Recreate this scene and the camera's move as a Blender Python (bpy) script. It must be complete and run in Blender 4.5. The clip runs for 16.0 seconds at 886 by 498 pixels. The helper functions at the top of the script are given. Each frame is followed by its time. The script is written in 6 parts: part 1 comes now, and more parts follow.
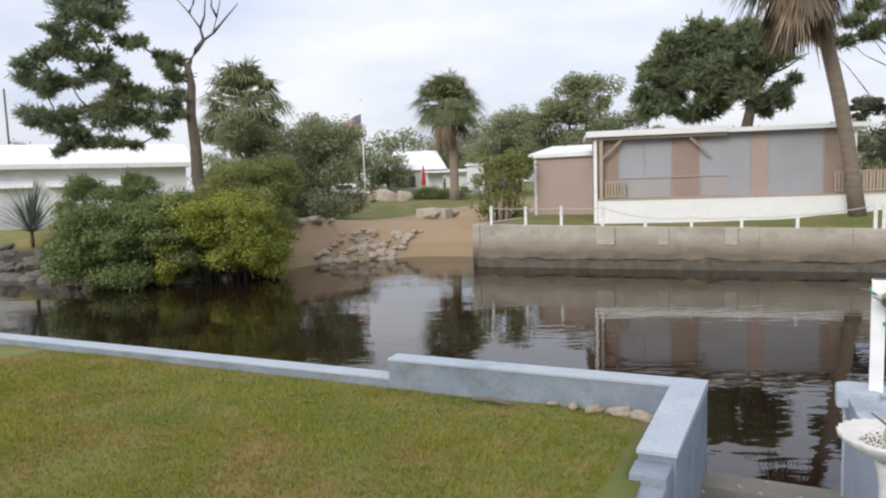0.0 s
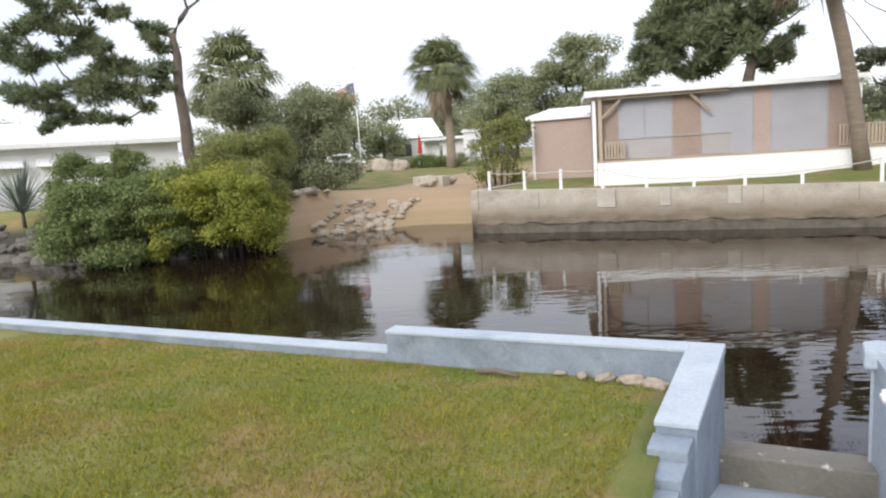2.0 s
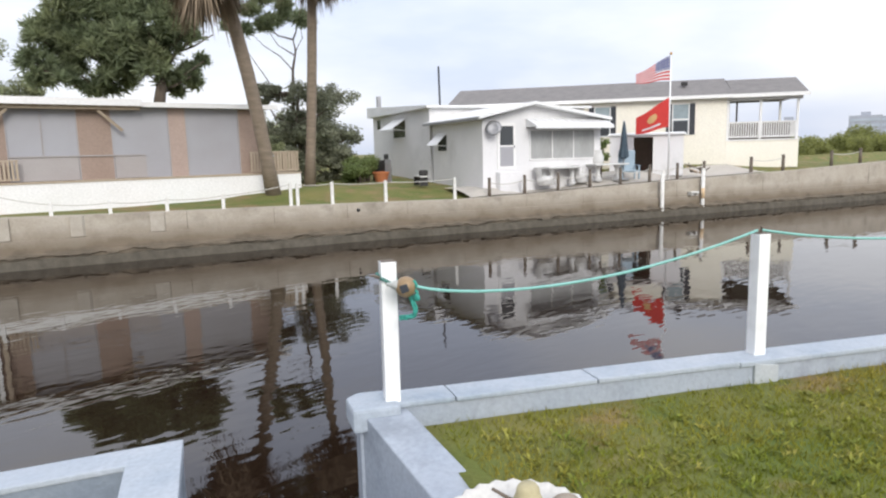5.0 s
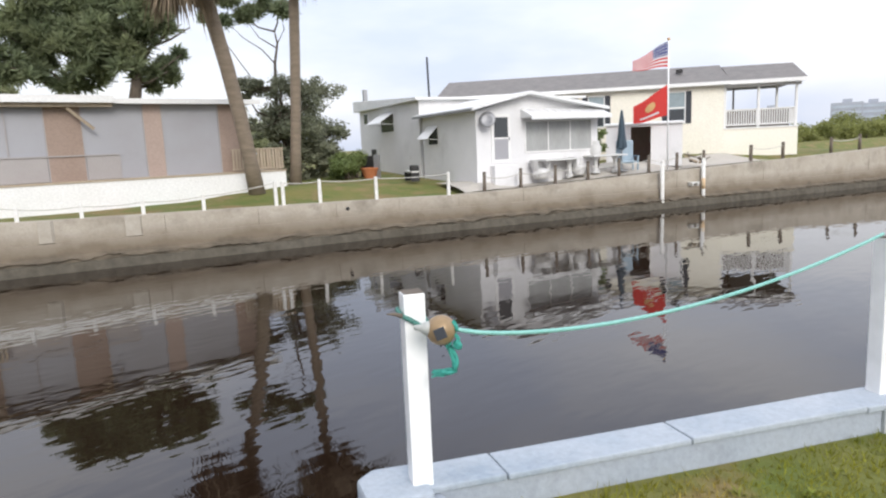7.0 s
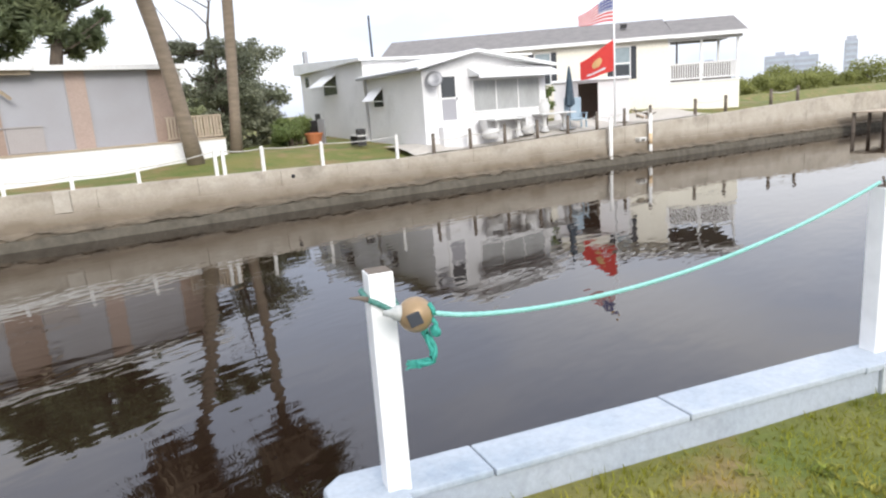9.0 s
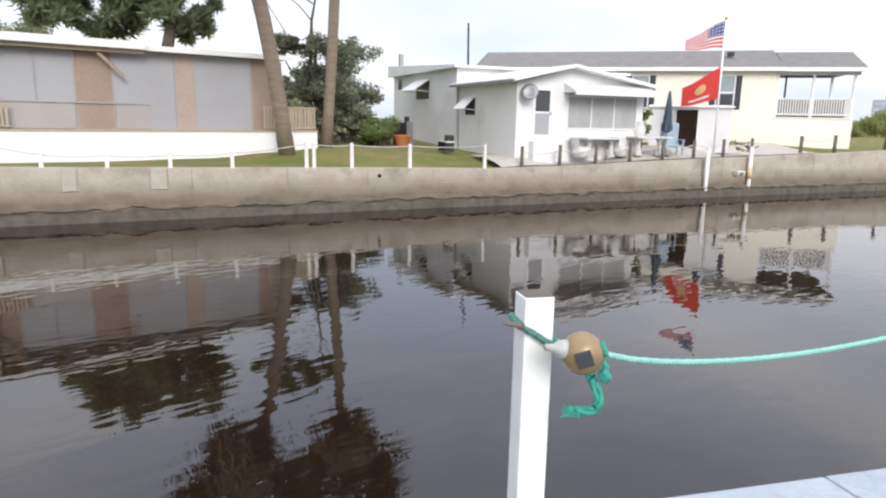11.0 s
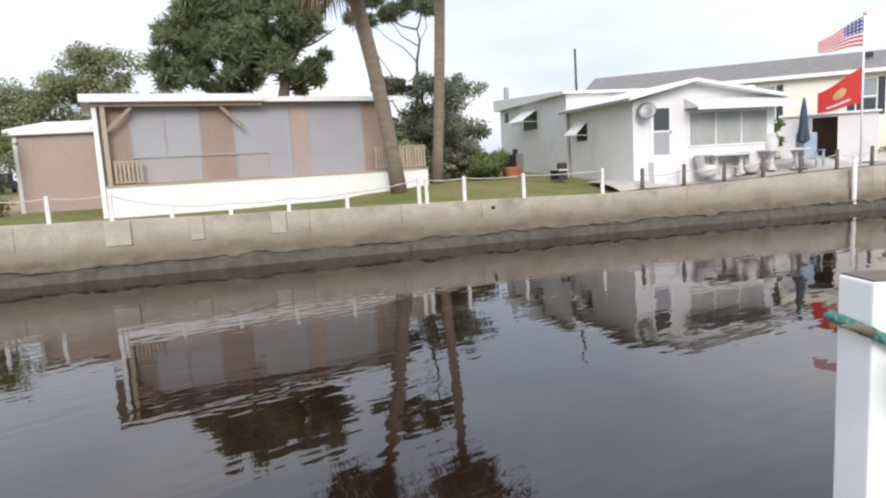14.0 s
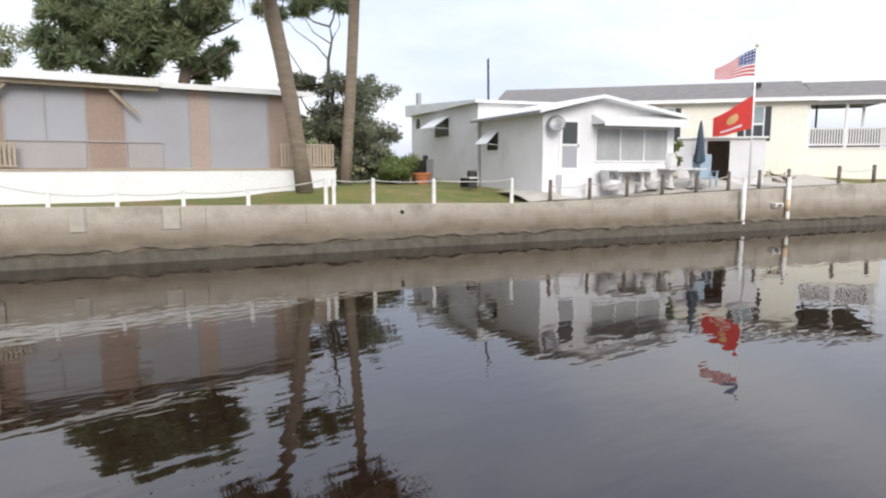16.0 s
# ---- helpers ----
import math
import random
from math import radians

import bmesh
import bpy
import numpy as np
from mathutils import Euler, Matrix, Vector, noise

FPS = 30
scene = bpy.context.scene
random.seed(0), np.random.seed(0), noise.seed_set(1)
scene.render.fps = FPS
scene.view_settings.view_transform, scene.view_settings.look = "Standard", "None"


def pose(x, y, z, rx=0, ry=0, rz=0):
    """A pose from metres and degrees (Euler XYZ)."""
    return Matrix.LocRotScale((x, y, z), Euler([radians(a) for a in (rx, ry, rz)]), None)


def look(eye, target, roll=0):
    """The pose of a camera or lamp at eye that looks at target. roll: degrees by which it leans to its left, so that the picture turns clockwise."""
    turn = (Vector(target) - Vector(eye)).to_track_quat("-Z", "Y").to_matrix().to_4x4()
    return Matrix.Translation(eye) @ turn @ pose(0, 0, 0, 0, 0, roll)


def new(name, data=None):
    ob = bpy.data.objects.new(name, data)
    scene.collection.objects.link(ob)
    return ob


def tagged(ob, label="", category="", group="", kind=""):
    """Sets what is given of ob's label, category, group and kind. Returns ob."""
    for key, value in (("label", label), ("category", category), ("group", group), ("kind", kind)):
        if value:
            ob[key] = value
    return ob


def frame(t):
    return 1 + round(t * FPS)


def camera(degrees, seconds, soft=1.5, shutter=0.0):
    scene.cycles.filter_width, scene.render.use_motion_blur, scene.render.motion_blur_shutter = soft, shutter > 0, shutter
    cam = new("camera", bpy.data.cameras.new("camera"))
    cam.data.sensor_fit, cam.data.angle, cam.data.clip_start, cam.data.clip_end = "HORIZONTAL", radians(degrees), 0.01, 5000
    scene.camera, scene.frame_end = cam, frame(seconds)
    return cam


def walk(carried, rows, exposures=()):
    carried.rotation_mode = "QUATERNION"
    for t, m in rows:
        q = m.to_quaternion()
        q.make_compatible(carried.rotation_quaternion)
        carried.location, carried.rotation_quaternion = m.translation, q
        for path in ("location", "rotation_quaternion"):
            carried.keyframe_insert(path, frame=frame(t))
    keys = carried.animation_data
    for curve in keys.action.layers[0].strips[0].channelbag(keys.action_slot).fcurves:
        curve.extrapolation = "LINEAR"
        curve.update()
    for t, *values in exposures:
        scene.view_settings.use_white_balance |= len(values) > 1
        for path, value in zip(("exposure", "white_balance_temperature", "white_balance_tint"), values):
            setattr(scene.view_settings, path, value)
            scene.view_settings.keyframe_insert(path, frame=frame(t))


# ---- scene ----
cam = camera(67.7, 16.0, soft=2.2)
PATH = [
    (0, (-0.172, -0.449, 2.329), (-0.271, 1.539, 2.132), -1.9),
    (0.5, (-0.171, -0.382, 2.31), (-0.339, 1.596, 2.063), -1.1),
    (1, (-0.226, -0.37, 2.296), (-0.418, 1.598, 1.994), -1.4),
    (1.5, (-0.258, -0.322, 2.264), (-0.387, 1.632, 1.858), -3.0),
    (2, (-0.173, -0.034, 2.246), (-0.274, 1.943, 1.955), -3.7),
    (2.5, (-0.012, 0.234, 2.234), (0.208, 2.193, 1.902), -2.5),
    (3, (0.009, 0.55, 2.214), (0.609, 2.447, 2.005), -2.6),
    (3.5, (0.01, 0.866, 2.177), (0.73, 2.7, 1.83), -4.6),
    (4, (0.19, 1.224, 2.198), (1.014, 3.033, 1.983), -4.0),
    (4.5, (0.311, 1.508, 2.168), (1.442, 3.12, 1.816), -3.1),
    (5, (0.423, 1.887, 2.113), (1.82, 3.289, 1.823), -1.4),
    (5.2, (0.49, 2.0, 2.105), (1.902, 3.391, 1.839), -1.2),
    (7.3, (1.156, 3.02, 2.071), (2.570, 4.399, 1.756), -2.8),
    (7.5, (1.18, 3.029, 2.056), (2.536, 4.467, 1.749), -3.6),
    (8, (1.338, 3.076, 2.021), (2.786, 4.383, 1.579), -6.9),
    (8.2, (1.298, 3.087, 2.048), (2.809, 4.327, 1.622), -4.3),
    (10.3, (1.588, 3.793, 1.991), (3.000, 5.143, 1.564), -2.6),
    (10.5, (1.5, 3.748, 1.986), (2.85, 5.159, 1.556), -3.5),
    (11, (1.452, 3.858, 1.99), (2.821, 5.264, 1.603), 1.1),
    (11.5, (1.411, 3.947, 2.004), (2.712, 5.395, 1.547), 3.3),
    (12, (1.654, 4.117, 1.835), (2.994, 5.489, 1.261), 4.1),
    (12.5, (1.646, 4.28, 1.87), (3.033, 5.649, 1.422), 2.4),
    (13, (1.58, 4.397, 1.868), (3.038, 5.696, 1.436), 2.2),
    (13.5, (1.606, 4.527, 1.842), (2.935, 5.993, 1.553), -1.0),
    (14, (1.72, 4.621, 1.693), (2.851, 6.249, 1.426), -3.1),
    (14.5, (1.719, 4.757, 1.674), (2.912, 6.328, 1.341), -3.2),
    (15, (1.713, 4.876, 1.644), (2.947, 6.404, 1.269), -2.7),
    (15.5, (1.832, 4.915, 1.581), (3.094, 6.452, 1.362), -0.8),
    (16, (2.006, 5.076, 1.569), (3.36, 6.526, 1.315), 0.0),
]
walk(cam, [(t, look(eye, target, roll)) for t, eye, target, roll in PATH],
     [(0, 0.10), (1.5, 0.15), (2.0, 0.50), (2.5, 0.09), (3.0, 0.40), (3.5, 0.26), (4.0, 0.20), (4.5, 0.42), (5, 0.30), (7.5, 0.37), (8.2, 0.58), (10.5, 0.66), (11, 0.49), (12, 0.58), (12.5, 0.86), (13.0, 0.86), (13.5, 0.76), (14, 0.42), (14.5, 0.42), (15, 0.52), (15.5, 0.51), (16, 0.40)])

# ---- world, sun ----
world = bpy.data.worlds.new("overcast_sky")
scene.world = world
world.use_nodes = True
wn, wl = world.node_tree.nodes, world.node_tree.links
wn.clear()
w_out = wn.new("ShaderNodeOutputWorld")
w_bg = wn.new("ShaderNodeBackground")
w_sky = wn.new("ShaderNodeTexSky")
w_sky.sky_type = "NISHITA"
w_sky.sun_disc = False
w_sky.sun_elevation = radians(48)
w_sky.sun_rotation = radians(200)
w_sky.air_density, w_sky.dust_density = 1.2, 2.0
w_skylevel = wn.new("ShaderNodeVectorMath")
w_skylevel.operation = "SCALE"
w_skylevel.inputs["Scale"].default_value = 0.10
w_co = wn.new("ShaderNodeTexCoord")
w_map = wn.new("ShaderNodeMapping")
w_map.inputs["Scale"].default_value = (1.0, 1.0, 3.2)
w_noise = wn.new("ShaderNodeTexNoise")
w_noise.inputs["Scale"].default_value = 2.1
w_noise.inputs["Detail"].default_value = 5.0
w_noise.inputs["Roughness"].default_value = 0.5
w_ramp = wn.new("ShaderNodeValToRGB")
w_ramp.color_ramp.elements[0].position = 0.35
w_ramp.color_ramp.elements[0].color = (0.71, 0.78, 0.96, 1)
w_ramp.color_ramp.elements[1].position = 0.62
w_ramp.color_ramp.elements[1].color = (1.03, 1.04, 1.10, 1)
w_sep = wn.new("ShaderNodeSeparateXYZ")
w_grad = wn.new("ShaderNodeMapRange")       # an overcast dome is brighter overhead
w_grad.inputs["From Min"].default_value = 0.0
w_grad.inputs["From Max"].default_value = 1.0
w_grad.inputs["To Min"].default_value = 0.86
w_grad.inputs["To Max"].default_value = 1.45
w_mul = wn.new("ShaderNodeVectorMath")
w_mul.operation = "SCALE"
w_mix = wn.new("ShaderNodeMix")
w_mix.data_type = "RGBA"
w_mix.inputs["Factor"].default_value = 0.86
wl.new(w_co.outputs["Generated"], w_map.inputs["Vector"])
wl.new(w_map.outputs["Vector"], w_noise.inputs["Vector"])
wl.new(w_noise.outputs["Fac"], w_ramp.inputs["Fac"])
wl.new(w_co.outputs["Generated"], w_sep.inputs["Vector"])
wl.new(w_sep.outputs["Z"], w_grad.inputs["Value"])
wl.new(w_ramp.outputs["Color"], w_mul.inputs[0])
wl.new(w_grad.outputs["Result"], w_mul.inputs["Scale"])
wl.new(w_sky.outputs["Color"], w_skylevel.inputs[0])
wl.new(w_skylevel.outputs["Vector"], w_mix.inputs[6])
wl.new(w_mul.outputs["Vector"], w_mix.inputs[7])
wl.new(w_mix.outputs[2], w_bg.inputs["Color"])
wl.new(w_bg.outputs["Background"], w_out.inputs["Surface"])
w_bg.inputs["Strength"].default_value = 1.0

sun = new("sun", bpy.data.lights.new("sun", "SUN"))
sun.data.energy = 1.9
sun.data.angle = radians(25)
sun.data.color = (1.0, 0.97, 0.92)
sun.matrix_world = look((-25, -45, 40), (10, 20, 0))


# ---- materials ----
def material(name, base, second=None, rough=0.8, scale=3.0, fine=40.0, bump=0.15, metal=0.0, spread=0.5, stretch=(1, 1, 1),
             third=None, third_scale=0.6, third_from=0.55, third_to=0.7, island=0.0, spec=0.5, through_light=0.0):
    m = bpy.data.materials.new(name)
    m.use_nodes = True
    nodes, links = m.node_tree.nodes, m.node_tree.links
    bsdf = nodes["Principled BSDF"]
    bsdf.inputs["Roughness"].default_value = rough
    bsdf.inputs["Metallic"].default_value = metal
    bsdf.inputs["Specular IOR Level"].default_value = spec
    co = nodes.new("ShaderNodeTexCoord")
    mp = nodes.new("ShaderNodeMapping")
    mp.inputs["Scale"].default_value = stretch
    links.new(co.outputs["Object"], mp.inputs["Vector"])
    coarse = nodes.new("ShaderNodeTexNoise")
    coarse.inputs["Scale"].default_value = scale
    coarse.inputs["Detail"].default_value = 6
    grain = nodes.new("ShaderNodeTexNoise")
    grain.inputs["Scale"].default_value = fine
    grain.inputs["Detail"].default_value = 3
    links.new(mp.outputs["Vector"], coarse.inputs["Vector"])
    links.new(mp.outputs["Vector"], grain.inputs["Vector"])
    if second is None:
        second = tuple(c * 0.78 for c in base)
    sharpen = nodes.new("ShaderNodeMapRange")
    sharpen.inputs["From Min"].default_value = 0.5 - spread * 0.5
    sharpen.inputs["From Max"].default_value = 0.5 + spread * 0.5
    links.new(coarse.outputs["Fac"], sharpen.inputs["Value"])
    mix = nodes.new("ShaderNodeMix")
    mix.data_type = "RGBA"
    links.new(sharpen.outputs["Result"], mix.inputs["Factor"])
    mix.inputs[6].default_value = (*base, 1)
    mix.inputs[7].default_value = (*second, 1)
    colour = mix.outputs[2]
    if third is not None:
        blot = nodes.new("ShaderNodeTexNoise")
        blot.inputs["Scale"].default_value = third_scale
        blot.inputs["Detail"].default_value = 8
        blot.inputs["Roughness"].default_value = 0.65
        links.new(mp.outputs["Vector"], blot.inputs["Vector"])
        edge = nodes.new("ShaderNodeMapRange")
        edge.inputs["From Min"].default_value = third_from
        edge.inputs["From Max"].default_value = third_to
        links.new(blot.outputs["Fac"], edge.inputs["Value"])
        mix3 = nodes.new("ShaderNodeMix")
        mix3.data_type = "RGBA"
        links.new(edge.outputs["Result"], mix3.inputs["Factor"])
        links.new(colour, mix3.inputs[6])
        mix3.inputs[7].default_value = (*third, 1)
        colour = mix3.outputs[2]
    vary = nodes.new("ShaderNodeMix")
    vary.data_type = "RGBA"
    vary.blend_type = "MULTIPLY"
    vary.inputs["Factor"].default_value = 1.0
    level = nodes.new("ShaderNodeMapRange")
    level.inputs["To Min"].default_value = 0.80
    level.inputs["To Max"].default_value = 1.18
    links.new(grain.outputs["Fac"], level.inputs["Value"])
    links.new(colour, vary.inputs[6])
    links.new(level.outputs["Result"], vary.inputs[7])
    colour = vary.outputs[2]
    if island:
        geo = nodes.new("ShaderNodeNewGeometry")
        lev2 = nodes.new("ShaderNodeMapRange")
        lev2.inputs["To Min"].default_value = 1 - island
        lev2.inputs["To Max"].default_value = 1 + island
        links.new(geo.outputs["Random Per Island"], lev2.inputs["Value"])
        v2 = nodes.new("ShaderNodeMix")
        v2.data_type = "RGBA"
        v2.blend_type = "MULTIPLY"
        v2.inputs["Factor"].default_value = 1.0
        links.new(colour, v2.inputs[6])
        links.new(lev2.outputs["Result"], v2.inputs[7])
        colour = v2.outputs[2]
    links.new(colour, bsdf.inputs["Base Color"])
    if bump:
        b = nodes.new("ShaderNodeBump")
        b.inputs["Strength"].default_value = bump
        b.inputs["Distance"].default_value = 0.02
        both = nodes.new("ShaderNodeMath")
        both.operation = "ADD"
        links.new(grain.outputs["Fac"], both.inputs[0])
        links.new(coarse.outputs["Fac"], both.inputs[1])
        links.new(both.outputs["Value"], b.inputs["Height"])
        links.new(b.outputs["Normal"], bsdf.inputs["Normal"])
    if through_light:
        tr = nodes.new("ShaderNodeBsdfTranslucent")
        links.new(colour, tr.inputs["Color"])
        ms = nodes.new("ShaderNodeMixShader")
        ms.inputs["Fac"].default_value = through_light
        links.new(bsdf.outputs["BSDF"], ms.inputs[1])
        links.new(tr.outputs["BSDF"], ms.inputs[2])
        links.new(ms.outputs["Shader"], nodes["Material Output"].inputs["Surface"])
    return m


M = {}
M["blade"] = material("grass_blade", (0.175, 0.205, 0.014), (0.30, 0.262, 0.040), rough=0.8, scale=1.3, fine=8, bump=0, spread=0.3, island=0.3, through_light=0.4,
                      third=(0.33, 0.235, 0.07), third_scale=0.8, third_from=0.50, third_to=0.66)
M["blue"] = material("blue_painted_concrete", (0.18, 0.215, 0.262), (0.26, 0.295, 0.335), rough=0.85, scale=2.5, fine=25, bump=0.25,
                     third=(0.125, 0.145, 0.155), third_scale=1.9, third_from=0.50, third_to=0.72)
# Lighter than the wall blue, so copings read brighter than the faces.
M["bluetop"] = material("pale_blue_coping_concrete", (0.33, 0.375, 0.425), (0.42, 0.45, 0.485), rough=0.85, scale=3, fine=30, bump=0.25,
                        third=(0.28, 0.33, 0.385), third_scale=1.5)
M["ramp"] = material("blue_painted_ramp", (0.29, 0.335, 0.38), (0.35, 0.385, 0.42), rough=0.8, scale=2, fine=20, bump=0.2,
                     third=(0.22, 0.23, 0.22), third_scale=1.2)
M["beam"] = material("bare_wet_concrete", (0.19, 0.175, 0.145), (0.13, 0.12, 0.10), rough=0.7, scale=3, fine=25, bump=0.4,
                     third=(0.52, 0.5, 0.45), third_scale=7, third_from=0.62, third_to=0.68)
# Lighter copy of the blue concrete; the eastern walls' extra brightness is in the colour.
M["bluepale"] = material("light_grey_blue_concrete", (0.30, 0.34, 0.395), (0.37, 0.40, 0.445), rough=0.85, scale=2.2, fine=25, bump=0.25,
                         third=(0.215, 0.24, 0.27), third_scale=1.6, third_from=0.52, third_to=0.75)


def tide_material(name, top, worn, tide, wet, line, foot):
    """Old concrete with a brown tide stain and a dark wet foot, both with ragged edges."""
    m = material(name, top, worn, rough=0.9, scale=1.1, fine=14, bump=0.5, third=tuple(0.62 * c for c in worn), third_scale=0.9, third_from=0.5, third_to=0.75)
    nodes, links = m.node_tree.nodes, m.node_tree.links
    bsdf = nodes["Principled BSDF"]
    colour = bsdf.inputs["Base Color"].links[0].from_socket
    geo = nodes.new("ShaderNodeNewGeometry")
    sep = nodes.new("ShaderNodeSeparateXYZ")
    links.new(geo.outputs["Position"], sep.inputs["Vector"])
    for tint, level, soft, scale, swing in ((tide, line, 0.30, 0.9, 0.9), (wet, foot, 0.20, 1.6, 0.7)):
        nz = nodes.new("ShaderNodeTexNoise")
        nz.inputs["Scale"].default_value = scale
        nz.inputs["Detail"].default_value = 7
        nz.inputs["Roughness"].default_value = 0.62
        links.new(geo.outputs["Position"], nz.inputs["Vector"])
        add = nodes.new("ShaderNodeMath")
        add.operation = "MULTIPLY_ADD"
        add.inputs[1].default_value = swing
        links.new(nz.outputs["Fac"], add.inputs[0])
        links.new(sep.outputs["Z"], add.inputs[2])
        rng_ = nodes.new("ShaderNodeMapRange")
        rng_.inputs["From Min"].default_value = level + 0.5 * swing + soft
        rng_.inputs["From Max"].default_value = level + 0.5 * swing - soft
        links.new(add.outputs["Value"], rng_.inputs["Value"])
        mix = nodes.new("ShaderNodeMix")
        mix.data_type = "RGBA"
        links.new(rng_.outputs["Result"], mix.inputs["Factor"])
        links.new(colour, mix.inputs[6])
        mix.inputs[7].default_value = (*tint, 1)
        colour = mix.outputs[2]
    links.new(colour, bsdf.inputs["Base Color"])
    return m


M["seawall"] = tide_material("old_seawall_concrete", (0.45, 0.405, 0.34), (0.36, 0.315, 0.25), (0.175, 0.14, 0.10), (0.05, 0.042, 0.03), -0.22, -0.76)
M["white"] = material("white_painted_panel", (0.80, 0.79, 0.78), (0.74, 0.73, 0.71), rough=0.6, scale=0.8, fine=12, bump=0.05)
M["whitewall"] = material("white_stucco", (0.74, 0.73, 0.73), (0.68, 0.67, 0.67), rough=0.8, scale=0.7, fine=25, bump=0.15,
                          third=(0.60, 0.59, 0.58), third_scale=0.5)
M["whiteroof"] = material("white_coated_roof", (0.80, 0.80, 0.80), (0.70, 0.70, 0.69), rough=0.6, scale=0.8, fine=10, bump=0.1)
M["whitemetal"] = material("white_aluminium", (0.80, 0.80, 0.80), (0.72, 0.72, 0.72), rough=0.35, scale=2, fine=20, bump=0.05)
M["pvc"] = material("white_vinyl", (0.83, 0.83, 0.83), (0.81, 0.81, 0.80), rough=0.35, scale=1.5, fine=6, bump=0.0)
M["paintpost"] = material("white_painted_post", (0.78, 0.77, 0.74), (0.62, 0.60, 0.55), rough=0.7, scale=5, fine=30, bump=0.1)
M["grey_screen"] = material("grey_porch_screen", (0.36, 0.36, 0.385), (0.32, 0.31, 0.325), rough=0.55, scale=0.6, fine=60, bump=0.03)
M["taupe"] = material("taupe_siding", (0.41, 0.315, 0.27), (0.37, 0.28, 0.24), rough=0.75, scale=0.8, fine=14, bump=0.1)
M["brown"] = material("brown_porch_wall", (0.335, 0.25, 0.205), (0.28, 0.205, 0.165), rough=0.8, scale=0.9, fine=14, bump=0.1)
M["timber"] = material("weathered_timber", (0.45, 0.37, 0.28), (0.36, 0.285, 0.21), rough=0.8, scale=2, fine=20, bump=0.25, stretch=(4, 4, 1))
M["darkpost"] = material("dark_weathered_post", (0.16, 0.13, 0.10), (0.10, 0.08, 0.065), rough=0.9, scale=3, fine=20, bump=0.3)
M["yellow"] = material("cream_siding", (0.83, 0.79, 0.69), (0.80, 0.755, 0.65), rough=0.7, scale=0.5, fine=12, bump=0.08)
M["shingle"] = material("grey_shingles", (0.22, 0.205, 0.195), (0.16, 0.15, 0.145), rough=0.9, scale=2, fine=9, bump=0.4)
M["shutter"] = material("dark_shutter", (0.035, 0.04, 0.05), rough=0.6, scale=3, bump=0.05)
M["dark"] = material("near_black", (0.03, 0.028, 0.028), rough=0.7, scale=3, bump=0.05)
M["curtain"] = material("pale_curtain", (0.42, 0.425, 0.42), (0.31, 0.31, 0.30), rough=0.35, scale=0.7, fine=5, stretch=(2, 2, 0.6), bump=0.05)
# The sky's reflection in this glass is put into the base colour.
M["pane"] = material("sky_lit_pane", (0.30, 0.36, 0.38), (0.24, 0.29, 0.31), rough=0.12, scale=0.8, fine=3, bump=0)
M["bark"] = material("palm_bark", (0.29, 0.23, 0.175), (0.20, 0.16, 0.12), rough=0.95, scale=2, fine=14, bump=0.6, stretch=(1, 1, 4))
M["pinebark"] = material("pine_bark", (0.16, 0.125, 0.095), (0.09, 0.07, 0.055), rough=0.95, scale=3, fine=14, bump=0.6, stretch=(3, 3, 1))
M["pine"] = material("dark_evergreen_leaf", (0.19, 0.24, 0.145), (0.26, 0.28, 0.14), rough=0.7, scale=0.5, fine=5, bump=0, island=0.3, through_light=0.5)
M["leaf"] = material("shrub_leaf", (0.15, 0.205, 0.07), (0.22, 0.26, 0.085), rough=0.65, scale=0.45, fine=5, bump=0, island=0.35, through_light=0.35)
M["leafyellow"] = material("yellow_green_leaf", (0.36, 0.35, 0.045), (0.22, 0.26, 0.05), rough=0.6, scale=0.5, fine=5, bump=0, island=0.35, through_light=0.4)
# Far leaves are paler: distance haze is put into their colour.
M["farleaf"] = material("haze_tinted_leaf", (0.25, 0.275, 0.15), (0.31, 0.325, 0.185), rough=0.8, scale=0.3, fine=3, bump=0, island=0.3, through_light=0.45)
M["palm"] = material("palm_frond", (0.095, 0.115, 0.04), (0.15, 0.16, 0.065), rough=0.6, scale=0.8, fine=5, bump=0, island=0.4, through_light=0.2)
M["deadpalm"] = material("dead_frond", (0.25, 0.19, 0.13), (0.17, 0.13, 0.09), rough=0.9, scale=1, fine=5, bump=0, island=0.4)
M["rock"] = material("bank_rock", (0.34, 0.285, 0.22), (0.22, 0.18, 0.135), rough=0.9, scale=2.5, fine=15, bump=0.5, island=0.3)
M["rope"] = material("teal_rope", (0.19, 0.46, 0.41), (0.27, 0.53, 0.48), rough=0.6, scale=30, fine=120, bump=0.2)
M["ropepale"] = material("pale_rope", (0.55, 0.53, 0.48), rough=0.8, scale=8, fine=60, bump=0.2)
M["birdbath"] = material("white_cast_concrete", (0.66, 0.645, 0.61), (0.56, 0.54, 0.50), rough=0.8, scale=6, fine=40, bump=0.25,
                         third=(0.45, 0.40, 0.34), third_scale=5, third_from=0.6, third_to=0.75)
M["float"] = material("brass_coloured_ball", (0.25, 0.165, 0.085), (0.34, 0.24, 0.135), rough=0.38, scale=5, fine=30, bump=0.05, metal=0.25)
M["patio"] = material("pale_patio_concrete", (0.50, 0.46, 0.41), (0.42, 0.39, 0.34), rough=0.9, scale=0.8, fine=12, bump=0.2)
M["red"] = material("red_cloth", (0.62, 0.05, 0.04), (0.55, 0.045, 0.04), rough=0.8, scale=2, bump=0.05, through_light=0.25)
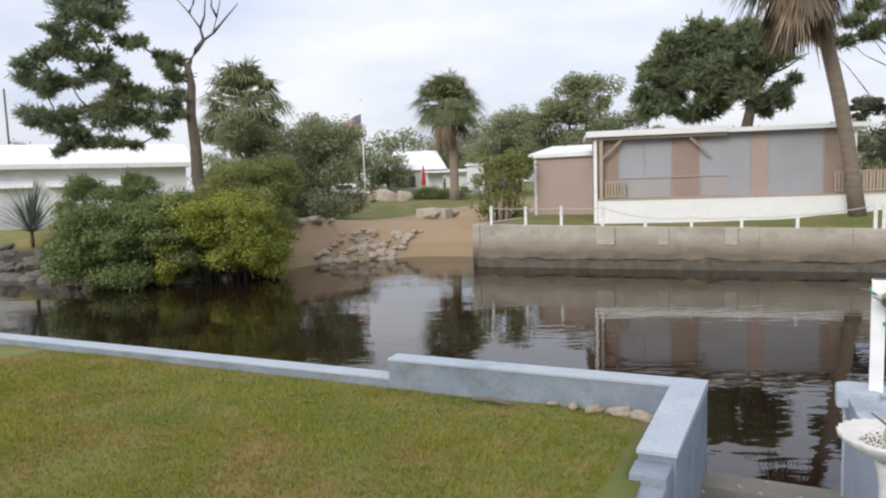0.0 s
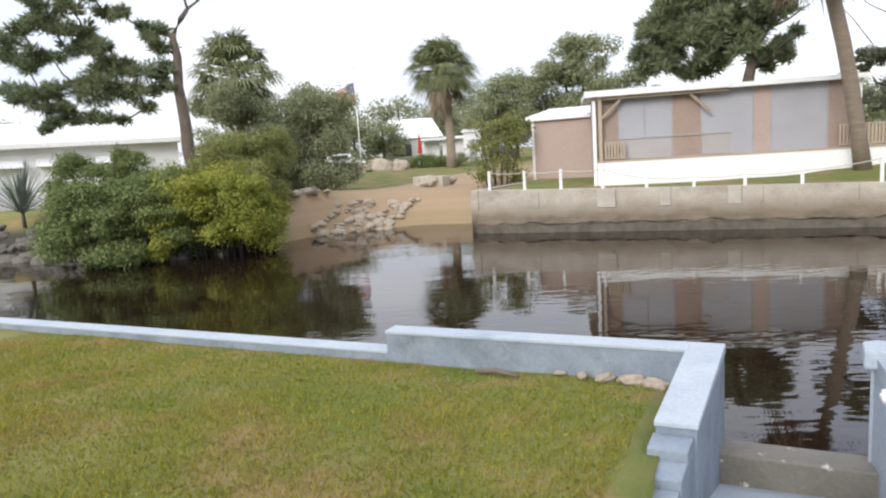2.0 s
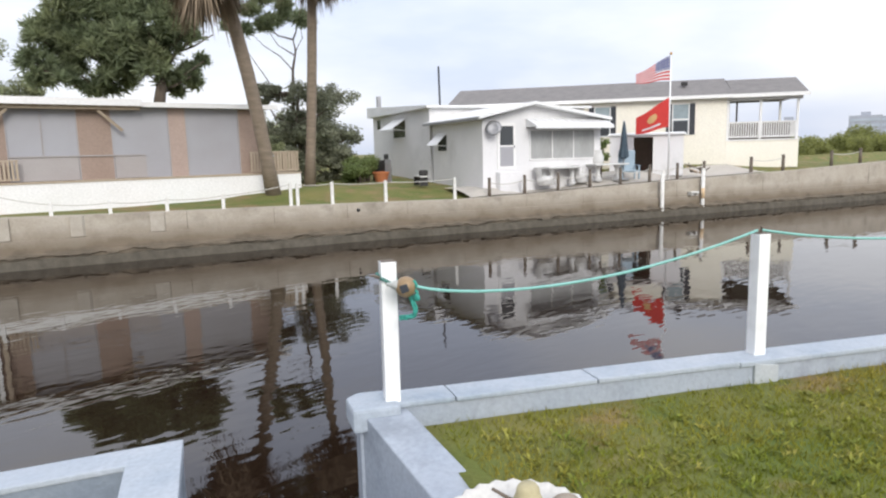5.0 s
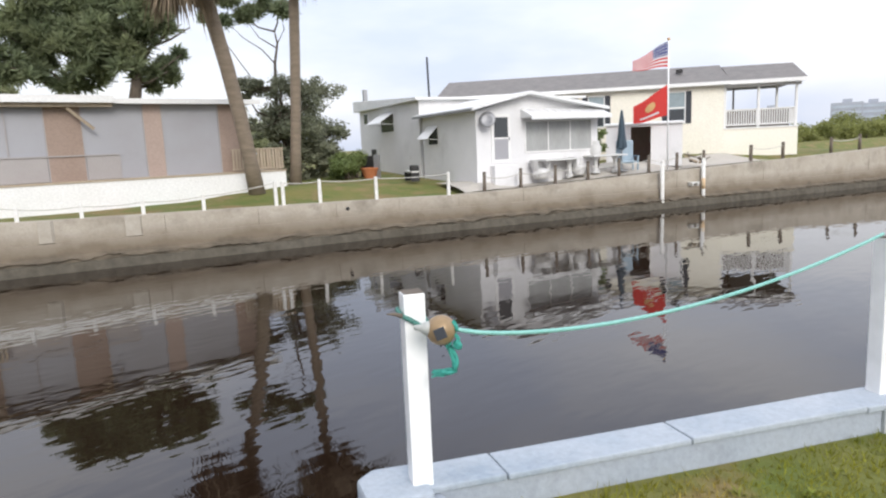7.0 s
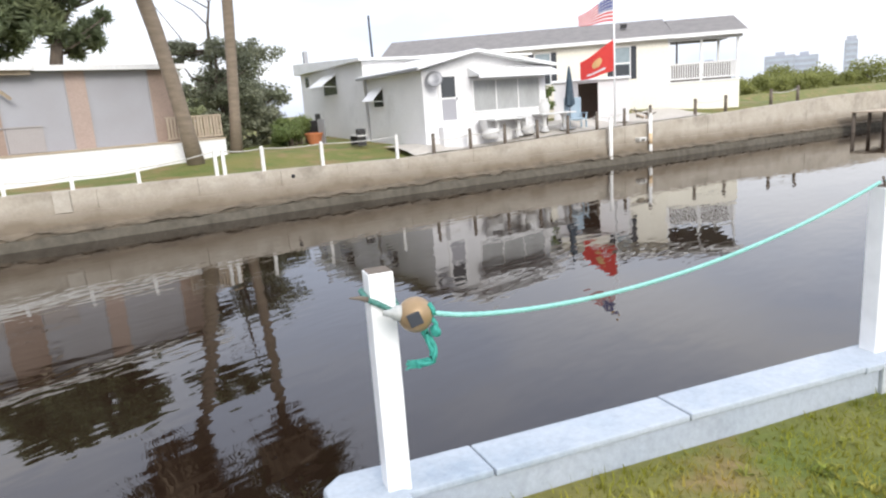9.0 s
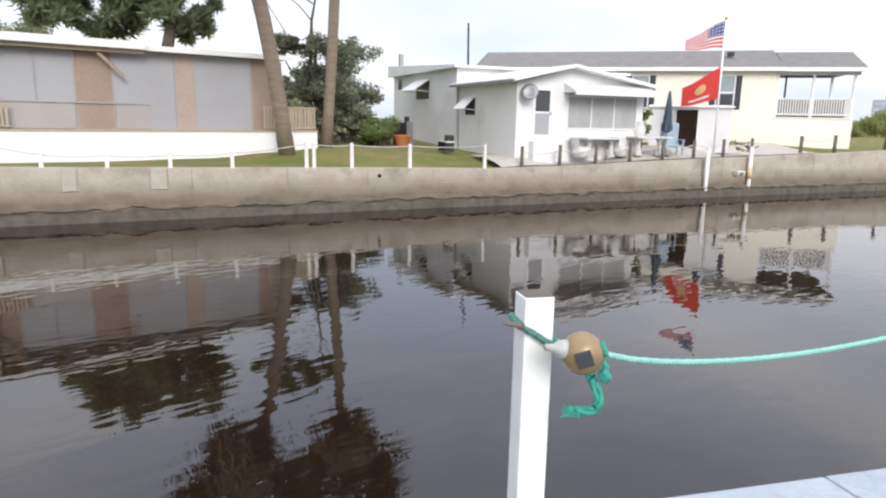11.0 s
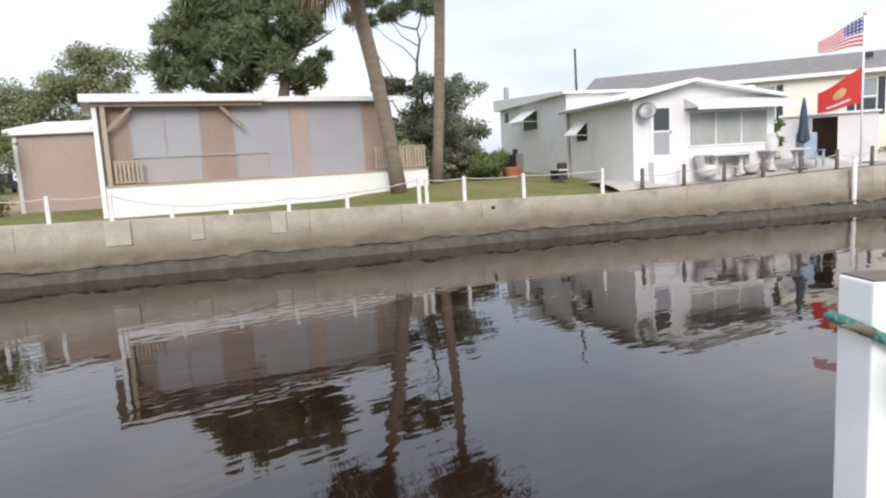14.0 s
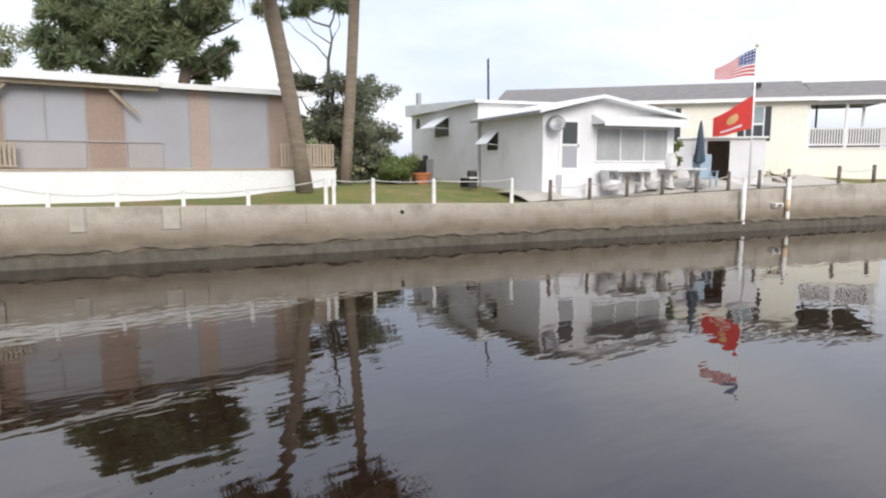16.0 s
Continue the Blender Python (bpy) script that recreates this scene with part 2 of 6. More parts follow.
M["flagwhite"] = material("white_cloth", (0.80, 0.78, 0.78), rough=0.8, scale=2, bump=0.05, through_light=0.25)
M["navy"] = material("navy_cloth", (0.05, 0.07, 0.24), rough=0.8, scale=2, bump=0.05, through_light=0.2)
M["gold"] = material("gold_cloth", (0.72, 0.45, 0.20), rough=0.8, scale=2, bump=0.05, through_light=0.2)
M["bluegrey"] = material("blue_grey_canvas", (0.055, 0.085, 0.11), (0.04, 0.06, 0.08), rough=0.8, scale=3, bump=0.1)
M["paleblue"] = material("pale_blue_plastic", (0.34, 0.43, 0.50), rough=0.5, scale=3, bump=0.05)
# Bluish-grey haze is mixed into the base colour of the far towers.
M["tower"] = material("haze_tinted_tower", (0.40, 0.42, 0.48), (0.35, 0.37, 0.43), rough=0.9, scale=0.05, fine=0.6, bump=0)
M["terracotta"] = material("terracotta", (0.48, 0.17, 0.07), rough=0.8, scale=4, bump=0.1)
M["carpaint"] = material("dark_car_paint", (0.02, 0.022, 0.028), rough=0.2, scale=3, bump=0)
M["greymetal"] = material("grey_galvanised_metal", (0.35, 0.35, 0.36), rough=0.5, scale=4, bump=0.05, metal=0.5)
M["wicker"] = material("white_garden_furniture", (0.66, 0.65, 0.63), rough=0.6, scale=4, bump=0.1)

M["leafolive"] = material("olive_leaf", (0.21, 0.23, 0.07), (0.28, 0.29, 0.095), rough=0.65, scale=0.45, fine=5, bump=0, island=0.35, through_light=0.5)
M["leafgrey"] = material("grey_green_leaf", (0.23, 0.25, 0.16), (0.30, 0.305, 0.215), rough=0.7, scale=0.45, fine=5, bump=0, island=0.35, through_light=0.5)
# Distant fronds, with the haze painted into the green.
M["farpalm"] = material("haze_tinted_palm_frond", (0.145, 0.165, 0.07), (0.20, 0.215, 0.105), rough=0.7, scale=0.6, fine=5, bump=0, island=0.4, through_light=0.2)
M["yucca"] = material("yucca_leaf", (0.17, 0.20, 0.16), (0.24, 0.27, 0.22), rough=0.6, scale=1, fine=5, bump=0, island=0.35)
# The tower glass carries the same painted haze.
M["towerglass"] = material("haze_tinted_tower_glass", (0.45, 0.50, 0.58), rough=0.5, scale=0.1, bump=0)
M["gold_pot"] = material("yellowed_plaster", (0.46, 0.41, 0.25), (0.36, 0.31, 0.18), rough=0.8, scale=12, fine=40, bump=0.2)
M["ropedark"] = material("dark_green_rope", (0.03, 0.12, 0.095), (0.10, 0.27, 0.23), rough=0.7, scale=60, fine=150, bump=0.2)
M["rustpaint"] = material("orange_stained_post", (0.62, 0.38, 0.17), (0.66, 0.55, 0.40), rough=0.8, scale=8, fine=40, bump=0.1)
# Dark rock, made darker still by shrub shade put into its colour.
M["bankrock"] = material("dark_shaded_bank_rock", (0.10, 0.09, 0.075), (0.17, 0.15, 0.125), rough=0.9, scale=2.5, fine=15, bump=0.5)
M["railyellow"] = material("pale_yellow_rail", (0.62, 0.52, 0.25), (0.52, 0.43, 0.22), rough=0.5, scale=8, fine=40, bump=0.05)
M["ropedeep"] = material("deep_teal_fibres", (0.02, 0.23, 0.18), (0.05, 0.34, 0.28), rough=0.7, scale=40, fine=150, bump=0.3)
M["stemwhite"] = material("cloudy_plastic", (0.40, 0.41, 0.39), (0.33, 0.34, 0.32), rough=0.35, scale=20, fine=60, bump=0.05)
M["crust"] = material("dark_tide_crust", (0.06, 0.052, 0.038), (0.11, 0.095, 0.07), rough=0.8, scale=4, fine=20, bump=0.6)
M["paintpatch"] = material("chalky_white_paint", (0.46, 0.48, 0.49), (0.38, 0.41, 0.43), rough=0.85, scale=5, fine=40, bump=0.2)
M["paintpatch2"] = material("pale_mortar_patch", (0.46, 0.42, 0.36), (0.36, 0.32, 0.26), rough=0.9, scale=2.5, fine=20, bump=0.3)
M["weed"] = material("weed_leaf", (0.16, 0.205, 0.022), (0.31, 0.28, 0.06), rough=0.7, scale=2.5, fine=10, bump=0, spread=0.25, island=0.4, through_light=0.35)


def glass(name, tint):
    m = bpy.data.materials.new(name)
    m.use_nodes = True
    b = m.node_tree.nodes["Principled BSDF"]
    b.inputs["Base Color"].default_value = (*tint, 1)
    b.inputs["Roughness"].default_value = 0.05
    b.inputs["IOR"].default_value = 1.5
    return m


M["glass"] = glass("window_glass", (0.05, 0.055, 0.06))


def water_material():
    m = bpy.data.materials.new("canal_water")
    m.use_nodes = True
    nodes, links = m.node_tree.nodes, m.node_tree.links
    b = nodes["Principled BSDF"]
    b.inputs["Base Color"].default_value = (0.014, 0.008, 0.005, 1)
    b.inputs["Roughness"].default_value = 0.015
    b.inputs["IOR"].default_value = 1.56
    co = nodes.new("ShaderNodeTexCoord")
    total = None
    for scale, size, dist in (((0.45, 1.1, 1), 1.0, 0.006), ((1.9, 4.8, 1), 1.0, 0.0034), ((0.12, 0.25, 1), 1.0, 0.03)):
        mp = nodes.new("ShaderNodeMapping")
        mp.inputs["Rotation"].default_value = (0, 0, radians(35))
        mp.inputs["Scale"].default_value = scale
        nz = nodes.new("ShaderNodeTexNoise")
        nz.inputs["Scale"].default_value = size
        nz.inputs["Detail"].default_value = 1.5
        links.new(co.outputs["Object"], mp.inputs["Vector"])
        links.new(mp.outputs["Vector"], nz.inputs["Vector"])
        mul = nodes.new("ShaderNodeMath")
        mul.operation = "MULTIPLY"
        mul.inputs[1].default_value = dist
        links.new(nz.outputs["Fac"], mul.inputs[0])
        if total is None:
            total = mul.outputs["Value"]
        else:
            add = nodes.new("ShaderNodeMath")
            add.operation = "ADD"
            links.new(total, add.inputs[0])
            links.new(mul.outputs["Value"], add.inputs[1])
            total = add.outputs["Value"]
    bump = nodes.new("ShaderNodeBump")
    bump.inputs["Strength"].default_value = 1.0
    bump.inputs["Distance"].default_value = 1.0
    links.new(total, bump.inputs["Height"])
    links.new(bump.outputs["Normal"], b.inputs["Normal"])
    return m


M["water"] = water_material()


# ---- building helpers ----
def thing(name, m, label, category, group="", kind=""):
    ob = new(name)
    ob.empty_display_size = 0.2
    ob.matrix_world = m
    return tagged(ob, label, category, group, kind)


def mesh_of(name, bm, mat, smooth=False):
    me = bpy.data.meshes.new(name)
    bm.normal_update()
    bm.to_mesh(me)
    bm.free()
    me.materials.append(mat)
    if smooth:
        for p in me.polygons:
            p.use_smooth = True
    return me


def part(name, bm, mat, parent=None, label="", smooth=False):
    ob = new(name, mesh_of(name, bm, mat, smooth))
    if parent is not None:
        ob.parent = parent
    if label:
        ob["label"] = label
    return ob


def raw(name, verts, faces, mat, parent=None, label="", smooth=False):
    me = bpy.data.meshes.new(name)
    me.from_pydata(verts, [], faces)
    me.materials.append(mat)
    if smooth:
        for p in me.polygons:
            p.use_smooth = True
    ob = new(name, me)
    if parent is not None:
        ob.parent = parent
    if label:
        ob["label"] = label
    return ob


def box(x0, x1, y0, y1, z0, z1, bevel=0.0, bm=None, slope=0.0):
    """A box; slope lifts its top at y1."""
    own = bmesh.new()
    v = [own.verts.new(p) for p in ((x0, y0, z0), (x1, y0, z0), (x1, y1, z0), (x0, y1, z0),
                                    (x0, y0, z1), (x1, y0, z1), (x1, y1, z1 + slope), (x0, y1, z1 + slope))]
    for f in ((3, 2, 1, 0), (4, 5, 6, 7), (0, 1, 5, 4), (1, 2, 6, 5), (2, 3, 7, 6), (3, 0, 4, 7)):
        own.faces.new([v[i] for i in f])
    if bevel:
        bmesh.ops.bevel(own, geom=own.edges[:], offset=bevel, segments=2, affect="EDGES", profile=0.6)
    if bm is None:
        return own
    me = bpy.data.meshes.new("tmp")
    own.to_mesh(me)
    own.free()
    bm.from_mesh(me)
    bpy.data.meshes.remove(me)
    return bm


def prism(outline, z0, z1, bevel=0.0):
    """An upright prism on a plan outline; z1 may be a list with a height for each corner."""
    bm = bmesh.new()
    tops = z1 if isinstance(z1, (list, tuple)) else [z1] * len(outline)
    lo = [bm.verts.new((x, y, z0)) for x, y in outline]
    hi = [bm.verts.new((x, y, z)) for (x, y), z in zip(outline, tops)]
    n = len(outline)
    bm.faces.new(hi)
    bm.faces.new(lo[::-1])
    for i in range(n):
        bm.faces.new((lo[i], lo[(i + 1) % n], hi[(i + 1) % n], hi[i]))
    bmesh.ops.recalc_face_normals(bm, faces=bm.faces[:])
    if bevel:
        bmesh.ops.bevel(bm, geom=bm.edges[:], offset=bevel, segments=2, affect="EDGES", profile=0.6)
    return bm


def tube_data(points, radii, sides=8, cap=True):
    verts, faces = [], []
    pts = [Vector(p) for p in points]
    for i, p in enumerate(pts):
        d = (pts[min(i + 1, len(pts) - 1)] - pts[max(i - 1, 0)]).normalized()
        a = d.cross(Vector((0.3, 0.2, 1)) if abs(d.z) < 0.9 else Vector((1, 0, 0))).normalized()
        b = d.cross(a)
        r = radii[i] if isinstance(radii, (list, tuple)) else radii
        for k in range(sides):
            w = 2 * math.pi * k / sides
            verts.append(tuple(p + r * (math.cos(w) * a + math.sin(w) * b)))
    for i in range(len(pts) - 1):
        for k in range(sides):
            a0, a1 = i * sides + k, i * sides + (k + 1) % sides
            faces.append((a0, a1, a1 + sides, a0 + sides))
    if cap:
        faces.append(tuple(range(sides))[::-1])
        faces.append(tuple(range((len(pts) - 1) * sides, len(pts) * sides)))
    return verts, faces


def tube(name, points, radii, mat, parent=None, sides=8, label="", smooth=True):
    v, f = tube_data(points, radii, sides)
    return raw(name, v, f, mat, parent, label, smooth)


def lathe(profile, n=28, scallop=0.0, lobes=0):
    """A turned body from (radius, height) pairs; scallop waves the rim of the widest part."""
    bm = bmesh.new()
    big = max(r for r, _ in profile)
    rings = []
    for r, z in profile:
        ring = []
        for k in range(n):
            w = 2 * math.pi * k / n
            f = 1 + (scallop * math.cos(lobes * w) if lobes and r > big * 0.9 else 0)
            dz = scallop * 0.12 * math.cos(lobes * w) if lobes and r > big * 0.9 else 0
            ring.append(bm.verts.new((r * f * math.cos(w), r * f * math.sin(w), z + dz)))
        rings.append(ring)
    for a, b in zip(rings, rings[1:]):
        for k in range(n):
            bm.faces.new((a[k], a[(k + 1) % n], b[(k + 1) % n], b[k]))
    bm.faces.new(rings[0][::-1])
    bm.faces.new(rings[-1])
    bmesh.ops.recalc_face_normals(bm, faces=bm.faces[:])
    return bm


def at(x, y, z=0.0, heading=None, turn=0.0):
    """A pose on the plan whose x axis points along heading (dx, dy)."""
    if heading is not None:
        turn = math.degrees(math.atan2(heading[1], heading[0]))
    return pose(x, y, z, 0, 0, turn)


# ---- plan: u runs along the canal, v across it towards the far bank ----
KU = math.hypot(0.93, 0.37)
CU, SU = 0.93 / KU, 0.37 / KU
WATER = -1.12


def xy(u, v):
    return (u * CU + v * SU, -u * SU + v * CU)


def uv(x, y):
    return (x * CU - y * SU, x * SU + y * CU)


def lerp_table(table, s):
    if s <= table[0][0]:
        return table[0][1]
    for (a, p), (b, q) in zip(table, table[1:]):
        if s <= b:
            return p + (q - p) * (s - a) / (b - a)
    return table[-1][1]


FAR_EDGE = [(-140, 12), (-60, 16), (-40, 19), (-34, 18.3), (-28, 18), (-24, 17.8), (-20.5, 18.0), (-18.3, 19.8), (-16.4, 22.6), (-14, 24.8), (-10.2, 25.2), (-9.9, 25.1), (6.9, 26.1), (39, 26.9), (58, 27.4), (90, 29)]
WALL_TOP = [(-10, 0.58), (-2, 0.41), (7, 0.28), (12, 0.19), (20, 0.46), (31, 0.74), (40, 1.04), (60, 1.15)]
LAND = [(5.1, 27.8, 0.40), (8.5, 27.3, 0.40), (11.7, 26.9, 0.43), (14.8, 26.4, 0.60), (16.1, 26.4, 0.78), (3.0, 35.4, 0.5), (5.5, 36.5, 0.5), (21.9, 20.9, 0.58), (27.5, 18.9, 0.68),
        (27, 34.7, 0.85), (30.5, 19, 0.95), (37.9, 18.4, 1.08), (40.5, 14.1, 1.15), (-3, 40, 0.3), (0, 48, 0.5), (-8, 55, 1.0), (-6, 74, 1.15), (0, 110, 2.0), (-40, 110, 2.0),
        (-27.6, 39.6, 0.3), (-20.5, 31, 0.6), (-12, 29, 0.9), (-25, 29, 0.8), (40, 60, 1.0), (70, 40, 0.9)]


def land(x, y):
    u, v = uv(x, y)
    if u > -9.5:
        e = lerp_table(FAR_EDGE, u)
        ws, hs = 0.0, 0.0
        pts = LAND + [(*xy(u, e), lerp_table(WALL_TOP, u) - 0.06)]
    else:
        ws, hs, pts = 0.0, 0.0, LAND
    for px, py, h in pts:
        w = 1 / ((px - x) ** 2 + (py - y) ** 2 + 0.4) ** 1.5
        ws += w
        hs += w * h
    return hs / ws


def smooth01(t):
    t = min(1.0, max(0.0, t))
    return t * t * (3 - 2 * t)


NEAR_EDGE = [(-1500, 6.06), (1.15, 6.06), (30.5, 1.72), (1500, -216)]


def near_lawn(u, v):
    d = max(0.0, lerp_table(NEAR_EDGE, u) - 0.06 - v)
    left = 0.025 + min(0.62, 0.085 * d) * (1.0 if d < 7.3 else 1.0)
    right = 0.26 + min(0.45, 0.05 * d)
    k = smooth01((u - 0.0) / 1.0)
    h = left * (1 - k) + right * k
    return h + 0.02 * noise.noise((u * 0.9, v * 0.9, 0))


def ground_height(u, v):
    if v <= lerp_table(NEAR_EDGE, u):
        in_slip = -0.62 < u < 1.12 and v > 2.75
        return -1.1 - 0.1 * (v - 2.75) if in_slip else near_lawn(u, v)
    e = lerp_table(FAR_EDGE, u)
    if v < e - 0.01:
        return -2.3
    x, y = xy(u, v)
    if u > 66:
        return -2.3 if v < e + 40 else 0.2
    if u > 38.5 and v > e + 2.4:
        return -2.3
    h = land(x, y)
    if u >= -10:
        top = lerp_table(WALL_TOP, u) - 0.07
        return top + (h - top) * smooth01((v - e - 0.3) / 4.0)
    if u < -10:
        k = smooth01((v - e) / 9.0) if u > -18 else smooth01((v - e + 1) / 3.5)
        return -1.75 + (h + 1.75) * k + 0.05 * noise.noise((x * 0.5, y * 0.5, 2))
    return h


def build_ground():
    us = [-1400, -700, -350, -200, -140, -100, -80] + [-65 + 2.5 * i for i in range(18)] + [-20 + 0.8 * i for i in range(12)] + [-10.25, -9.95]
    us += [-9 + 1.0 * i for i in range(6)] + [-3.2 + 0.32 * i for i in range(8)] + [-0.64, -0.60, -0.2, 0.3, 0.7, 1.10, 1.14] + [1.4 + 0.5 * i for i in range(12)]
    us += [8 + 2 * i for i in range(26)] + [60, 63, 65.9, 66.1, 75, 90, 120, 180, 300, 600, 1400]
    fr = [0.0, 0.004, 0.02, 0.06, 0.12, 0.25, 0.5, 1.0, 1.7, 2.6, 3.6, 4.8, 6, 7.5, 9, 11, 13, 15, 18, 22, 26, 31, 37, 45, 55, 70, 90, 120, 200, 400, 900, 2000]
    vn = [-1500, -500, -150, -60, -30, -18, -12, -9] + [-7 + 0.5 * i for i in range(19)] + [2.73, 2.77] + [3.2 + 0.4 * i for i in range(7)] + [5.95, 6.05]
    verts, faces = [], []
    for u in us:
        e = lerp_table(FAR_EDGE, u)
        n0 = lerp_table(NEAR_EDGE, u) - 6.06
        back = 0.2 if u > -10 else 0.0
        col = [(v + n0, ground_height(u, v + n0)) for v in vn] + [(6.07 + n0, -2.3), ((6.07 + n0 + e) / 2, -2.3), (e - 0.03 + back, -2.3)]
        col += [(e + d + back, ground_height(u, e + d + back)) for d in fr]
        for v, h in col:
            verts.append((*xy(u, v), h))
        n = len(col)
    for i in range(len(us) - 1):
        for j in range(n - 1):
            a = i * n + j
            faces.append((a, a + n, a + n + 1, a + 1))
    ob = raw("ground", verts, faces, M["ground"], smooth=True)
    return tagged(ob, "mown green and yellowing lawn sloping to the canal", "ground", kind="structure")


def ground_material():
    m = material("lawn_ground", (0.095, 0.128, 0.02), (0.175, 0.158, 0.042), rough=0.95, scale=0.9, fine=30, bump=0.5, spread=0.35,
                 third=(0.22, 0.155, 0.065), third_scale=0.8, third_from=0.50, third_to=0.62)
    nodes, links = m.node_tree.nodes, m.node_tree.links
    bsdf = nodes["Principled BSDF"]
    old = bsdf.inputs["Base Color"].links[0].from_socket
    geo = nodes.new("ShaderNodeNewGeometry")
    sep = nodes.new("ShaderNodeSeparateXYZ")
    links.new(geo.outputs["Position"], sep.inputs["Vector"])
    low = nodes.new("ShaderNodeMapRange")
    low.inputs["From Min"].default_value = 0.32
    low.inputs["From Max"].default_value = -0.05
    drop = nodes.new("ShaderNodeMath")      # the dry slope above the rubble reaches higher
    drop.operation = "MULTIPLY_ADD"
    drop.inputs[1].default_value = -0.80
    nz = nodes.new("ShaderNodeTexNoise")
    nz.inputs["Scale"].default_value = 0.8
    nz.inputs["Detail"].default_value = 6
    add = nodes.new("ShaderNodeMath")
    add.operation = "MULTIPLY_ADD"
    add.inputs[1].default_value = 0.5
    links.new(nz.outputs["Fac"], add.inputs[0])
    links.new(sep.outputs["Z"], add.inputs[2])
    links.new(add.outputs["Value"], drop.inputs[2])
    links.new(drop.outputs["Value"], low.inputs["Value"])
    # bare sandy bank only on the unwalled stretch of the far shore
    px = nodes.new("ShaderNodeMath")
    px.operation = "MULTIPLY_ADD"
    px.inputs[1].default_value = CU
    py = nodes.new("ShaderNodeMath")
    py.operation = "MULTIPLY"
    py.inputs[1].default_value = -SU
    links.new(sep.outputs["Y"], py.inputs[0])
    links.new(sep.outputs["X"], px.inputs[0])
    links.new(py.outputs["Value"], px.inputs[2])
    west = nodes.new("ShaderNodeMath")
    west.operation = "LESS_THAN"
    west.inputs[1].default_value = -9.9
    links.new(px.outputs["Value"], west.inputs[0])
    qy = nodes.new("ShaderNodeMath")
    qy.operation = "MULTIPLY"
    qy.inputs[1].default_value = CU
    qx = nodes.new("ShaderNodeMath")
    qx.operation = "MULTIPLY_ADD"
    qx.inputs[1].default_value = SU
    across = nodes.new("ShaderNodeMath")
    across.operation = "GREATER_THAN"
    across.inputs[1].default_value = 10.0
    links.new(sep.outputs["Y"], qy.inputs[0])
    links.new(sep.outputs["X"], qx.inputs[0])
    links.new(qy.outputs["Value"], qx.inputs[2])
    links.new(qx.outputs["Value"], across.inputs[0])
    far_west = nodes.new("ShaderNodeMath")
    far_west.operation = "MULTIPLY"
    links.new(west.outputs["Value"], far_west.inputs[0])
    links.new(across.outputs["Value"], far_west.inputs[1])
    fac = nodes.new("ShaderNodeMath")
    fac.operation = "MULTIPLY"
    links.new(low.outputs["Result"], fac.inputs[0])
    links.new(far_west.outputs["Value"], fac.inputs[1])
    mix = nodes.new("ShaderNodeMix")
    mix.data_type = "RGBA"
    links.new(fac.outputs["Value"], mix.inputs["Factor"])
    links.new(old, mix.inputs[6])
    soil = nodes.new("ShaderNodeMix")
    soil.data_type = "RGBA"
    sandy = nodes.new("ShaderNodeMath")
    sandy.operation = "GREATER_THAN"
    sandy.inputs[1].default_value = -19.6
    links.new(px.outputs["Value"], sandy.inputs[0])
    links.new(sandy.outputs["Value"], soil.inputs["Factor"])
    links.new(sandy.outputs["Value"], drop.inputs[0])
    # Dark bank soil, with the shade under the shrubs painted in.
    soil.inputs[6].default_value = (0.045, 0.038, 0.028, 1)
    dry = nodes.new("ShaderNodeMix")        # trodden earth and dry grass
    dry.data_type = "RGBA"
    dry.inputs[6].default_value = (0.34, 0.235, 0.145, 1)
    dry.inputs[7].default_value = (0.20, 0.155, 0.075, 1)
    blot = nodes.new("ShaderNodeTexNoise")
    blot.inputs["Scale"].default_value = 1.7
    blot.inputs["Detail"].default_value = 8
    blot.inputs["Roughness"].default_value = 0.7
    blot_edge = nodes.new("ShaderNodeMapRange")
    blot_edge.inputs["From Min"].default_value = 0.38
    blot_edge.inputs["From Max"].default_value = 0.62
    links.new(blot.outputs["Fac"], blot_edge.inputs["Value"])
    links.new(blot_edge.outputs["Result"], dry.inputs["Factor"])
    links.new(dry.outputs[2], soil.inputs[7])
    links.new(soil.outputs[2], mix.inputs[7])
    links.new(mix.outputs[2], bsdf.inputs["Base Color"])
    return m


M["ground"] = ground_material()
build_ground()

water = raw("water", [(-2500, -2500, WATER), (2500, -2500, WATER), (2500, 2500, WATER), (-2500, 2500, WATER)], [(0, 1, 2, 3)], M["water"])
tagged(water, "still dark brown canal water with faint ripples", "water", kind="structure")


# ---- near bank walls ----
def uv_prism(outline, z0, z1, bevel=0.0):
    return prism([xy(u, v) for u, v in outline], z0, z1, bevel)


def wall_thing(name, label, pieces):
    ob = thing(name, Matrix(), label, "wall", kind="structure")
    for nm, bm, mat in pieces:
        part(nm, bm, mat, ob)
    return ob


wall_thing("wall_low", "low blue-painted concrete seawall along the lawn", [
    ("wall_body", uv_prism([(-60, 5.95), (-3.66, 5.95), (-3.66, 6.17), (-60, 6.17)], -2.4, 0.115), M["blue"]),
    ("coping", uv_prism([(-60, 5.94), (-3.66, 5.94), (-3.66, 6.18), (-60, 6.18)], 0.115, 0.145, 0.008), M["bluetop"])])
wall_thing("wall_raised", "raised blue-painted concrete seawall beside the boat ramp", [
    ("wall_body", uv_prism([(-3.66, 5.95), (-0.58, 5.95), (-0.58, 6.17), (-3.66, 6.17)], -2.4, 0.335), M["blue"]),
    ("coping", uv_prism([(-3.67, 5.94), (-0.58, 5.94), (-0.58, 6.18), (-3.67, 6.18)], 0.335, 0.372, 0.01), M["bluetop"])])
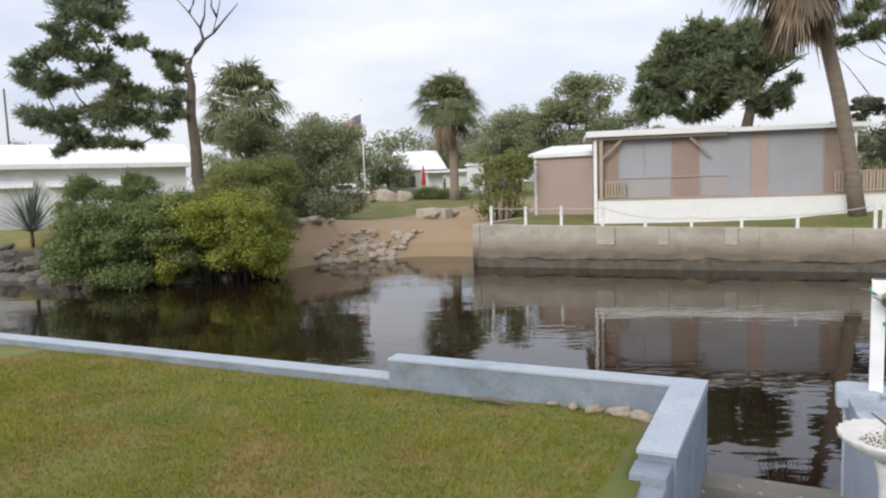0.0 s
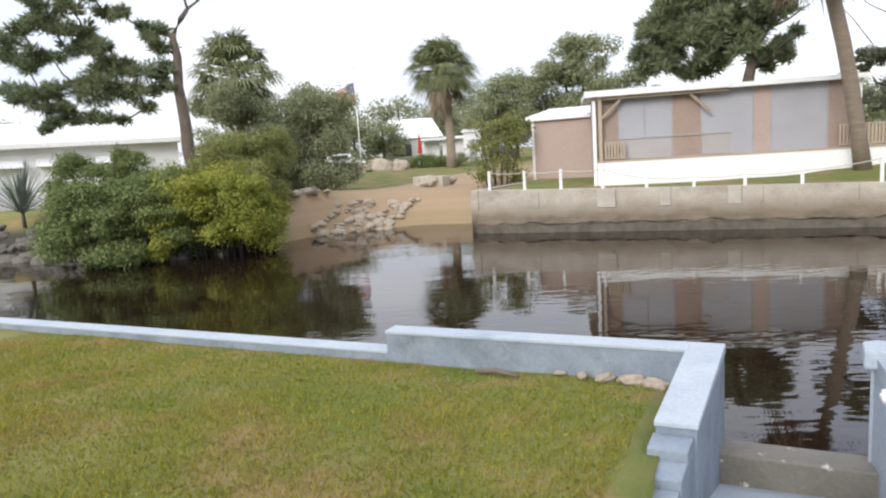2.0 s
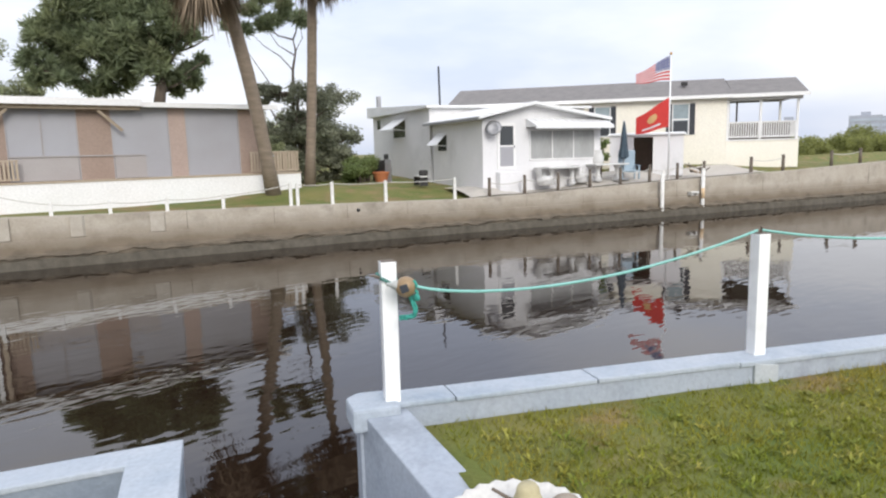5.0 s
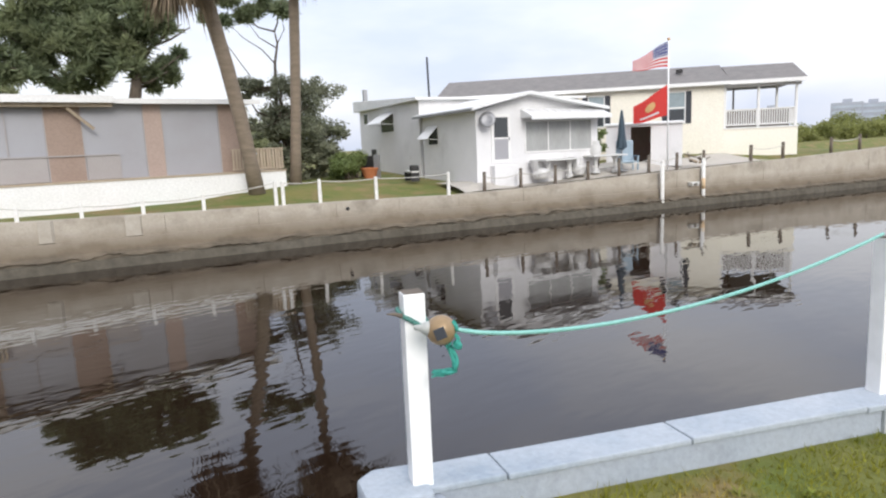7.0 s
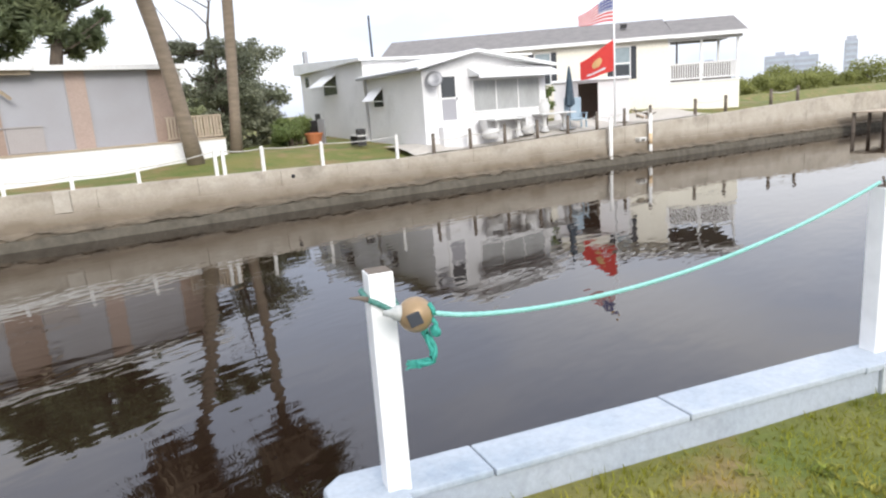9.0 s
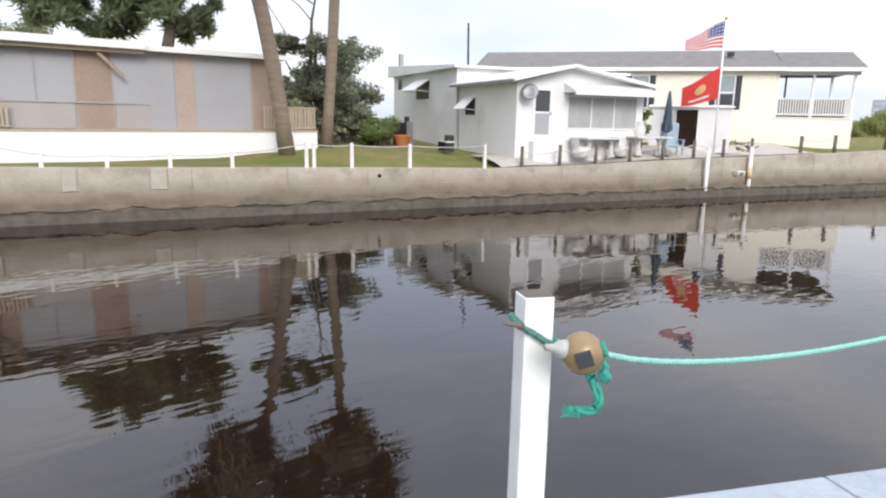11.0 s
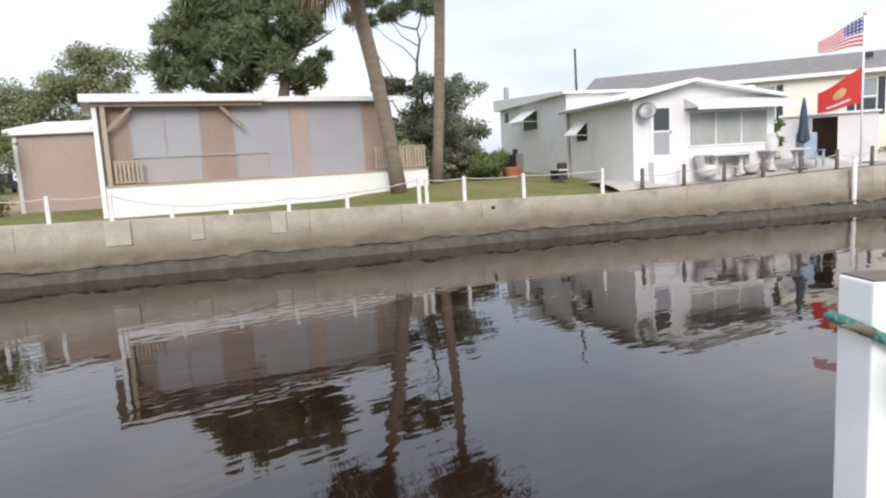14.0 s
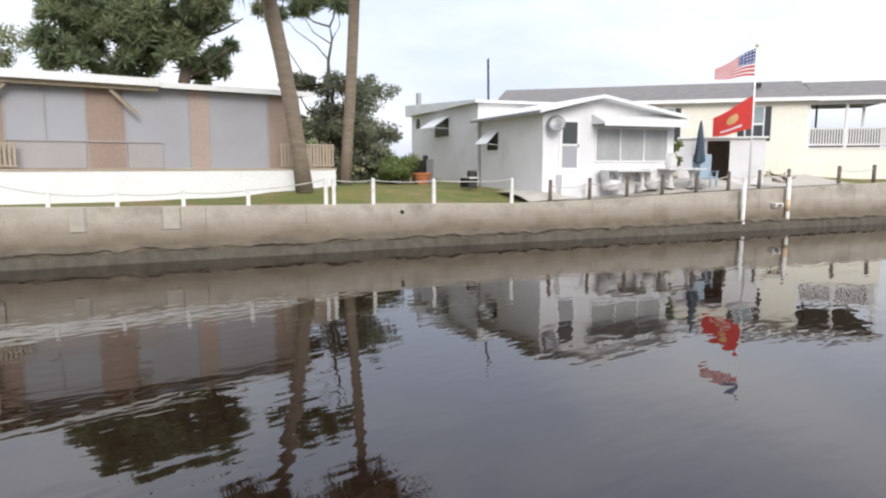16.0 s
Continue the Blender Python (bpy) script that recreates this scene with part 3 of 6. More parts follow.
# return wall of the ramp, stepped down at its landward end
steps = thing("wall_ramp_west", Matrix(), "blue-painted concrete return wall with steps at its end", "wall", kind="structure")
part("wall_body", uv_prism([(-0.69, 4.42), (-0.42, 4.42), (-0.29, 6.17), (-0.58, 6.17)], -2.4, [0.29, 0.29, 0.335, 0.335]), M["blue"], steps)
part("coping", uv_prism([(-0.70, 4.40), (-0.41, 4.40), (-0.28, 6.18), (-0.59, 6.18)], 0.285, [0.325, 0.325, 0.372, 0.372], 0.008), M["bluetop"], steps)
for v0, v1, top, du in ((4.16, 4.42, 0.235, -0.02), (3.90, 4.16, 0.165, -0.04), (3.58, 3.90, 0.10, -0.07)):
    part("step", uv_prism([(-0.70 + du, v0), (-0.44 + du, v0), (-0.42 + du, v1), (-0.69 + du, v1)], -1.2, top, 0.015), M["blue"], steps)

# right-hand wall line
F0, FD = Vector((3.08, 5.46)), Vector((0.864, -0.503)).normalized()
FN = Vector((-FD.y, FD.x))          # towards the water


def fw(a, b):
    """Plan point a along the eastern wall, b back from its water face."""
    p = F0 + FD * a - FN * b
    return (p.x, p.y)


wall_thing("wall_east", "blue-painted concrete seawall carrying white rope posts", [
    ("wall_body", prism([fw(0.0, 0.23), fw(30, 0.23), fw(30, 0.0), fw(0.0, 0.0)], -2.4, 0.415), M["bluepale"]),
    ("coping", prism([fw(-0.01, 0.24), fw(0.66, 0.245), fw(0.645, -0.01), fw(-0.01, -0.01)], 0.415, 0.452, 0.01), M["bluetop"]),
    ("coping", prism([fw(0.668, 0.25), fw(1.74, 0.24), fw(1.73, -0.012), fw(0.653, -0.01)], 0.415, 0.450, 0.01), M["bluetop"]),
    ("coping", prism([fw(1.747, 0.243), fw(2.95, 0.25), fw(2.95, -0.01), fw(1.737, -0.01)], 0.415, 0.454, 0.01), M["bluetop"]),
    ("paint_patch", prism([fw(3.08, 0.256), fw(3.30, 0.257), fw(3.30, 0.225), fw(3.08, 0.225)], 0.24, [0.43, 0.40, 0.40, 0.43], 0.008), M["paintpatch"]),
    ("coping", prism([fw(2.955, 0.25), fw(6.2, 0.25), fw(6.2, -0.02), fw(2.955, -0.02)], 0.405, 0.445, 0.01), M["bluetop"]),
    ("coping", prism([fw(6.205, 0.24), fw(30, 0.24), fw(30, -0.01), fw(6.205, -0.01)], 0.405, 0.448, 0.01), M["bluetop"])])
east = thing("wall_ramp_east", Matrix(), "blue-painted concrete return wall sloping down beside the ramp", "wall", kind="structure")
cx, cy = fw(0.02, 0.23)
bx, by = fw(0.32, 0.23)
ex, ey = xy(0.97, 4.35)
gx, gy = xy(1.27, 4.35)
part("wall_body", prism([(ex, ey), (gx, gy), (bx, by), (cx, cy)], -2.4, [0.20, 0.20, 0.41, 0.41], 0.012), M["bluepale"], east)
for v0, v1, top in ((4.12, 4.36, 0.10), (3.92, 4.12, -0.02)):
    part("step", uv_prism([(0.96, v0), (1.25, v0), (1.265, v1), (0.97, v1)], -1.2, top, 0.015), M["blue"], east)
corner = part("corner_cap", prism([fw(-0.05, 0.31), fw(0.27, 0.31), fw(0.27, -0.025), fw(0.02, -0.035), fw(-0.07, 0.05)], 0.30, 0.462, 0.025), M["bluetop"], east)

ramp = raw("ramp", [(*xy(u, v), z) for v, z in ((2.4, 0.235), (3.4, 0.03), (4.7, -0.42), (6.02, -0.86)) for u in (-0.75 if v < 3.5 else -0.5, 1.15)]
           + [(*xy(u, v), -2.0) for v in (2.4, 6.02) for u in (-0.6, 1.12)],
           [(0, 1, 3, 2), (2, 3, 5, 4), (4, 5, 7, 6), (6, 7, 11, 10), (1, 0, 8, 9)], M["ramp"])
tagged(ramp, "blue-painted concrete boat ramp running down to the water", "ramp", kind="structure")
sill = part("ramp_sill", uv_prism([(-0.33, 5.78), (0.98, 5.74), (0.98, 6.14), (-0.33, 6.16)], -2.2, [-0.50, -0.50, -0.53, -0.53], 0.02), M["beam"])
tagged(sill, "bare stained concrete sill across the foot of the ramp", "sill", kind="structure")


# ---- far seawall ----
def far_wall():
    ob = thing("wall_far", Matrix(), "long weathered concrete seawall with a dark tide line", "wall", kind="structure")
    rng = random.Random(4)
    u = -9.95
    while u < 62:
        w = rng.uniform(2.3, 3.1)
        w = min(w, 62.4 - u)
        e0, e1 = lerp_table(FAR_EDGE, u), lerp_table(FAR_EDGE, u + w)
        t0, t1 = lerp_table(WALL_TOP, u), lerp_table(WALL_TOP, u + w)
        o = rng.uniform(-0.006, 0.006)
        a, b, c, d = (u, e0 - 0.02 + o), (u + w - 0.008, e1 - 0.02 + o), (u + w - 0.008, e1 + 0.38), (u, e0 + 0.38)
        part("wall_panel", uv_prism([a, b, c, d], -0.34, [t0, t1, t1, t0], 0.006), M["seawall"], ob)
        u += w
    # one uneven footing under the panels, with a dark broken crust along its two edges
    def strip(name, profile, mat):
        sv, sf = [], []
        count = int((62.4 + 9.95) / 0.16)
        for i in range(count + 1):
            s = -9.95 + 0.16 * i
            e = lerp_table(FAR_EDGE, s)
            for k, (off, z, amp_off, amp_z, freq) in enumerate(profile):
                j1 = noise.noise((s * freq, k * 7.3, 1.0)) + 0.5 * noise.noise((s * freq * 3.1, k * 3.3, 4.0))
                j2 = noise.noise((s * freq * 0.8, k * 5.1, 9.0)) + 0.6 * noise.noise((s * freq * 3.7, k * 2.7, 6.0))
                sv.append((*xy(s, e - off - amp_off * j1), z + amp_z * j2))
        m_ = len(profile)
        for i in range(count):
            for k in range(m_ - 1):
                a = i * m_ + k
                sf.append((a, a + 1, a + m_ + 1, a + m_))
        raw(name, sv, sf, mat, ob)
    strip("wall_footing", [(-0.1, -0.25, 0, 0.0, 1), (0.10, -0.27, 0.015, 0.035, 1.1), (0.12, -0.66, 0.015, 0.03, 1.0), (0.30, -0.74, 0.06, 0.05, 1.2), (0.36, -1.0, 0.07, 0.05, 1.2), (0.40, -2.3, 0, 0, 1)], M["seawall"])
    strip("tide_crust", [(0.10, -0.66, 0.0, 0.03, 1.3), (0.31, -0.715, 0.06, 0.05, 1.2), (0.372, -0.77, 0.07, 0.11, 1.9), (0.25, -0.80, 0.0, 0.08, 1.9)], M["seawall"])
    strip("wet_foot", [(0.30, -0.83, 0.0, 0.03, 1.3), (0.40, -0.87, 0.05, 0.05, 1.5), (0.45, -1.12, 0.05, 0.0, 1.2), (0.46, -2.3, 0, 0, 1)], M["crust"])
    # the wall's end runs back up the bank
    part("wall_panel", uv_prism([(-10.28, 25.05), (-9.96, 25.05), (-9.96, 31.5), (-10.28, 31.5)], -2.2, [0.6, 0.6, 0.5, 0.5], 0.02), M["seawall"], ob)
    # pale patched buttress strips
    for a in (-5.2, -2.9, -0.6):
        e = lerp_table(FAR_EDGE, a)
        part("patch", uv_prism([(a, e - 0.075), (a + rng.uniform(0.25, 0.7), e - 0.07), (a + 0.5, e + 0.1), (a, e + 0.1)], -0.24, lerp_table(WALL_TOP, a) - 0.01, 0.01), M["paintpatch2"], ob)
    dx, dy = xy(6.6, lerp_table(FAR_EDGE, 6.6) - 0.06)
    tube("drain", [(dx, dy, 0.03), (dx + 0.12 * SU, dy + 0.12 * CU, 0.03)], 0.07, M["dark"], ob, 12)
    return ob


far_wall()


# ---- rope posts on the near wall ----
def rope_post(a, b, x=None, y=None, base=0.45, height=0.96):
    if x is None:
        x, y = fw(a, b)
    ob = thing("rope_post", at(x, y, base, turn=-30.2), "square white vinyl post on the blue seawall", "post", "white posts on the near seawall")
    part("shaft", box(-0.052, 0.052, -0.052, 0.052, -0.03, height, 0.006), M["pvc"], ob)
    part("top", box(-0.047, 0.047, -0.047, 0.047, height, height + 0.004), M["darkpost"], ob, "weathered wooden core showing at the open top")
    return ob, Vector((x, y, base))


rope_post(0, 0, 3.2, 5.2)
p2, p2base = rope_post(0, 0, 5.835, 3.77, 0.445, 0.975)
p3, p3base = rope_post(0, 0, 8.55, 2.13, 0.445, 0.975)
for ob_, base_ in ((p2, p2base), (p3, p3base)):
    tube("hook", [(0, 0, 0.97), (0.0, 0.0, 1.0), (0.012, 0.02, 1.025), (0.03, 0.03, 1.02), (0.035, 0.03, 0.995)], 0.007, M["darkpost"], ob_, 6)


def twisted_rope(name, points, r, mat, label, strands=3, pitch=0.055, parent=None):
    """Three strands laid round a line."""
    pts = [Vector(p) for p in points]
    dense, dist, total = [], [], 0.0
    for p, q in zip(pts, pts[1:]):
        n = max(2, int((q - p).length / 0.012))
        for i in range(n):
            dense.append(p.lerp(q, i / n))
    dense.append(pts[-1])
    for i, p in enumerate(dense):
        total += (p - dense[i - 1]).length if i else 0
        dist.append(total)
    verts, faces = [], []
    for s in range(strands):
        line = []
        for i, p in enumerate(dense):
            d = (dense[min(i + 1, len(dense) - 1)] - dense[max(i - 1, 0)]).normalized()
            a = d.cross(Vector((0.1, 0.2, 1)) if abs(d.z) < 0.95 else Vector((1, 0, 0))).normalized()
            b = d.cross(a)
            w = 2 * math.pi * (dist[i] / pitch + s / strands)
            line.append(p + 0.5 * r * (math.cos(w) * a + math.sin(w) * b))
        v, f = tube_data(line, r * 0.62, 5, True)
        k = len(verts)
        verts += v
        faces += [tuple(j + k for j in q) for q in f]
    return raw(name, verts, faces, mat, parent, "", True)


def sag(p, q, drop, n=28, skew=1.0):
    p, q = Vector(p), Vector(q)
    out = []
    for i in range(n + 1):
        t = i / n
        tt = t ** skew
        out.append(p.lerp(q, t) + Vector((0, 0, -drop * 4 * tt * (1 - tt))))
    return out


twig_end = [(-0.066, -0.066, 0.03), (-0.10, -0.075, 0.045), (-0.14, -0.08, 0.052)]
rope = thing("rope", Matrix(), "teal twisted rope strung between the white posts", "rope")
T1 = Vector((3.2, 5.2, 1.285))
ring = [(0.062, -0.062, -0.035), (0.062, 0.062, 0.0), (-0.062, 0.062, 0.035), (-0.066, -0.066, 0.03), (-0.03, -0.07, 0.01), (0.02, -0.07, -0.025), (0.07, -0.068, -0.045)]
rot = Matrix.Rotation(radians(-30.2), 3, "Z")
twisted_rope("knot_ring", [T1 + rot @ Vector(p) for p in ring], 0.012, M["ropedark"], "", parent=rope)
tube("dark_tag_end", [T1 + rot @ Vector(p) for p in twig_end], [0.012, 0.009, 0.003], M["darkpost"], rope, 7)
BALL = Vector((3.15, 4.965, 1.275))
twisted_rope("long_span", [T1 + rot @ Vector((0.064, -0.066, -0.03)), BALL + Vector((0.03, 0.06, 0.0)), BALL + Vector((0.05, 0.0, 0.01))] + sag(BALL + Vector((0.035, -0.066, 0.004)), (5.835 - 0.02, 3.79, 1.445), 0.155, skew=0.85), 0.0105, M["rope"], "", parent=rope)
twisted_rope("short_span", sag((5.85, 3.765, 1.445), (8.55, 2.15, 1.445), 0.14), 0.0105, M["rope"], "", parent=rope)
def beside(r, z, back=0.0):
    """A point r across and z up from the ball, seen from the ramp."""
    return BALL + Vector((0.415 * r + 0.91 * back, -0.91 * r + 0.415 * back, z))


tail = [beside(0.02, -0.05, 0.02), beside(0.034, -0.086, 0.01), beside(0.055, -0.118), beside(0.063, -0.150), beside(0.054, -0.178), beside(0.026, -0.193), beside(-0.010, -0.197)]
twisted_rope("loose_end", tail, 0.0165, M["ropedeep"], "", strands=3, pitch=0.16, parent=rope)
bm_ = bmesh.new()
bmesh.ops.create_icosphere(bm_, subdivisions=3, radius=0.02)
for v_ in bm_.verts:
    v_.co = v_.co * (1 + 0.35 * noise.noise(v_.co * 60))
    v_.co.z *= 1.2
knot = part("knot", bm_, M["ropedeep"], rope, smooth=True)
knot.location = beside(0.074, -0.062)
tube("knot_strand", [beside(0.06, -0.01), beside(0.078, -0.035), beside(0.074, -0.06)], 0.009, M["ropedeep"], rope, 7)
tube("knot_strand", [beside(0.055, 0.045), beside(0.07, 0.02), beside(0.072, 0.0)], 0.010, M["ropedeep"], rope, 7)
rng = random.Random(3)
fr_v, fr_f = [], []
for i in range(110):
    base_p = beside(0.0, -0.197) + Vector((rng.uniform(-0.012, 0.012), rng.uniform(-0.012, 0.012), rng.uniform(-0.016, 0.014)))
    tip = beside(rng.uniform(-0.055, -0.028), -0.197 + rng.uniform(-0.026, 0.014), rng.uniform(-0.015, 0.015))
    v_, f_ = tube_data([base_p, tip], [0.002, 0.001], 3, False)
    fr_f += [tuple(j + len(fr_v) for j in q) for q in f_]
    fr_v += v_
raw("frayed_tip", fr_v, fr_f, M["ropedeep"], rope)

ball = thing("ball_float", Matrix.Translation(BALL), "brass-coloured ball with a dark square cell, tied to the rope", "float")
bm_ = bmesh.new()
bmesh.ops.create_uvsphere(bm_, u_segments=28, v_segments=18, radius=0.068)
part("ball", bm_, M["float"], ball, smooth=True)
toward = (Vector((1.7, 4.0, 1.55)) - BALL).normalized()
side = toward.cross(Vector((0, 0, 1))).normalized()
facing = (toward + side * -0.12 - Vector((0, 0, 0.12))).normalized()
cell = part("solar_cell", box(-0.025, 0.025, -0.025, 0.025, 0.0, 0.012, 0.002), M["shutter"], ball, "black square cell")
cell.matrix_basis = Matrix.Translation(facing * 0.0615) @ facing.to_track_quat("Z", "Y").to_matrix().to_4x4() @ pose(0, 0, 0, 0, 0, 20)
tube("stem", [(-0.04, 0.03, 0.012), (-0.062, 0.044, 0.016), (-0.078, 0.055, 0.019), (-0.10, 0.07, 0.024)], [0.034, 0.028, 0.015, 0.010], M["stemwhite"], ball, 16)

# ---- bird bath ----
BX, BY = 2.12, 3.235
bath = thing("bird_bath", at(BX, BY, -0.06) @ Matrix.Diagonal((0.91, 0.91, 1, 1)), "white cast concrete bird bath with a scalloped rim", "bird bath")
part("base", lathe([(0.165, -0.06), (0.17, 0.02), (0.15, 0.05), (0.10, 0.07)], 24), M["birdbath"], bath, smooth=False)
part("pedestal", lathe([(0.095, 0.06), (0.075, 0.12), (0.062, 0.2), (0.055, 0.4), (0.058, 0.6), (0.068, 0.68), (0.085, 0.74), (0.07, 0.76)], 20), M["birdbath"], bath, smooth=True)
part("basin", lathe([(0.07, 0.75), (0.12, 0.785), (0.2, 0.815), (0.262, 0.86), (0.285, 0.885), (0.288, 0.905), (0.275, 0.91), (0.25, 0.89), (0.18, 0.862), (0.08, 0.85)], 96, 0.022, 24), M["birdbath"], bath, smooth=True)
pot = thing("clay_figure", at(BX + 0.04, BY - 0.0, 0.79), "small yellowish planter and a tipped clay pot in the basin", "ornament")
part("planter", lathe([(0.045, 0.0), (0.066, 0.012), (0.074, 0.045), (0.062, 0.085), (0.045, 0.12), (0.04, 0.145), (0.03, 0.16)], 18), M["gold_pot"], pot, smooth=True)
jar = part("clay_pot", lathe([(0.02, -0.06), (0.045, -0.05), (0.058, 0.0), (0.05, 0.05), (0.055, 0.065), (0.04, 0.065), (0.035, 0.04)], 20), M["rock"], pot, "tipped grey-brown clay pot", smooth=True)
jar.matrix_basis = pose(0.10, -0.09, 0.055, 80, 0, -75)
tube("stick", [(-0.03, 0.02, 0.09), (-0.11, 0.07, 0.16)], [0.009, 0.006], M["darkpost"], pot, 6)

gr = random.Random(23)
gv, gf = [], []
for _ in range(260):
    a_, q_ = gr.uniform(0, 6.283), 0.19 * gr.random() ** 0.6
    px_, py_, s_ = q_ * math.cos(a_) + 0.02, q_ * math.sin(a_) - 0.02, gr.uniform(0.004, 0.010)
    z_ = 0.853 + 0.012 * (q_ / 0.19) ** 2
    k_ = len(gv)
    gv += [(px_ + s_, py_, z_), (px_, py_ + s_ * 0.8, z_), (px_ - s_, py_, z_), (px_, py_ - s_ * 0.8, z_), (px_, py_, z_ + s_ * 0.7), (px_, py_, z_ - s_ * 0.5)]
    gf += [(k_ + a, k_ + (a + 1) % 4, k_ + 4) for a in range(4)] + [(k_ + (a + 1) % 4, k_ + a, k_ + 5) for a in range(4)]
grit = raw("gravel", gv, gf, M["darkpost"], bath, "dark wet gravel and leaf bits")
grit["kind"] = "stuff"


# ---- house with the screened porch ----
def porch_house():
    ob = thing("porch_house", at(5.08, 28.0, 0.438, heading=(11.02, -1.5)) @ Matrix.Diagonal((1, 1, 0.818, 1)), "low mobile home with grey screened porch and white skirting", "house")
    part("skirting", box(0.0, 11.4, 0.0, 0.08, -0.45, 1.14, 0.01), M["white"], ob, "plain white skirting boards")
    part("skirting_side", box(11.32, 11.4, 0.08, 3.2, -0.2, 1.14), M["white"], ob)
    part("skirting_side", box(0.0, 0.08, 0.08, 3.2, -0.45, 1.14), M["white"], ob)
    part("deck", box(-0.02, 11.42, -0.03, 3.3, 1.14, 1.22), M["timber"], ob)
    w = 0.45
    segs = [(0.0, 0.9, "brown"), (0.9, 3.06, "grey_screen"), (3.06, 4.18, "brown"), (4.18, 6.2, "grey_screen"), (6.2, 6.85, "taupe"),
            (6.85, 8.95, "grey_screen"), (8.95, 10.0, "brown")]
    for a, b, mt in segs:
        name = "screen_panel" if mt == "grey_screen" else "wall_panel"
        o = 0.03 if mt == "grey_screen" else 0.0
        part(name, box(a + 0.004, b - 0.004, w + o, w + 0.12, 1.22, 4.42), M[mt], ob)
    for x in (0.9, 1.95, 3.06, 4.18, 6.2, 6.85, 8.95):
        part("mullion", box(x - 0.018, x + 0.018, w - 0.01, w + 0.05, 1.22, 4.42), M["kick"], ob)
    part("mid_rail", box(0.9, 5.3, w - 0.05, w, 2.24, 2.29), M["kick"], ob)
    for a, b in ((0.94, 3.02), (4.22, 5.3)):
        part("kick_panel", box(a, b, w - 0.012, w + 0.02, 1.24, 2.24), M["kick"], ob, "warm grey lower panel")
    part("back_body", box(0.0, 10.0, w + 0.121, 5.4, 0.3, 4.40), M["taupe"], ob)
    # roofs
    part("porch_roof", box(-0.45, 5.16, -0.12, 5.6, 4.50, 4.66, 0.02, slope=0.14), M["whiteroof"], ob)
    part("fascia", box(-0.48, 5.18, -0.16, -0.122, 4.42, 4.72), M["white"], ob)
    part("main_roof", box(3.2, 10.5, 0.05, 5.7, 4.46, 4.60, 0.02, slope=0.22), M["whiteroof"], ob)
    part("fascia", box(5.185, 10.53, 0.0, 0.045, 4.40, 4.62), M["white"], ob)
    part("beam", box(-0.2, 5.15, 0.05, 0.19, 4.26, 4.48), M["timber"], ob)
    # porch posts and braces
    for x in (0.15, 6.15):
        if x < 1:
            part("porch_post", box(x - 0.07, x + 0.07, 0.06, 0.20, 1.22, 4.28, 0.01), M["timber"], ob)
    for x, s in ((0.22, 1), (4.5, -1)):
        bm = bmesh.new()
        vs, fs = tube_data([(x, 0.13, 3.35), (x + s * 0.75, 0.13, 4.22)], 0.065, 4)
        o = raw("brace", vs, fs, M["timber"], ob)
        bm.free()
    part("corner_post", box(-0.16, -0.02, 0.1, 0.24, -0.3, 4.45, 0.01), M["white"], ob)
    part("downspout", box(10.02, 10.14, 0.35, 0.52, 1.2, 4.3, 0.02), M["white"], ob)
    # balustrades
    def rail(x0, x1, y, z0, z1, n, mat):
        part("top_rail", box(x0, x1, y - 0.03, y + 0.05, z1 - 0.06, z1), mat, ob)
        part("bottom_rail", box(x0, x1, y - 0.02, y + 0.03, z0 + 0.08, z0 + 0.14), mat, ob)
        for i in range(n):
            x = x0 + (x1 - x0) * (i + 0.5) / n
            part("baluster", box(x - 0.035, x + 0.035, y - 0.015, y + 0.02, z0 + 0.14, z1 - 0.06), mat, ob)
    rail(0.28, 1.15, 0.10, 1.22, 2.15, 7, M["timber"])
    rail(9.2, 11.36, 0.05, 1.22, 2.30, 17, M["timber"])
    side_rail = part("side_rail", box(11.30, 11.36, 0.1, 3.0, 2.24, 2.30), M["timber"], ob)
    for i in range(12):
        part("baluster", box(11.31, 11.35, 0.3 + i * 0.22, 0.37 + i * 0.22, 1.22, 2.24), M["timber"], ob)
    return ob


M["kick"] = material("warm_grey_panel", (0.37, 0.345, 0.335), (0.33, 0.30, 0.29), rough=0.7, scale=0.8, fine=30, bump=0.05)
porch_house()


def tool_shed():
    ob = thing("lean_to_shed", at(6.24, 33.56, 0, heading=(11.17, -5.33)), "taupe boarded shed with a white sloping roof", "shed")
    part("wall", box(-3.55, -0.30, 0.25, 3.6, 0.2, 3.55), M["taupe"], ob)
    for i in range(12):
        z = 0.45 + i * 0.255
        part("siding_board", box(-3.56, -0.29, 0.228, 0.25, z, z + 0.25), M["taupe"], ob)
    part("corner_board", box(-3.62, -3.48, 0.2, 0.3, 0.3, 3.6), M["white"], ob)
    part("corner_board", box(-0.34, -0.22, 0.2, 0.3, 0.3, 3.6), M["white"], ob)
    part("roof", box(-3.85, -0.1, 0.0, 3.9, 3.50, 3.72, 0.02, slope=0.55), M["whiteroof"], ob)
    for x in (-2.9, -1.9, -0.9):
        part("roof_seam", box(x, x + 0.04, 0.02, 3.88, 3.725, 3.745, slope=0.55), M["white"], ob)
    part("sill_board", box(-3.6, -0.2, 0.18, 0.3, 0.32, 0.48), M["timber"], ob)
    return ob


tool_shed()


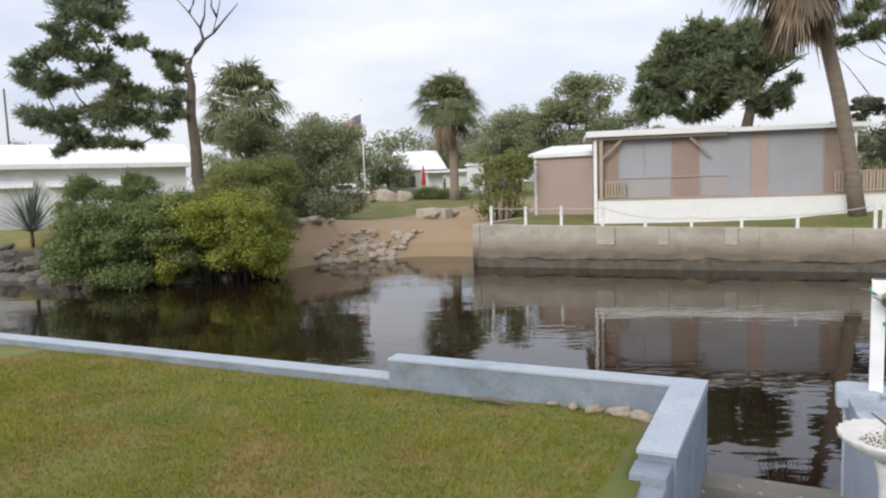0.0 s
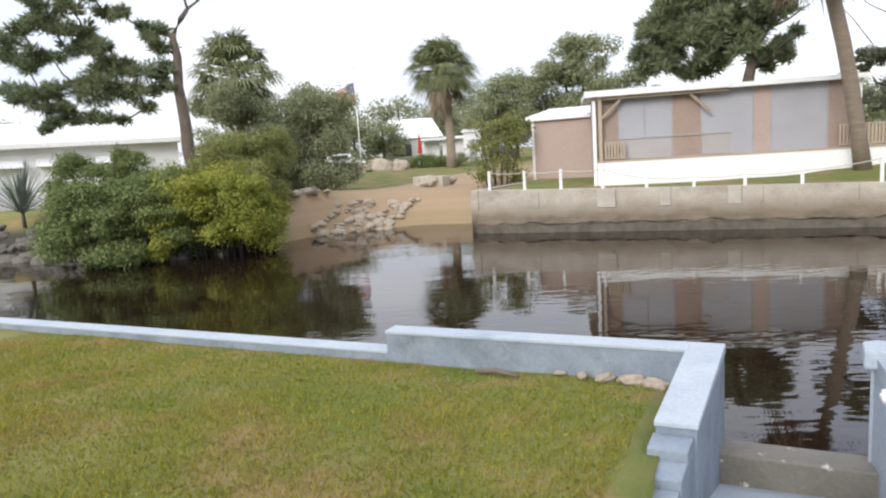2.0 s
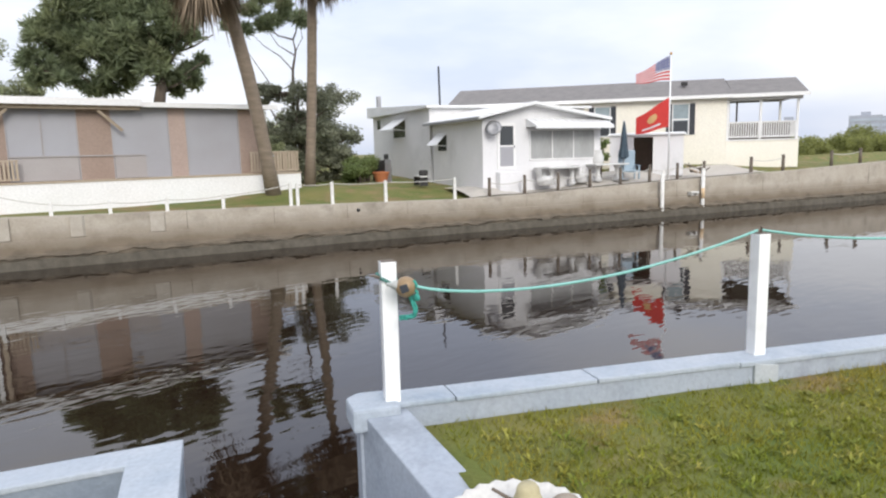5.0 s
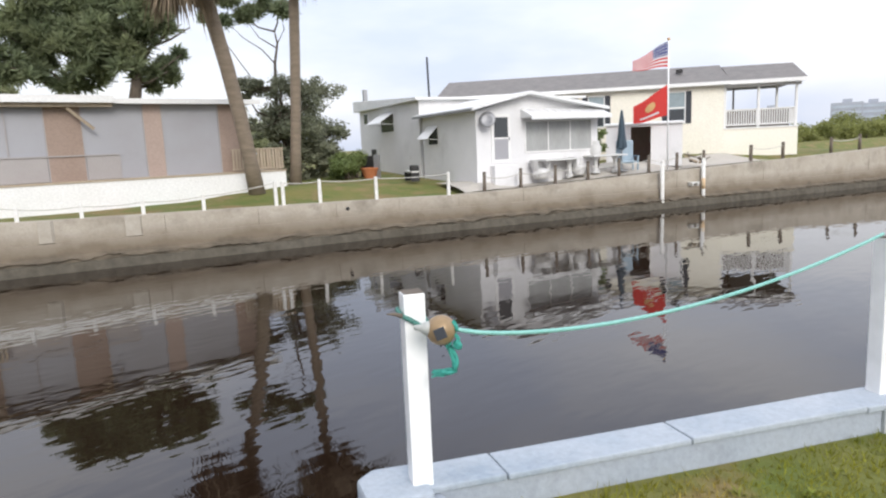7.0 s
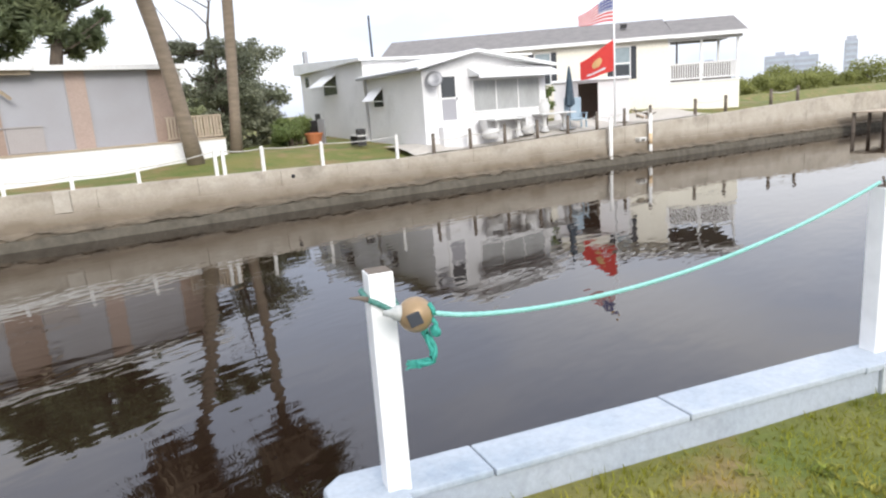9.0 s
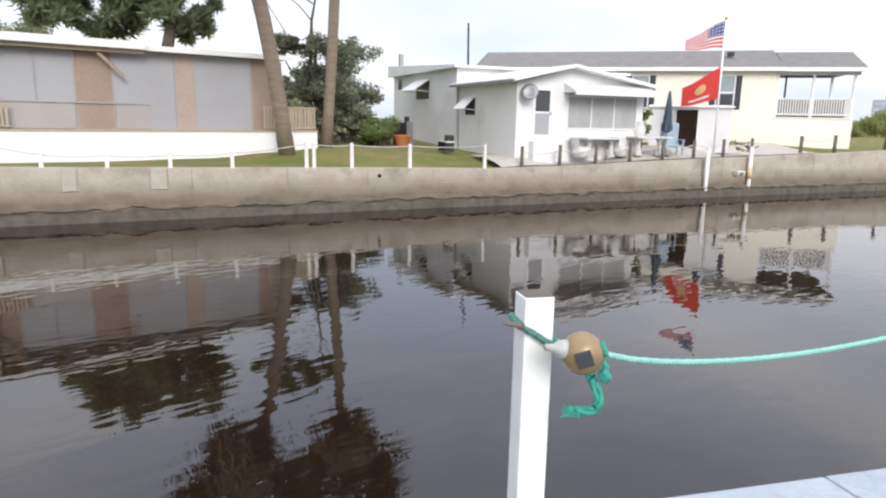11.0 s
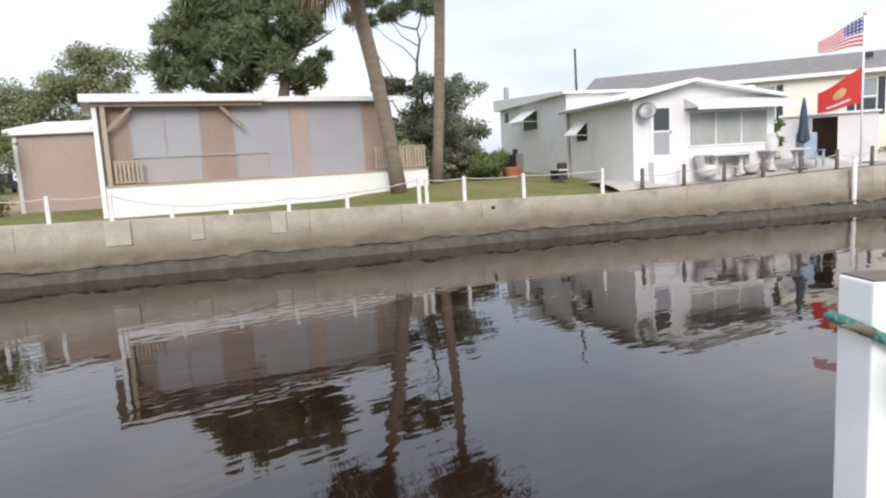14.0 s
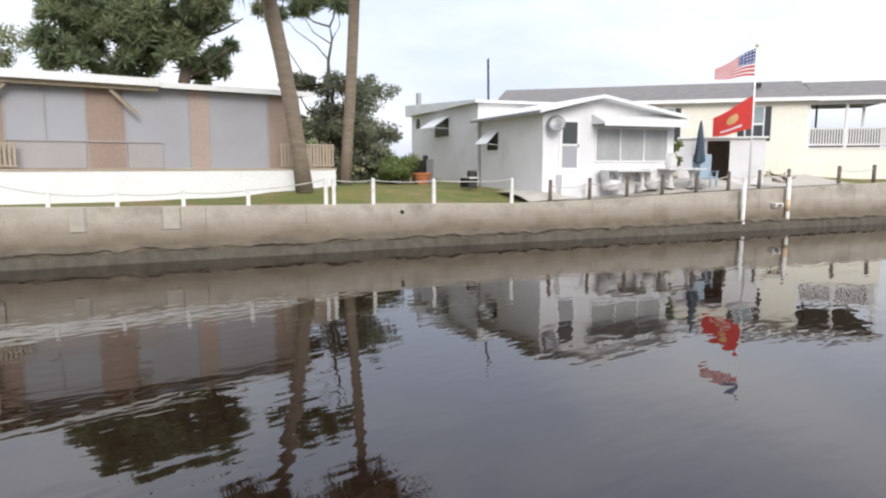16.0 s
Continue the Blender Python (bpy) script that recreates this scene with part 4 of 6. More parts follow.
# ---- white house with awnings ----
def gable(name, x0, x1, xr, y0, y1, ze0, ze1, zr, t, mat, parent):
    bm = bmesh.new()
    prof = [(x0, ze0), (xr, zr), (x1, ze1), (x1, ze1 - t), (xr, zr - t), (x0, ze0 - t)]
    a = [bm.verts.new((x, y0, z)) for x, z in prof]
    b = [bm.verts.new((x, y1, z)) for x, z in prof]
    n = len(prof)
    bm.faces.new((a[0], a[1], a[4], a[5]))
    bm.faces.new((a[1], a[2], a[3], a[4]))
    bm.faces.new((b[5], b[4], b[1], b[0]))
    bm.faces.new((b[4], b[3], b[2], b[1]))
    for i in range(n):
        bm.faces.new((a[i], b[i], b[(i + 1) % n], a[(i + 1) % n]))
    bmesh.ops.recalc_face_normals(bm, faces=bm.faces[:])
    return part(name, bm, mat, parent)


def awning_side(ob, y0, y1, z1, drop, out, xw):
    """A slatted metal awning over a window in the side wall, with its arms."""
    n = 7
    for i in range(n):
        a0, a1 = i / n, (i + 1) / n
        bm = bmesh.new()
        pts = [(xw - out * a0, z1 - drop * a0), (xw - out * a1, z1 - drop * a1 - 0.01)]
        lo = [bm.verts.new((x, y, z)) for x, z in pts for y in (y0, y1)]
        hi = [bm.verts.new((x, y, z + 0.025)) for x, z in pts for y in (y0, y1)]
        bm.faces.new((hi[0], hi[1], hi[3], hi[2]))
        bm.faces.new((lo[2], lo[3], lo[1], lo[0]))
        for p, q in ((0, 1), (1, 3), (3, 2), (2, 0)):
            bm.faces.new((lo[p], lo[q], hi[q], hi[p]))
        bmesh.ops.recalc_face_normals(bm, faces=bm.faces[:])
        part("awning_slat", bm, M["whitemetal"], ob)
    for y in (y0 + 0.03, y1 - 0.03):
        tube("awning_arm", [(xw, y, z1 - drop - 0.05), (xw - out * 0.95, y, z1 - drop)], 0.015, M["whitemetal"], ob, 6)


def window_in(ob, x0, x1, z0, z1, y, n=1, curtain=False, casing=0.06):
    """A window in a wall that faces -y."""
    wnd = part("window", box(x0, x1, y - 0.012, y + 0.02, z0, z1), M["curtain"] if curtain else M["glass"], ob)
    for a, b, c, d in ((x0 - casing, x1 + casing, z1, z1 + casing), (x0 - casing, x1 + casing, z0 - casing, z0), (x0 - casing, x0, z0, z1), (x1, x1 + casing, z0, z1)):
        part("casing", box(a, b, y - 0.05, y + 0.01, c, d), M["white"], wnd)
    for i in range(1, n):
        x = x0 + (x1 - x0) * i / n
        part("mullion", box(x - 0.025, x + 0.025, y - 0.04, y - 0.012, z0, z1), M["white"], wnd)
    return wnd


def white_house():
    ob = thing("white_house", at(22.9, 20.5, 0.313, heading=(0.929, -0.37)) @ Matrix.Scale(0.926, 4), "white stucco house with metal window awnings and a gabled front", "house")
    xw = -1.15
    part("front_wall", box(xw, 5.45, 0.0, 0.15, 0.0, 3.38), M["whitewall"], ob)
    part("side_wall", box(xw, xw + 0.15, 0.151, 6.0, 0.0, 3.42), M["whitewall"], ob)
    part("side_wall", box(5.30, 5.45, 0.151, 6.0, 0.0, 3.38), M["whitewall"], ob)
    bm = bmesh.new()
    tri = [(xw, 3.381), (5.45, 3.381), (1.45, 4.05)]
    a = [bm.verts.new((x, 0.02, z)) for x, z in tri]
    b = [bm.verts.new((x, 0.13, z)) for x, z in tri]
    bm.faces.new(a), bm.faces.new(b[::-1])
    for i in range(3):
        bm.faces.new((a[i], a[(i + 1) % 3], b[(i + 1) % 3], b[i]))
    bmesh.ops.recalc_face_normals(bm, faces=bm.faces[:])
    part("gable_wall", bm, M["whitewall"], ob)
    gable("front_roof", xw - 0.42, 5.75, 1.4, -0.55, 6.4, 3.52, 3.46, 4.2, 0.13, M["whiteroof"], ob)
    part("gutter", box(xw - 0.47, xw - 0.38, -0.5, 6.3, 3.36, 3.47), M["greymetal"], ob)
    # taller rear block
    part("rear_block", box(xw, 9.0, 6.4, 16.6, 0.0, 4.35, slope=0.55), M["whitewall"], ob)
    part("rear_roof", box(xw - 0.3, 9.3, 6.05, 17.0, 4.36, 4.48, slope=0.58), M["whiteroof"], ob)
    tube("roof_pipe", [(0.4, 8.5, 4.4), (0.36, 8.5, 6.85)], 0.06, M["shutter"], ob, 8)
    part("chimney", box(-1.1, -0.85, 15.6, 15.9, 4.6, 5.75, 0.02), M["greymetal"], ob)
    # side windows under awnings
    for y0, y1, z0, z1, out in ((4.15, 5.25, 2.02, 2.90, 0.62), (10.3, 12.4, 2.9, 3.95, 0.95)):
        part("window", box(xw - 0.015, xw + 0.05, y0, y1, z0, z1 - 0.08), M["glass"], ob)
        awning_side(ob, y0 - 0.1, y1 + 0.1, z1 + 0.02, 0.62, out, xw - 0.01)
    part("window", box(xw - 0.015, xw + 0.05, 15.0, 15.7, 3.55, 4.15), M["glass"], ob)
    part("dark_doorway", box(xw - 0.02, xw + 0.05, 13.6, 14.5, 0.5, 1.9), M["dark"], ob)
    # front door
    dr = part("door", box(-0.40, 0.58, -0.05, 0.02, 1.08, 3.22), M["white"], ob)
    part("door_glass", box(-0.26, 0.44, -0.065, -0.05, 2.2, 3.08), M["glass"], dr)
    part("door_screen", box(-0.26, 0.44, -0.065, -0.05, 1.22, 2.12), M["grey_screen"], dr)
    part("door_handle", box(0.47, 0.52, -0.1, -0.05, 2.05, 2.2, 0.01), M["greymetal"], dr)
    part("door_step", box(-0.5, 0.68, -0.45, -0.045, 0.0, 0.95, 0.02), M["whitewall"], ob)
    # picture window under the front awning
    window_in(ob, 1.4, 5.05, 1.52, 2.85, 0.0, 3, True)
    part("front_awning", box(1.15, 5.55, -0.95, 0.0, 3.02, 3.08, 0.01, slope=0.36), M["whitemetal"], ob)
    part("awning_valance", box(1.15, 5.55, -0.97, -0.94, 2.92, 3.07), M["whitemetal"], ob)
    for i in range(1, 11):
        x = 1.15 + 0.4 * i
        part("awning_rib", box(x, x + 0.03, -0.95, 0.0, 3.082, 3.10, slope=0.36), M["white"], ob)
    # Added dish form that fills in a grey patch beside the door.
    dish = part("grey_dish_patch", lathe([(0.03, 0.0), (0.2, 0.03), (0.36, 0.10), (0.37, 0.12), (0.2, 0.055), (0.04, 0.03)], 20), M["greymetal"], ob, "grey dish-shaped patch under the eave", True)
    dish.matrix_basis = pose(-0.72, -0.32, 2.95, 70, 0, -35)
    tube("dish_arm", [(-0.72, 0.0, 2.9), (-0.72, -0.3, 2.95)], 0.025, M["greymetal"], ob, 6)
    part("plinth", box(xw - 0.03, 5.48, -0.04, 0.0, -0.1, 0.55), M["whitewall"], ob)
    return ob


white_house()


# ---- cream house ----
def cream_house():
    ob = thing("cream_house", at(37.73, 18.87, 0.49, heading=(2.87, -4.87)) @ Matrix.Scale(0.876, 4), "cream-sided house with grey shingle roof and corner porch", "house")
    part("wall", box(-16, 2.05, 0.0, 8.0, 0.2, 5.0), M["yellow"], ob)
    for i in range(22):
        z = 0.62 + i * 0.2
        part("siding_board", box(-16, 2.05, -0.022, 0.0, z, z + 0.19), M["yellow"], ob)
    # roof
    bm = bmesh.new()
    prof = [(-0.45, 5.02), (4.0, 6.45), (8.5, 5.02), (8.5, 4.9), (-0.45, 4.9)]
    a = [bm.verts.new((-16.4, y, z)) for y, z in prof]
    b = [bm.verts.new((2.4, y, z)) for y, z in prof]
    bm.faces.new(a), bm.faces.new(b[::-1])
    for i in range(5):
        bm.faces.new((a[i], a[(i + 1) % 5], b[(i + 1) % 5], b[i]))
    bmesh.ops.recalc_face_normals(bm, faces=bm.faces[:])
    part("roof", bm, M["shingle"], ob)
    part("fascia", box(-16.4, 2.4, -0.5, -0.45, 4.85, 5.06), M["white"], ob)
    bm = bmesh.new()
    prof = [(-0.40, 5.0), (3.2, 6.25), (7.0, 5.0), (7.0, 4.9), (-0.40, 4.9)]
    a = [bm.verts.new((2.41, y, z)) for y, z in prof]
    b = [bm.verts.new((6.75, y, z)) for y, z in prof]
    bm.faces.new(a), bm.faces.new(b[::-1])
    for i in range(5):
        bm.faces.new((a[i], a[(i + 1) % 5], b[(i + 1) % 5], b[i]))
    bmesh.ops.recalc_face_normals(bm, faces=bm.faces[:])
    part("porch_roof", bm, M["shingle"], ob)
    part("fascia", box(2.41, 6.8, -0.45, -0.40, 4.82, 5.05), M["white"], ob)
    part("soffit_beam", box(2.1, 6.5, 0.05, 0.25, 4.65, 4.9), M["white"], ob)
    part("vent", box(-0.6, -0.2, 1.8, 2.1, 5.9, 6.15), M["dark"], ob)
    # porch base, posts, rail
    part("porch_base", box(2.06, 6.35, 0.0, 5.0, 0.4, 2.12), M["yellow"], ob)
    part("porch_floor", box(2.06, 6.4, -0.05, 5.0, 2.121, 2.2), M["white"], ob)
    for x, y in ((2.15, 0.08), (4.1, 0.08), (6.25, 0.08), (6.25, 4.8), (2.9, 4.8)):
        part("porch_post", box(x - 0.07, x + 0.07, y, y + 0.14, 2.2, 4.9, 0.01), M["white"], ob)
    def rail(p, q, n):
        p, q = Vector(p), Vector(q)
        for z0, z1 in ((3.22, 3.32), (2.32, 2.39)):
            v, f = tube_data([(p.x, p.y, (z0 + z1) / 2), (q.x, q.y, (z0 + z1) / 2)], 0.055, 4)
            raw("rail", v, f, M["white"], ob)
        for i in range(n):
            c = p.lerp(q, (i + 0.5) / n)
            part("baluster", box(c.x - 0.03, c.x + 0.03, c.y - 0.03, c.y + 0.03, 2.36, 3.26), M["white"], ob)
    rail((2.2, 0.12), (4.05, 0.12), 13)
    rail((4.15, 0.12), (6.2, 0.12), 15)
    rail((6.25, 0.2), (6.25, 4.8), 24)
    # windows with shutters
    for x0 in (-1.22, -6.2):
        wnd = window_in(ob, x0, x0 + 0.95, 2.65, 4.55, -0.03, 1)
        wnd.data.materials[0] = M["pane"]
        part("sash_rail", box(x0, x0 + 0.95, -0.065, -0.043, 3.55, 3.64), M["white"], wnd)
        part("lower_pane", box(x0 + 0.04, x0 + 0.91, -0.055, -0.043, 2.69, 3.5), M["glass"], wnd)
        for s in (x0 - 0.42, x0 + 1.0):
            shutter = part("shutter", box(s, s + 0.36, -0.07, -0.03, 2.6, 4.6, 0.008), M["shutter"], ob)
            for k in range(16):
                part("louvre", box(s + 0.05, s + 0.31, -0.082, -0.07, 2.68 + 0.118 * k, 2.76 + 0.118 * k), M["shutter"], shutter)
    # back rail, and added dark panels standing in for the porch's shaded interior
    rail((2.9, 4.85), (6.2, 4.85), 20)
    part("porch_dark_panel", box(2.3, 6.05, 0.75, 0.85, 2.2, 3.25, 0.01), M["darkpost"], ob, "dark panel standing in for the dim porch interior")
    part("porch_dark_panel", box(2.3, 6.05, 0.86, 1.4, 2.55, 2.62, 0.01), M["darkpost"], ob)
    part("screen_post", box(3.0, 3.1, 2.4, 2.5, 2.2, 4.9), M["darkpost"], ob)
    return ob


cream_house()


def white_shed():
    ob = thing("white_shed", at(30.6, 19.94, 0.42, heading=(1.89, -3.59)) @ Matrix.Scale(0.876, 4), "low white utility shed with a dark open doorway", "shed")
    part("wall", box(0.0, 1.33, 0.0, 0.1, 0.3, 2.62), M["whitewall"], ob)
    part("wall", box(2.42, 4.06, 0.0, 0.1, 0.3, 2.62), M["whitewall"], ob)
    part("lintel", box(1.331, 2.419, 0.0, 0.1, 2.5, 2.62), M["whitewall"], ob)
    part("side_wall", box(0.0, 0.1, 0.101, 2.6, 0.3, 2.62), M["whitewall"], ob)
    part("side_wall", box(3.96, 4.06, 0.101, 2.6, 0.3, 2.62), M["whitewall"], ob)
    part("back_wall", box(0.0, 4.06, 2.601, 2.7, 0.3, 2.62), M["brown"], ob)
    part("roof", box(-0.12, 4.18, -0.15, 2.8, 2.621, 2.70, slope=0.12), M["whiteroof"], ob)
    for a, b in ((1.27, 1.34), (2.41, 2.48)):
        part("jamb", box(a, b, -0.03, 0.0, 0.3, 2.55), M["white"], ob)
    return ob


white_shed()


# ---- west house behind the shrubs ----
def west_house():
    ob = thing("west_house", at(-36.4, 34.5, -0.82, heading=(7.0, 3.95)) @ Matrix.Scale(1.35, 4), "white house with a broad white roof behind the shrubs", "house")
    part("wall", box(0, 14.2, 0.0, 7, -0.8, 3.75), M["whitewall"], ob)
    bm = bmesh.new()
    prof = [(-0.5, 3.78), (4.0, 5.0), (8.0, 3.78), (8.0, 3.68), (-0.5, 3.68)]
    a = [bm.verts.new((-0.4, y, z)) for y, z in prof]
    b = [bm.verts.new((14.6, y, z)) for y, z in prof]
    bm.faces.new(a), bm.faces.new(b[::-1])
    for i in range(5):
        bm.faces.new((a[i], a[(i + 1) % 5], b[(i + 1) % 5], b[i]))
    bmesh.ops.recalc_face_normals(bm, faces=bm.faces[:])
    part("roof", bm, M["whiteroof"], ob)
    part("fascia", box(-0.4, 14.6, -0.54, -0.5, 3.6, 3.82), M["white"], ob)
    for x in (6.0, 8.1, 10.2):
        part("awning", box(x, x + 1.6, -0.5, 0.0, 2.75, 2.8, slope=0.3), M["whitemetal"], ob)
        part("shutter_panel", box(x + 0.1, x + 1.5, -0.03, 0.0, 1.9, 2.75), M["white"], ob)
    return ob


west_house()


# ---- far cottage ----
def cottage():
    ob = thing("cottage", at(-9.6, 73.8, 0, heading=(6.2, 0.5)), "distant white cottage with a white roof", "house")
    part("wall", box(0.0, 6.0, 0.0, 7, 0.8, 4.0), M["whitewall"], ob)
    bm = bmesh.new()
    lo = [bm.verts.new(p) for p in ((-0.5, -0.5, 3.95), (6.5, -0.5, 3.95), (6.5, 7.5, 3.95), (-0.5, 7.5, 3.95))]
    hi = [bm.verts.new(p) for p in ((0.4, 3.4, 6.2), (5.4, 3.4, 6.2))]
    bm.faces.new((lo[0], lo[1], hi[1], hi[0])), bm.faces.new((lo[1], lo[2], hi[1])), bm.faces.new((lo[2], lo[3], hi[0], hi[1])), bm.faces.new((lo[3], lo[0], hi[0])), bm.faces.new(lo[::-1])
    part("roof", bm, M["whiteroof"], ob)
    window_in(ob, 1.4, 2.9, 2.0, 3.3, 0.0, 2)
    part("carport_post", box(4.1, 4.25, -1.2, -1.05, 0.8, 3.6), M["white"], ob)
    part("carport_roof", box(3.6, 9.6, -1.4, 3.0, 3.55, 3.75, slope=0.2), M["whiteroof"], ob)
    part("carport_wall", box(6.3, 9.4, -0.6, -0.5, 0.8, 3.5), M["whitewall"], ob)
    return ob


cottage()
annex = thing("garden_hut", at(0.0, 70.5, 1.0, turn=-8), "small white hut beside parked vehicles", "hut")
part("wall", box(-0.9, 0.9, 0.0, 2.0, 0.0, 3.1), M["whitewall"], annex)
part("roof", box(-1.1, 1.1, -0.2, 2.2, 3.1, 3.25, slope=0.3), M["whiteroof"], annex)
part("door", box(-0.3, 0.5, -0.04, 0.0, 0.05, 2.3), M["grey_screen"], annex)


def car(name, m, paint, label):
    ob = thing(name, m, label, "car")
    bm = bmesh.new()
    prof = [(-2.1, 0.35), (-2.1, 0.85), (-1.7, 1.0), (-1.1, 1.5), (0.6, 1.52), (1.25, 1.0), (2.05, 0.9), (2.15, 0.35)]
    a = [bm.verts.new((x, -0.85, z)) for x, z in prof]
    b = [bm.verts.new((x, 0.85, z)) for x, z in prof]
    bm.faces.new(a), bm.faces.new(b[::-1])
    for i in range(len(prof)):
        bm.faces.new((a[i], a[(i + 1) % len(prof)], b[(i + 1) % len(prof)], b[i]))
    bmesh.ops.recalc_face_normals(bm, faces=bm.faces[:])
    bmesh.ops.bevel(bm, geom=bm.edges[:], offset=0.1, segments=2, affect="EDGES")
    part("body", bm, paint, ob)
    part("side_window", box(-1.0, 0.5, -0.87, -0.84, 1.02, 1.4), M["glass"], ob)
    for x in (-1.3, 1.3):
        for y in (-0.86, 0.70):
            tube("wheel", [(x, y, 0.33), (x, y + 0.16, 0.33)], 0.33, M["shutter"], ob, 14)
    return ob


car("parked_car", at(3.0, 66.0, 0.95, turn=70), M["carpaint"], "dark parked car on the far drive")
car("parked_car", at(-12.2, 62.0, 1.1, turn=10), M["whitemetal"], "pale parked car beyond the flagpole")

def closed_umbrella(x, y, z, h, mat, label):
    ob = thing("closed_umbrella", at(x, y, z), label, "umbrella")
    tube("pole", [(0, 0, 0), (0, 0, h)], 0.03, M["greymetal"], ob, 8)
    part("folded_canopy", lathe([(0.05, h * 0.35), (0.20, h * 0.38), (0.17, h * 0.6), (0.12, h * 0.8), (0.05, h * 0.97), (0.01, h)], 12, 0.2, 6), mat, ob)
    part("foot", lathe([(0.28, 0.0), (0.28, 0.05), (0.06, 0.09)], 16), M["greymetal"], ob)


closed_umbrella(-5.2, 66.0, 1.05, 3.2, M["red"], "closed red garden umbrella")
closed_umbrella(28.7, 18.05, 0.62, 2.75, M["bluegrey"], "closed blue-grey patio umbrella")


# ---- flags ----
def cloth(name, x0, x1, z0, z1, wave, mat, parent, lift=0.0, n=14):
    verts, faces = [], []
    for i in range(n + 1):
        x = x0 + (x1 - x0) * i / n
        for z in (z0, z1):
            px, py, pz = wave(x, z)
            verts.append((px, py + lift, pz))
    for i in range(n):
        a = 2 * i
        faces.append((a, a + 2, a + 3, a + 1))
    return raw(name, verts, faces, mat, parent, "", True)


def striped_flag(name, m, w, h, droop, label, stripes=13):
    ob = thing(name, m, label, "flag")
    def wave(x, z):
        return (x * 0.94, 0.10 * w * math.sin(4.2 * x / w + 1.2 * z / h) * (x / w), z - droop * (x / w) * (0.12 + 0.88 * z / h) + 0.03 * h * math.sin(7 * x / w))
    sh = h / stripes
    for i in range(stripes):
        z1 = h - i * sh
        cloth("stripe", 0.0 if i > 6 else w * 0.42, w, z1 - sh, z1, wave, M["red"] if i % 2 == 0 else M["flagwhite"], ob)
    cloth("canton", 0.0, w * 0.42, h - 7 * sh, h, wave, M["navy"], ob)
    for r in range(4):
        for c in range(5):
            x, z = w * 0.42 * (c + 0.5) / 5, h - 7 * sh * (r + 0.5) / 4
            for s in (-1, 1):
                cloth("star", x - 0.025 * w, x + 0.025 * w, z - 0.03 * h, z + 0.03 * h, wave, M["flagwhite"], ob, s * 0.004, 1)
    return ob


def red_flag(m, w, h):
    ob = thing("red_flag", m, "red flag with a pale gold emblem", "flag")
    def wave(x, z):
        return (x * 0.93, 0.12 * w * math.sin(3.6 * x / w + 0.9 * z / h) * (x / w), z - 0.68 * h * (x / w) * (0.38 + 0.62 * z / h) + 0.04 * h * math.sin(6 * x / w + 1) * (x / w))
    for i in range(6):
        cloth("cloth_panel", 0, w, h * i / 6, h * (i + 1) / 6, wave, M["red"], ob)
    for s in (-1, 1):
        for k in range(8):
            z = h * (0.36 + 0.34 * k / 8)
            half = w * 0.15 * math.sqrt(max(0.05, 1 - ((k - 3.5) / 4.2) ** 2))
            cloth("emblem", w * 0.50 - half, w * 0.50 + half, z, z + h * 0.34 / 8, wave, M["gold"], ob, s * 0.006, 6)
        cloth("emblem_scroll", w * 0.25, w * 0.8, h * 0.14, h * 0.22, wave, M["flagwhite"], ob, s * 0.006, 8)
    return ob


pole = thing("flagpole", at(30.47, 16.69, 0.6), "tall white flagpole beside the shed", "flagpole")
tube("pole", [(0, 0, 0), (0, 0, 5.75)], [0.045, 0.03], M["pvc"], pole, 10)
bm_ = bmesh.new()
bmesh.ops.create_uvsphere(bm_, u_segments=12, v_segments=8, radius=0.07)
bmesh.ops.translate(bm_, verts=bm_.verts, vec=(0, 0, 5.8))
part("finial", bm_, M["gold"], pole, smooth=True)
striped_flag("national_flag", at(30.45, 16.72, 5.2, heading=(-0.47, 0.88)), 1.62, 1.1, 0.78, "striped red, white and blue flag flying from the pole")
red_flag(at(30.45, 16.72, 3.05, heading=(-0.47, 0.88)), 1.6, 1.36)

pole = thing("flagpole", at(-9.9, 58.6, 0.9), "white flagpole on the far lawn", "flagpole")
tube("pole", [(0, 0, 0), (-0.05, 0, 9.0)], [0.07, 0.04], M["pvc"], pole, 10)
bm_ = bmesh.new()
bmesh.ops.create_uvsphere(bm_, u_segments=12, v_segments=8, radius=0.10)
bmesh.ops.translate(bm_, verts=bm_.verts, vec=(-0.05, 0, 9.08))
part("finial", bm_, M["whitemetal"], pole, smooth=True)
striped_flag("national_flag", at(-9.97, 58.6, 7.0, heading=(-0.95, -0.1)), 1.95, 1.7, 0.75, "striped flag drooping from the far flagpole")


# ---- trees ----
def leaf_quads(rng, centre, radii, count, size, verts, faces, shell=0.55):
    """Small crossed leaf blades through the outer part of a clump."""
    cx_, cy_, cz_ = centre
    for _ in range(count):
        d = Vector((rng.gauss(0, 1), rng.gauss(0, 1), rng.gauss(0, 1))).normalized()
        r = shell + (1 - shell) * rng.random() ** 0.6
        p = Vector((cx_ + d.x * radii[0] * r, cy_ + d.y * radii[1] * r, cz_ + d.z * radii[2] * r))
        a = Vector((rng.gauss(0, 1), rng.gauss(0, 1), rng.gauss(0, 0.7))).normalized()
        b = a.cross(d + Vector((0.2, 0.1, 0.3))).normalized()
        s = size * rng.uniform(0.6, 1.4)
        k = len(verts)
        verts.append(tuple(p - a * s * 0.5))
        verts.append(tuple(p + b * s * 0.28))
        verts.append(tuple(p + a * s * 0.5))
        verts.append(tuple(p - b * s * 0.28))
        faces.append((k, k + 1, k + 2, k + 3))


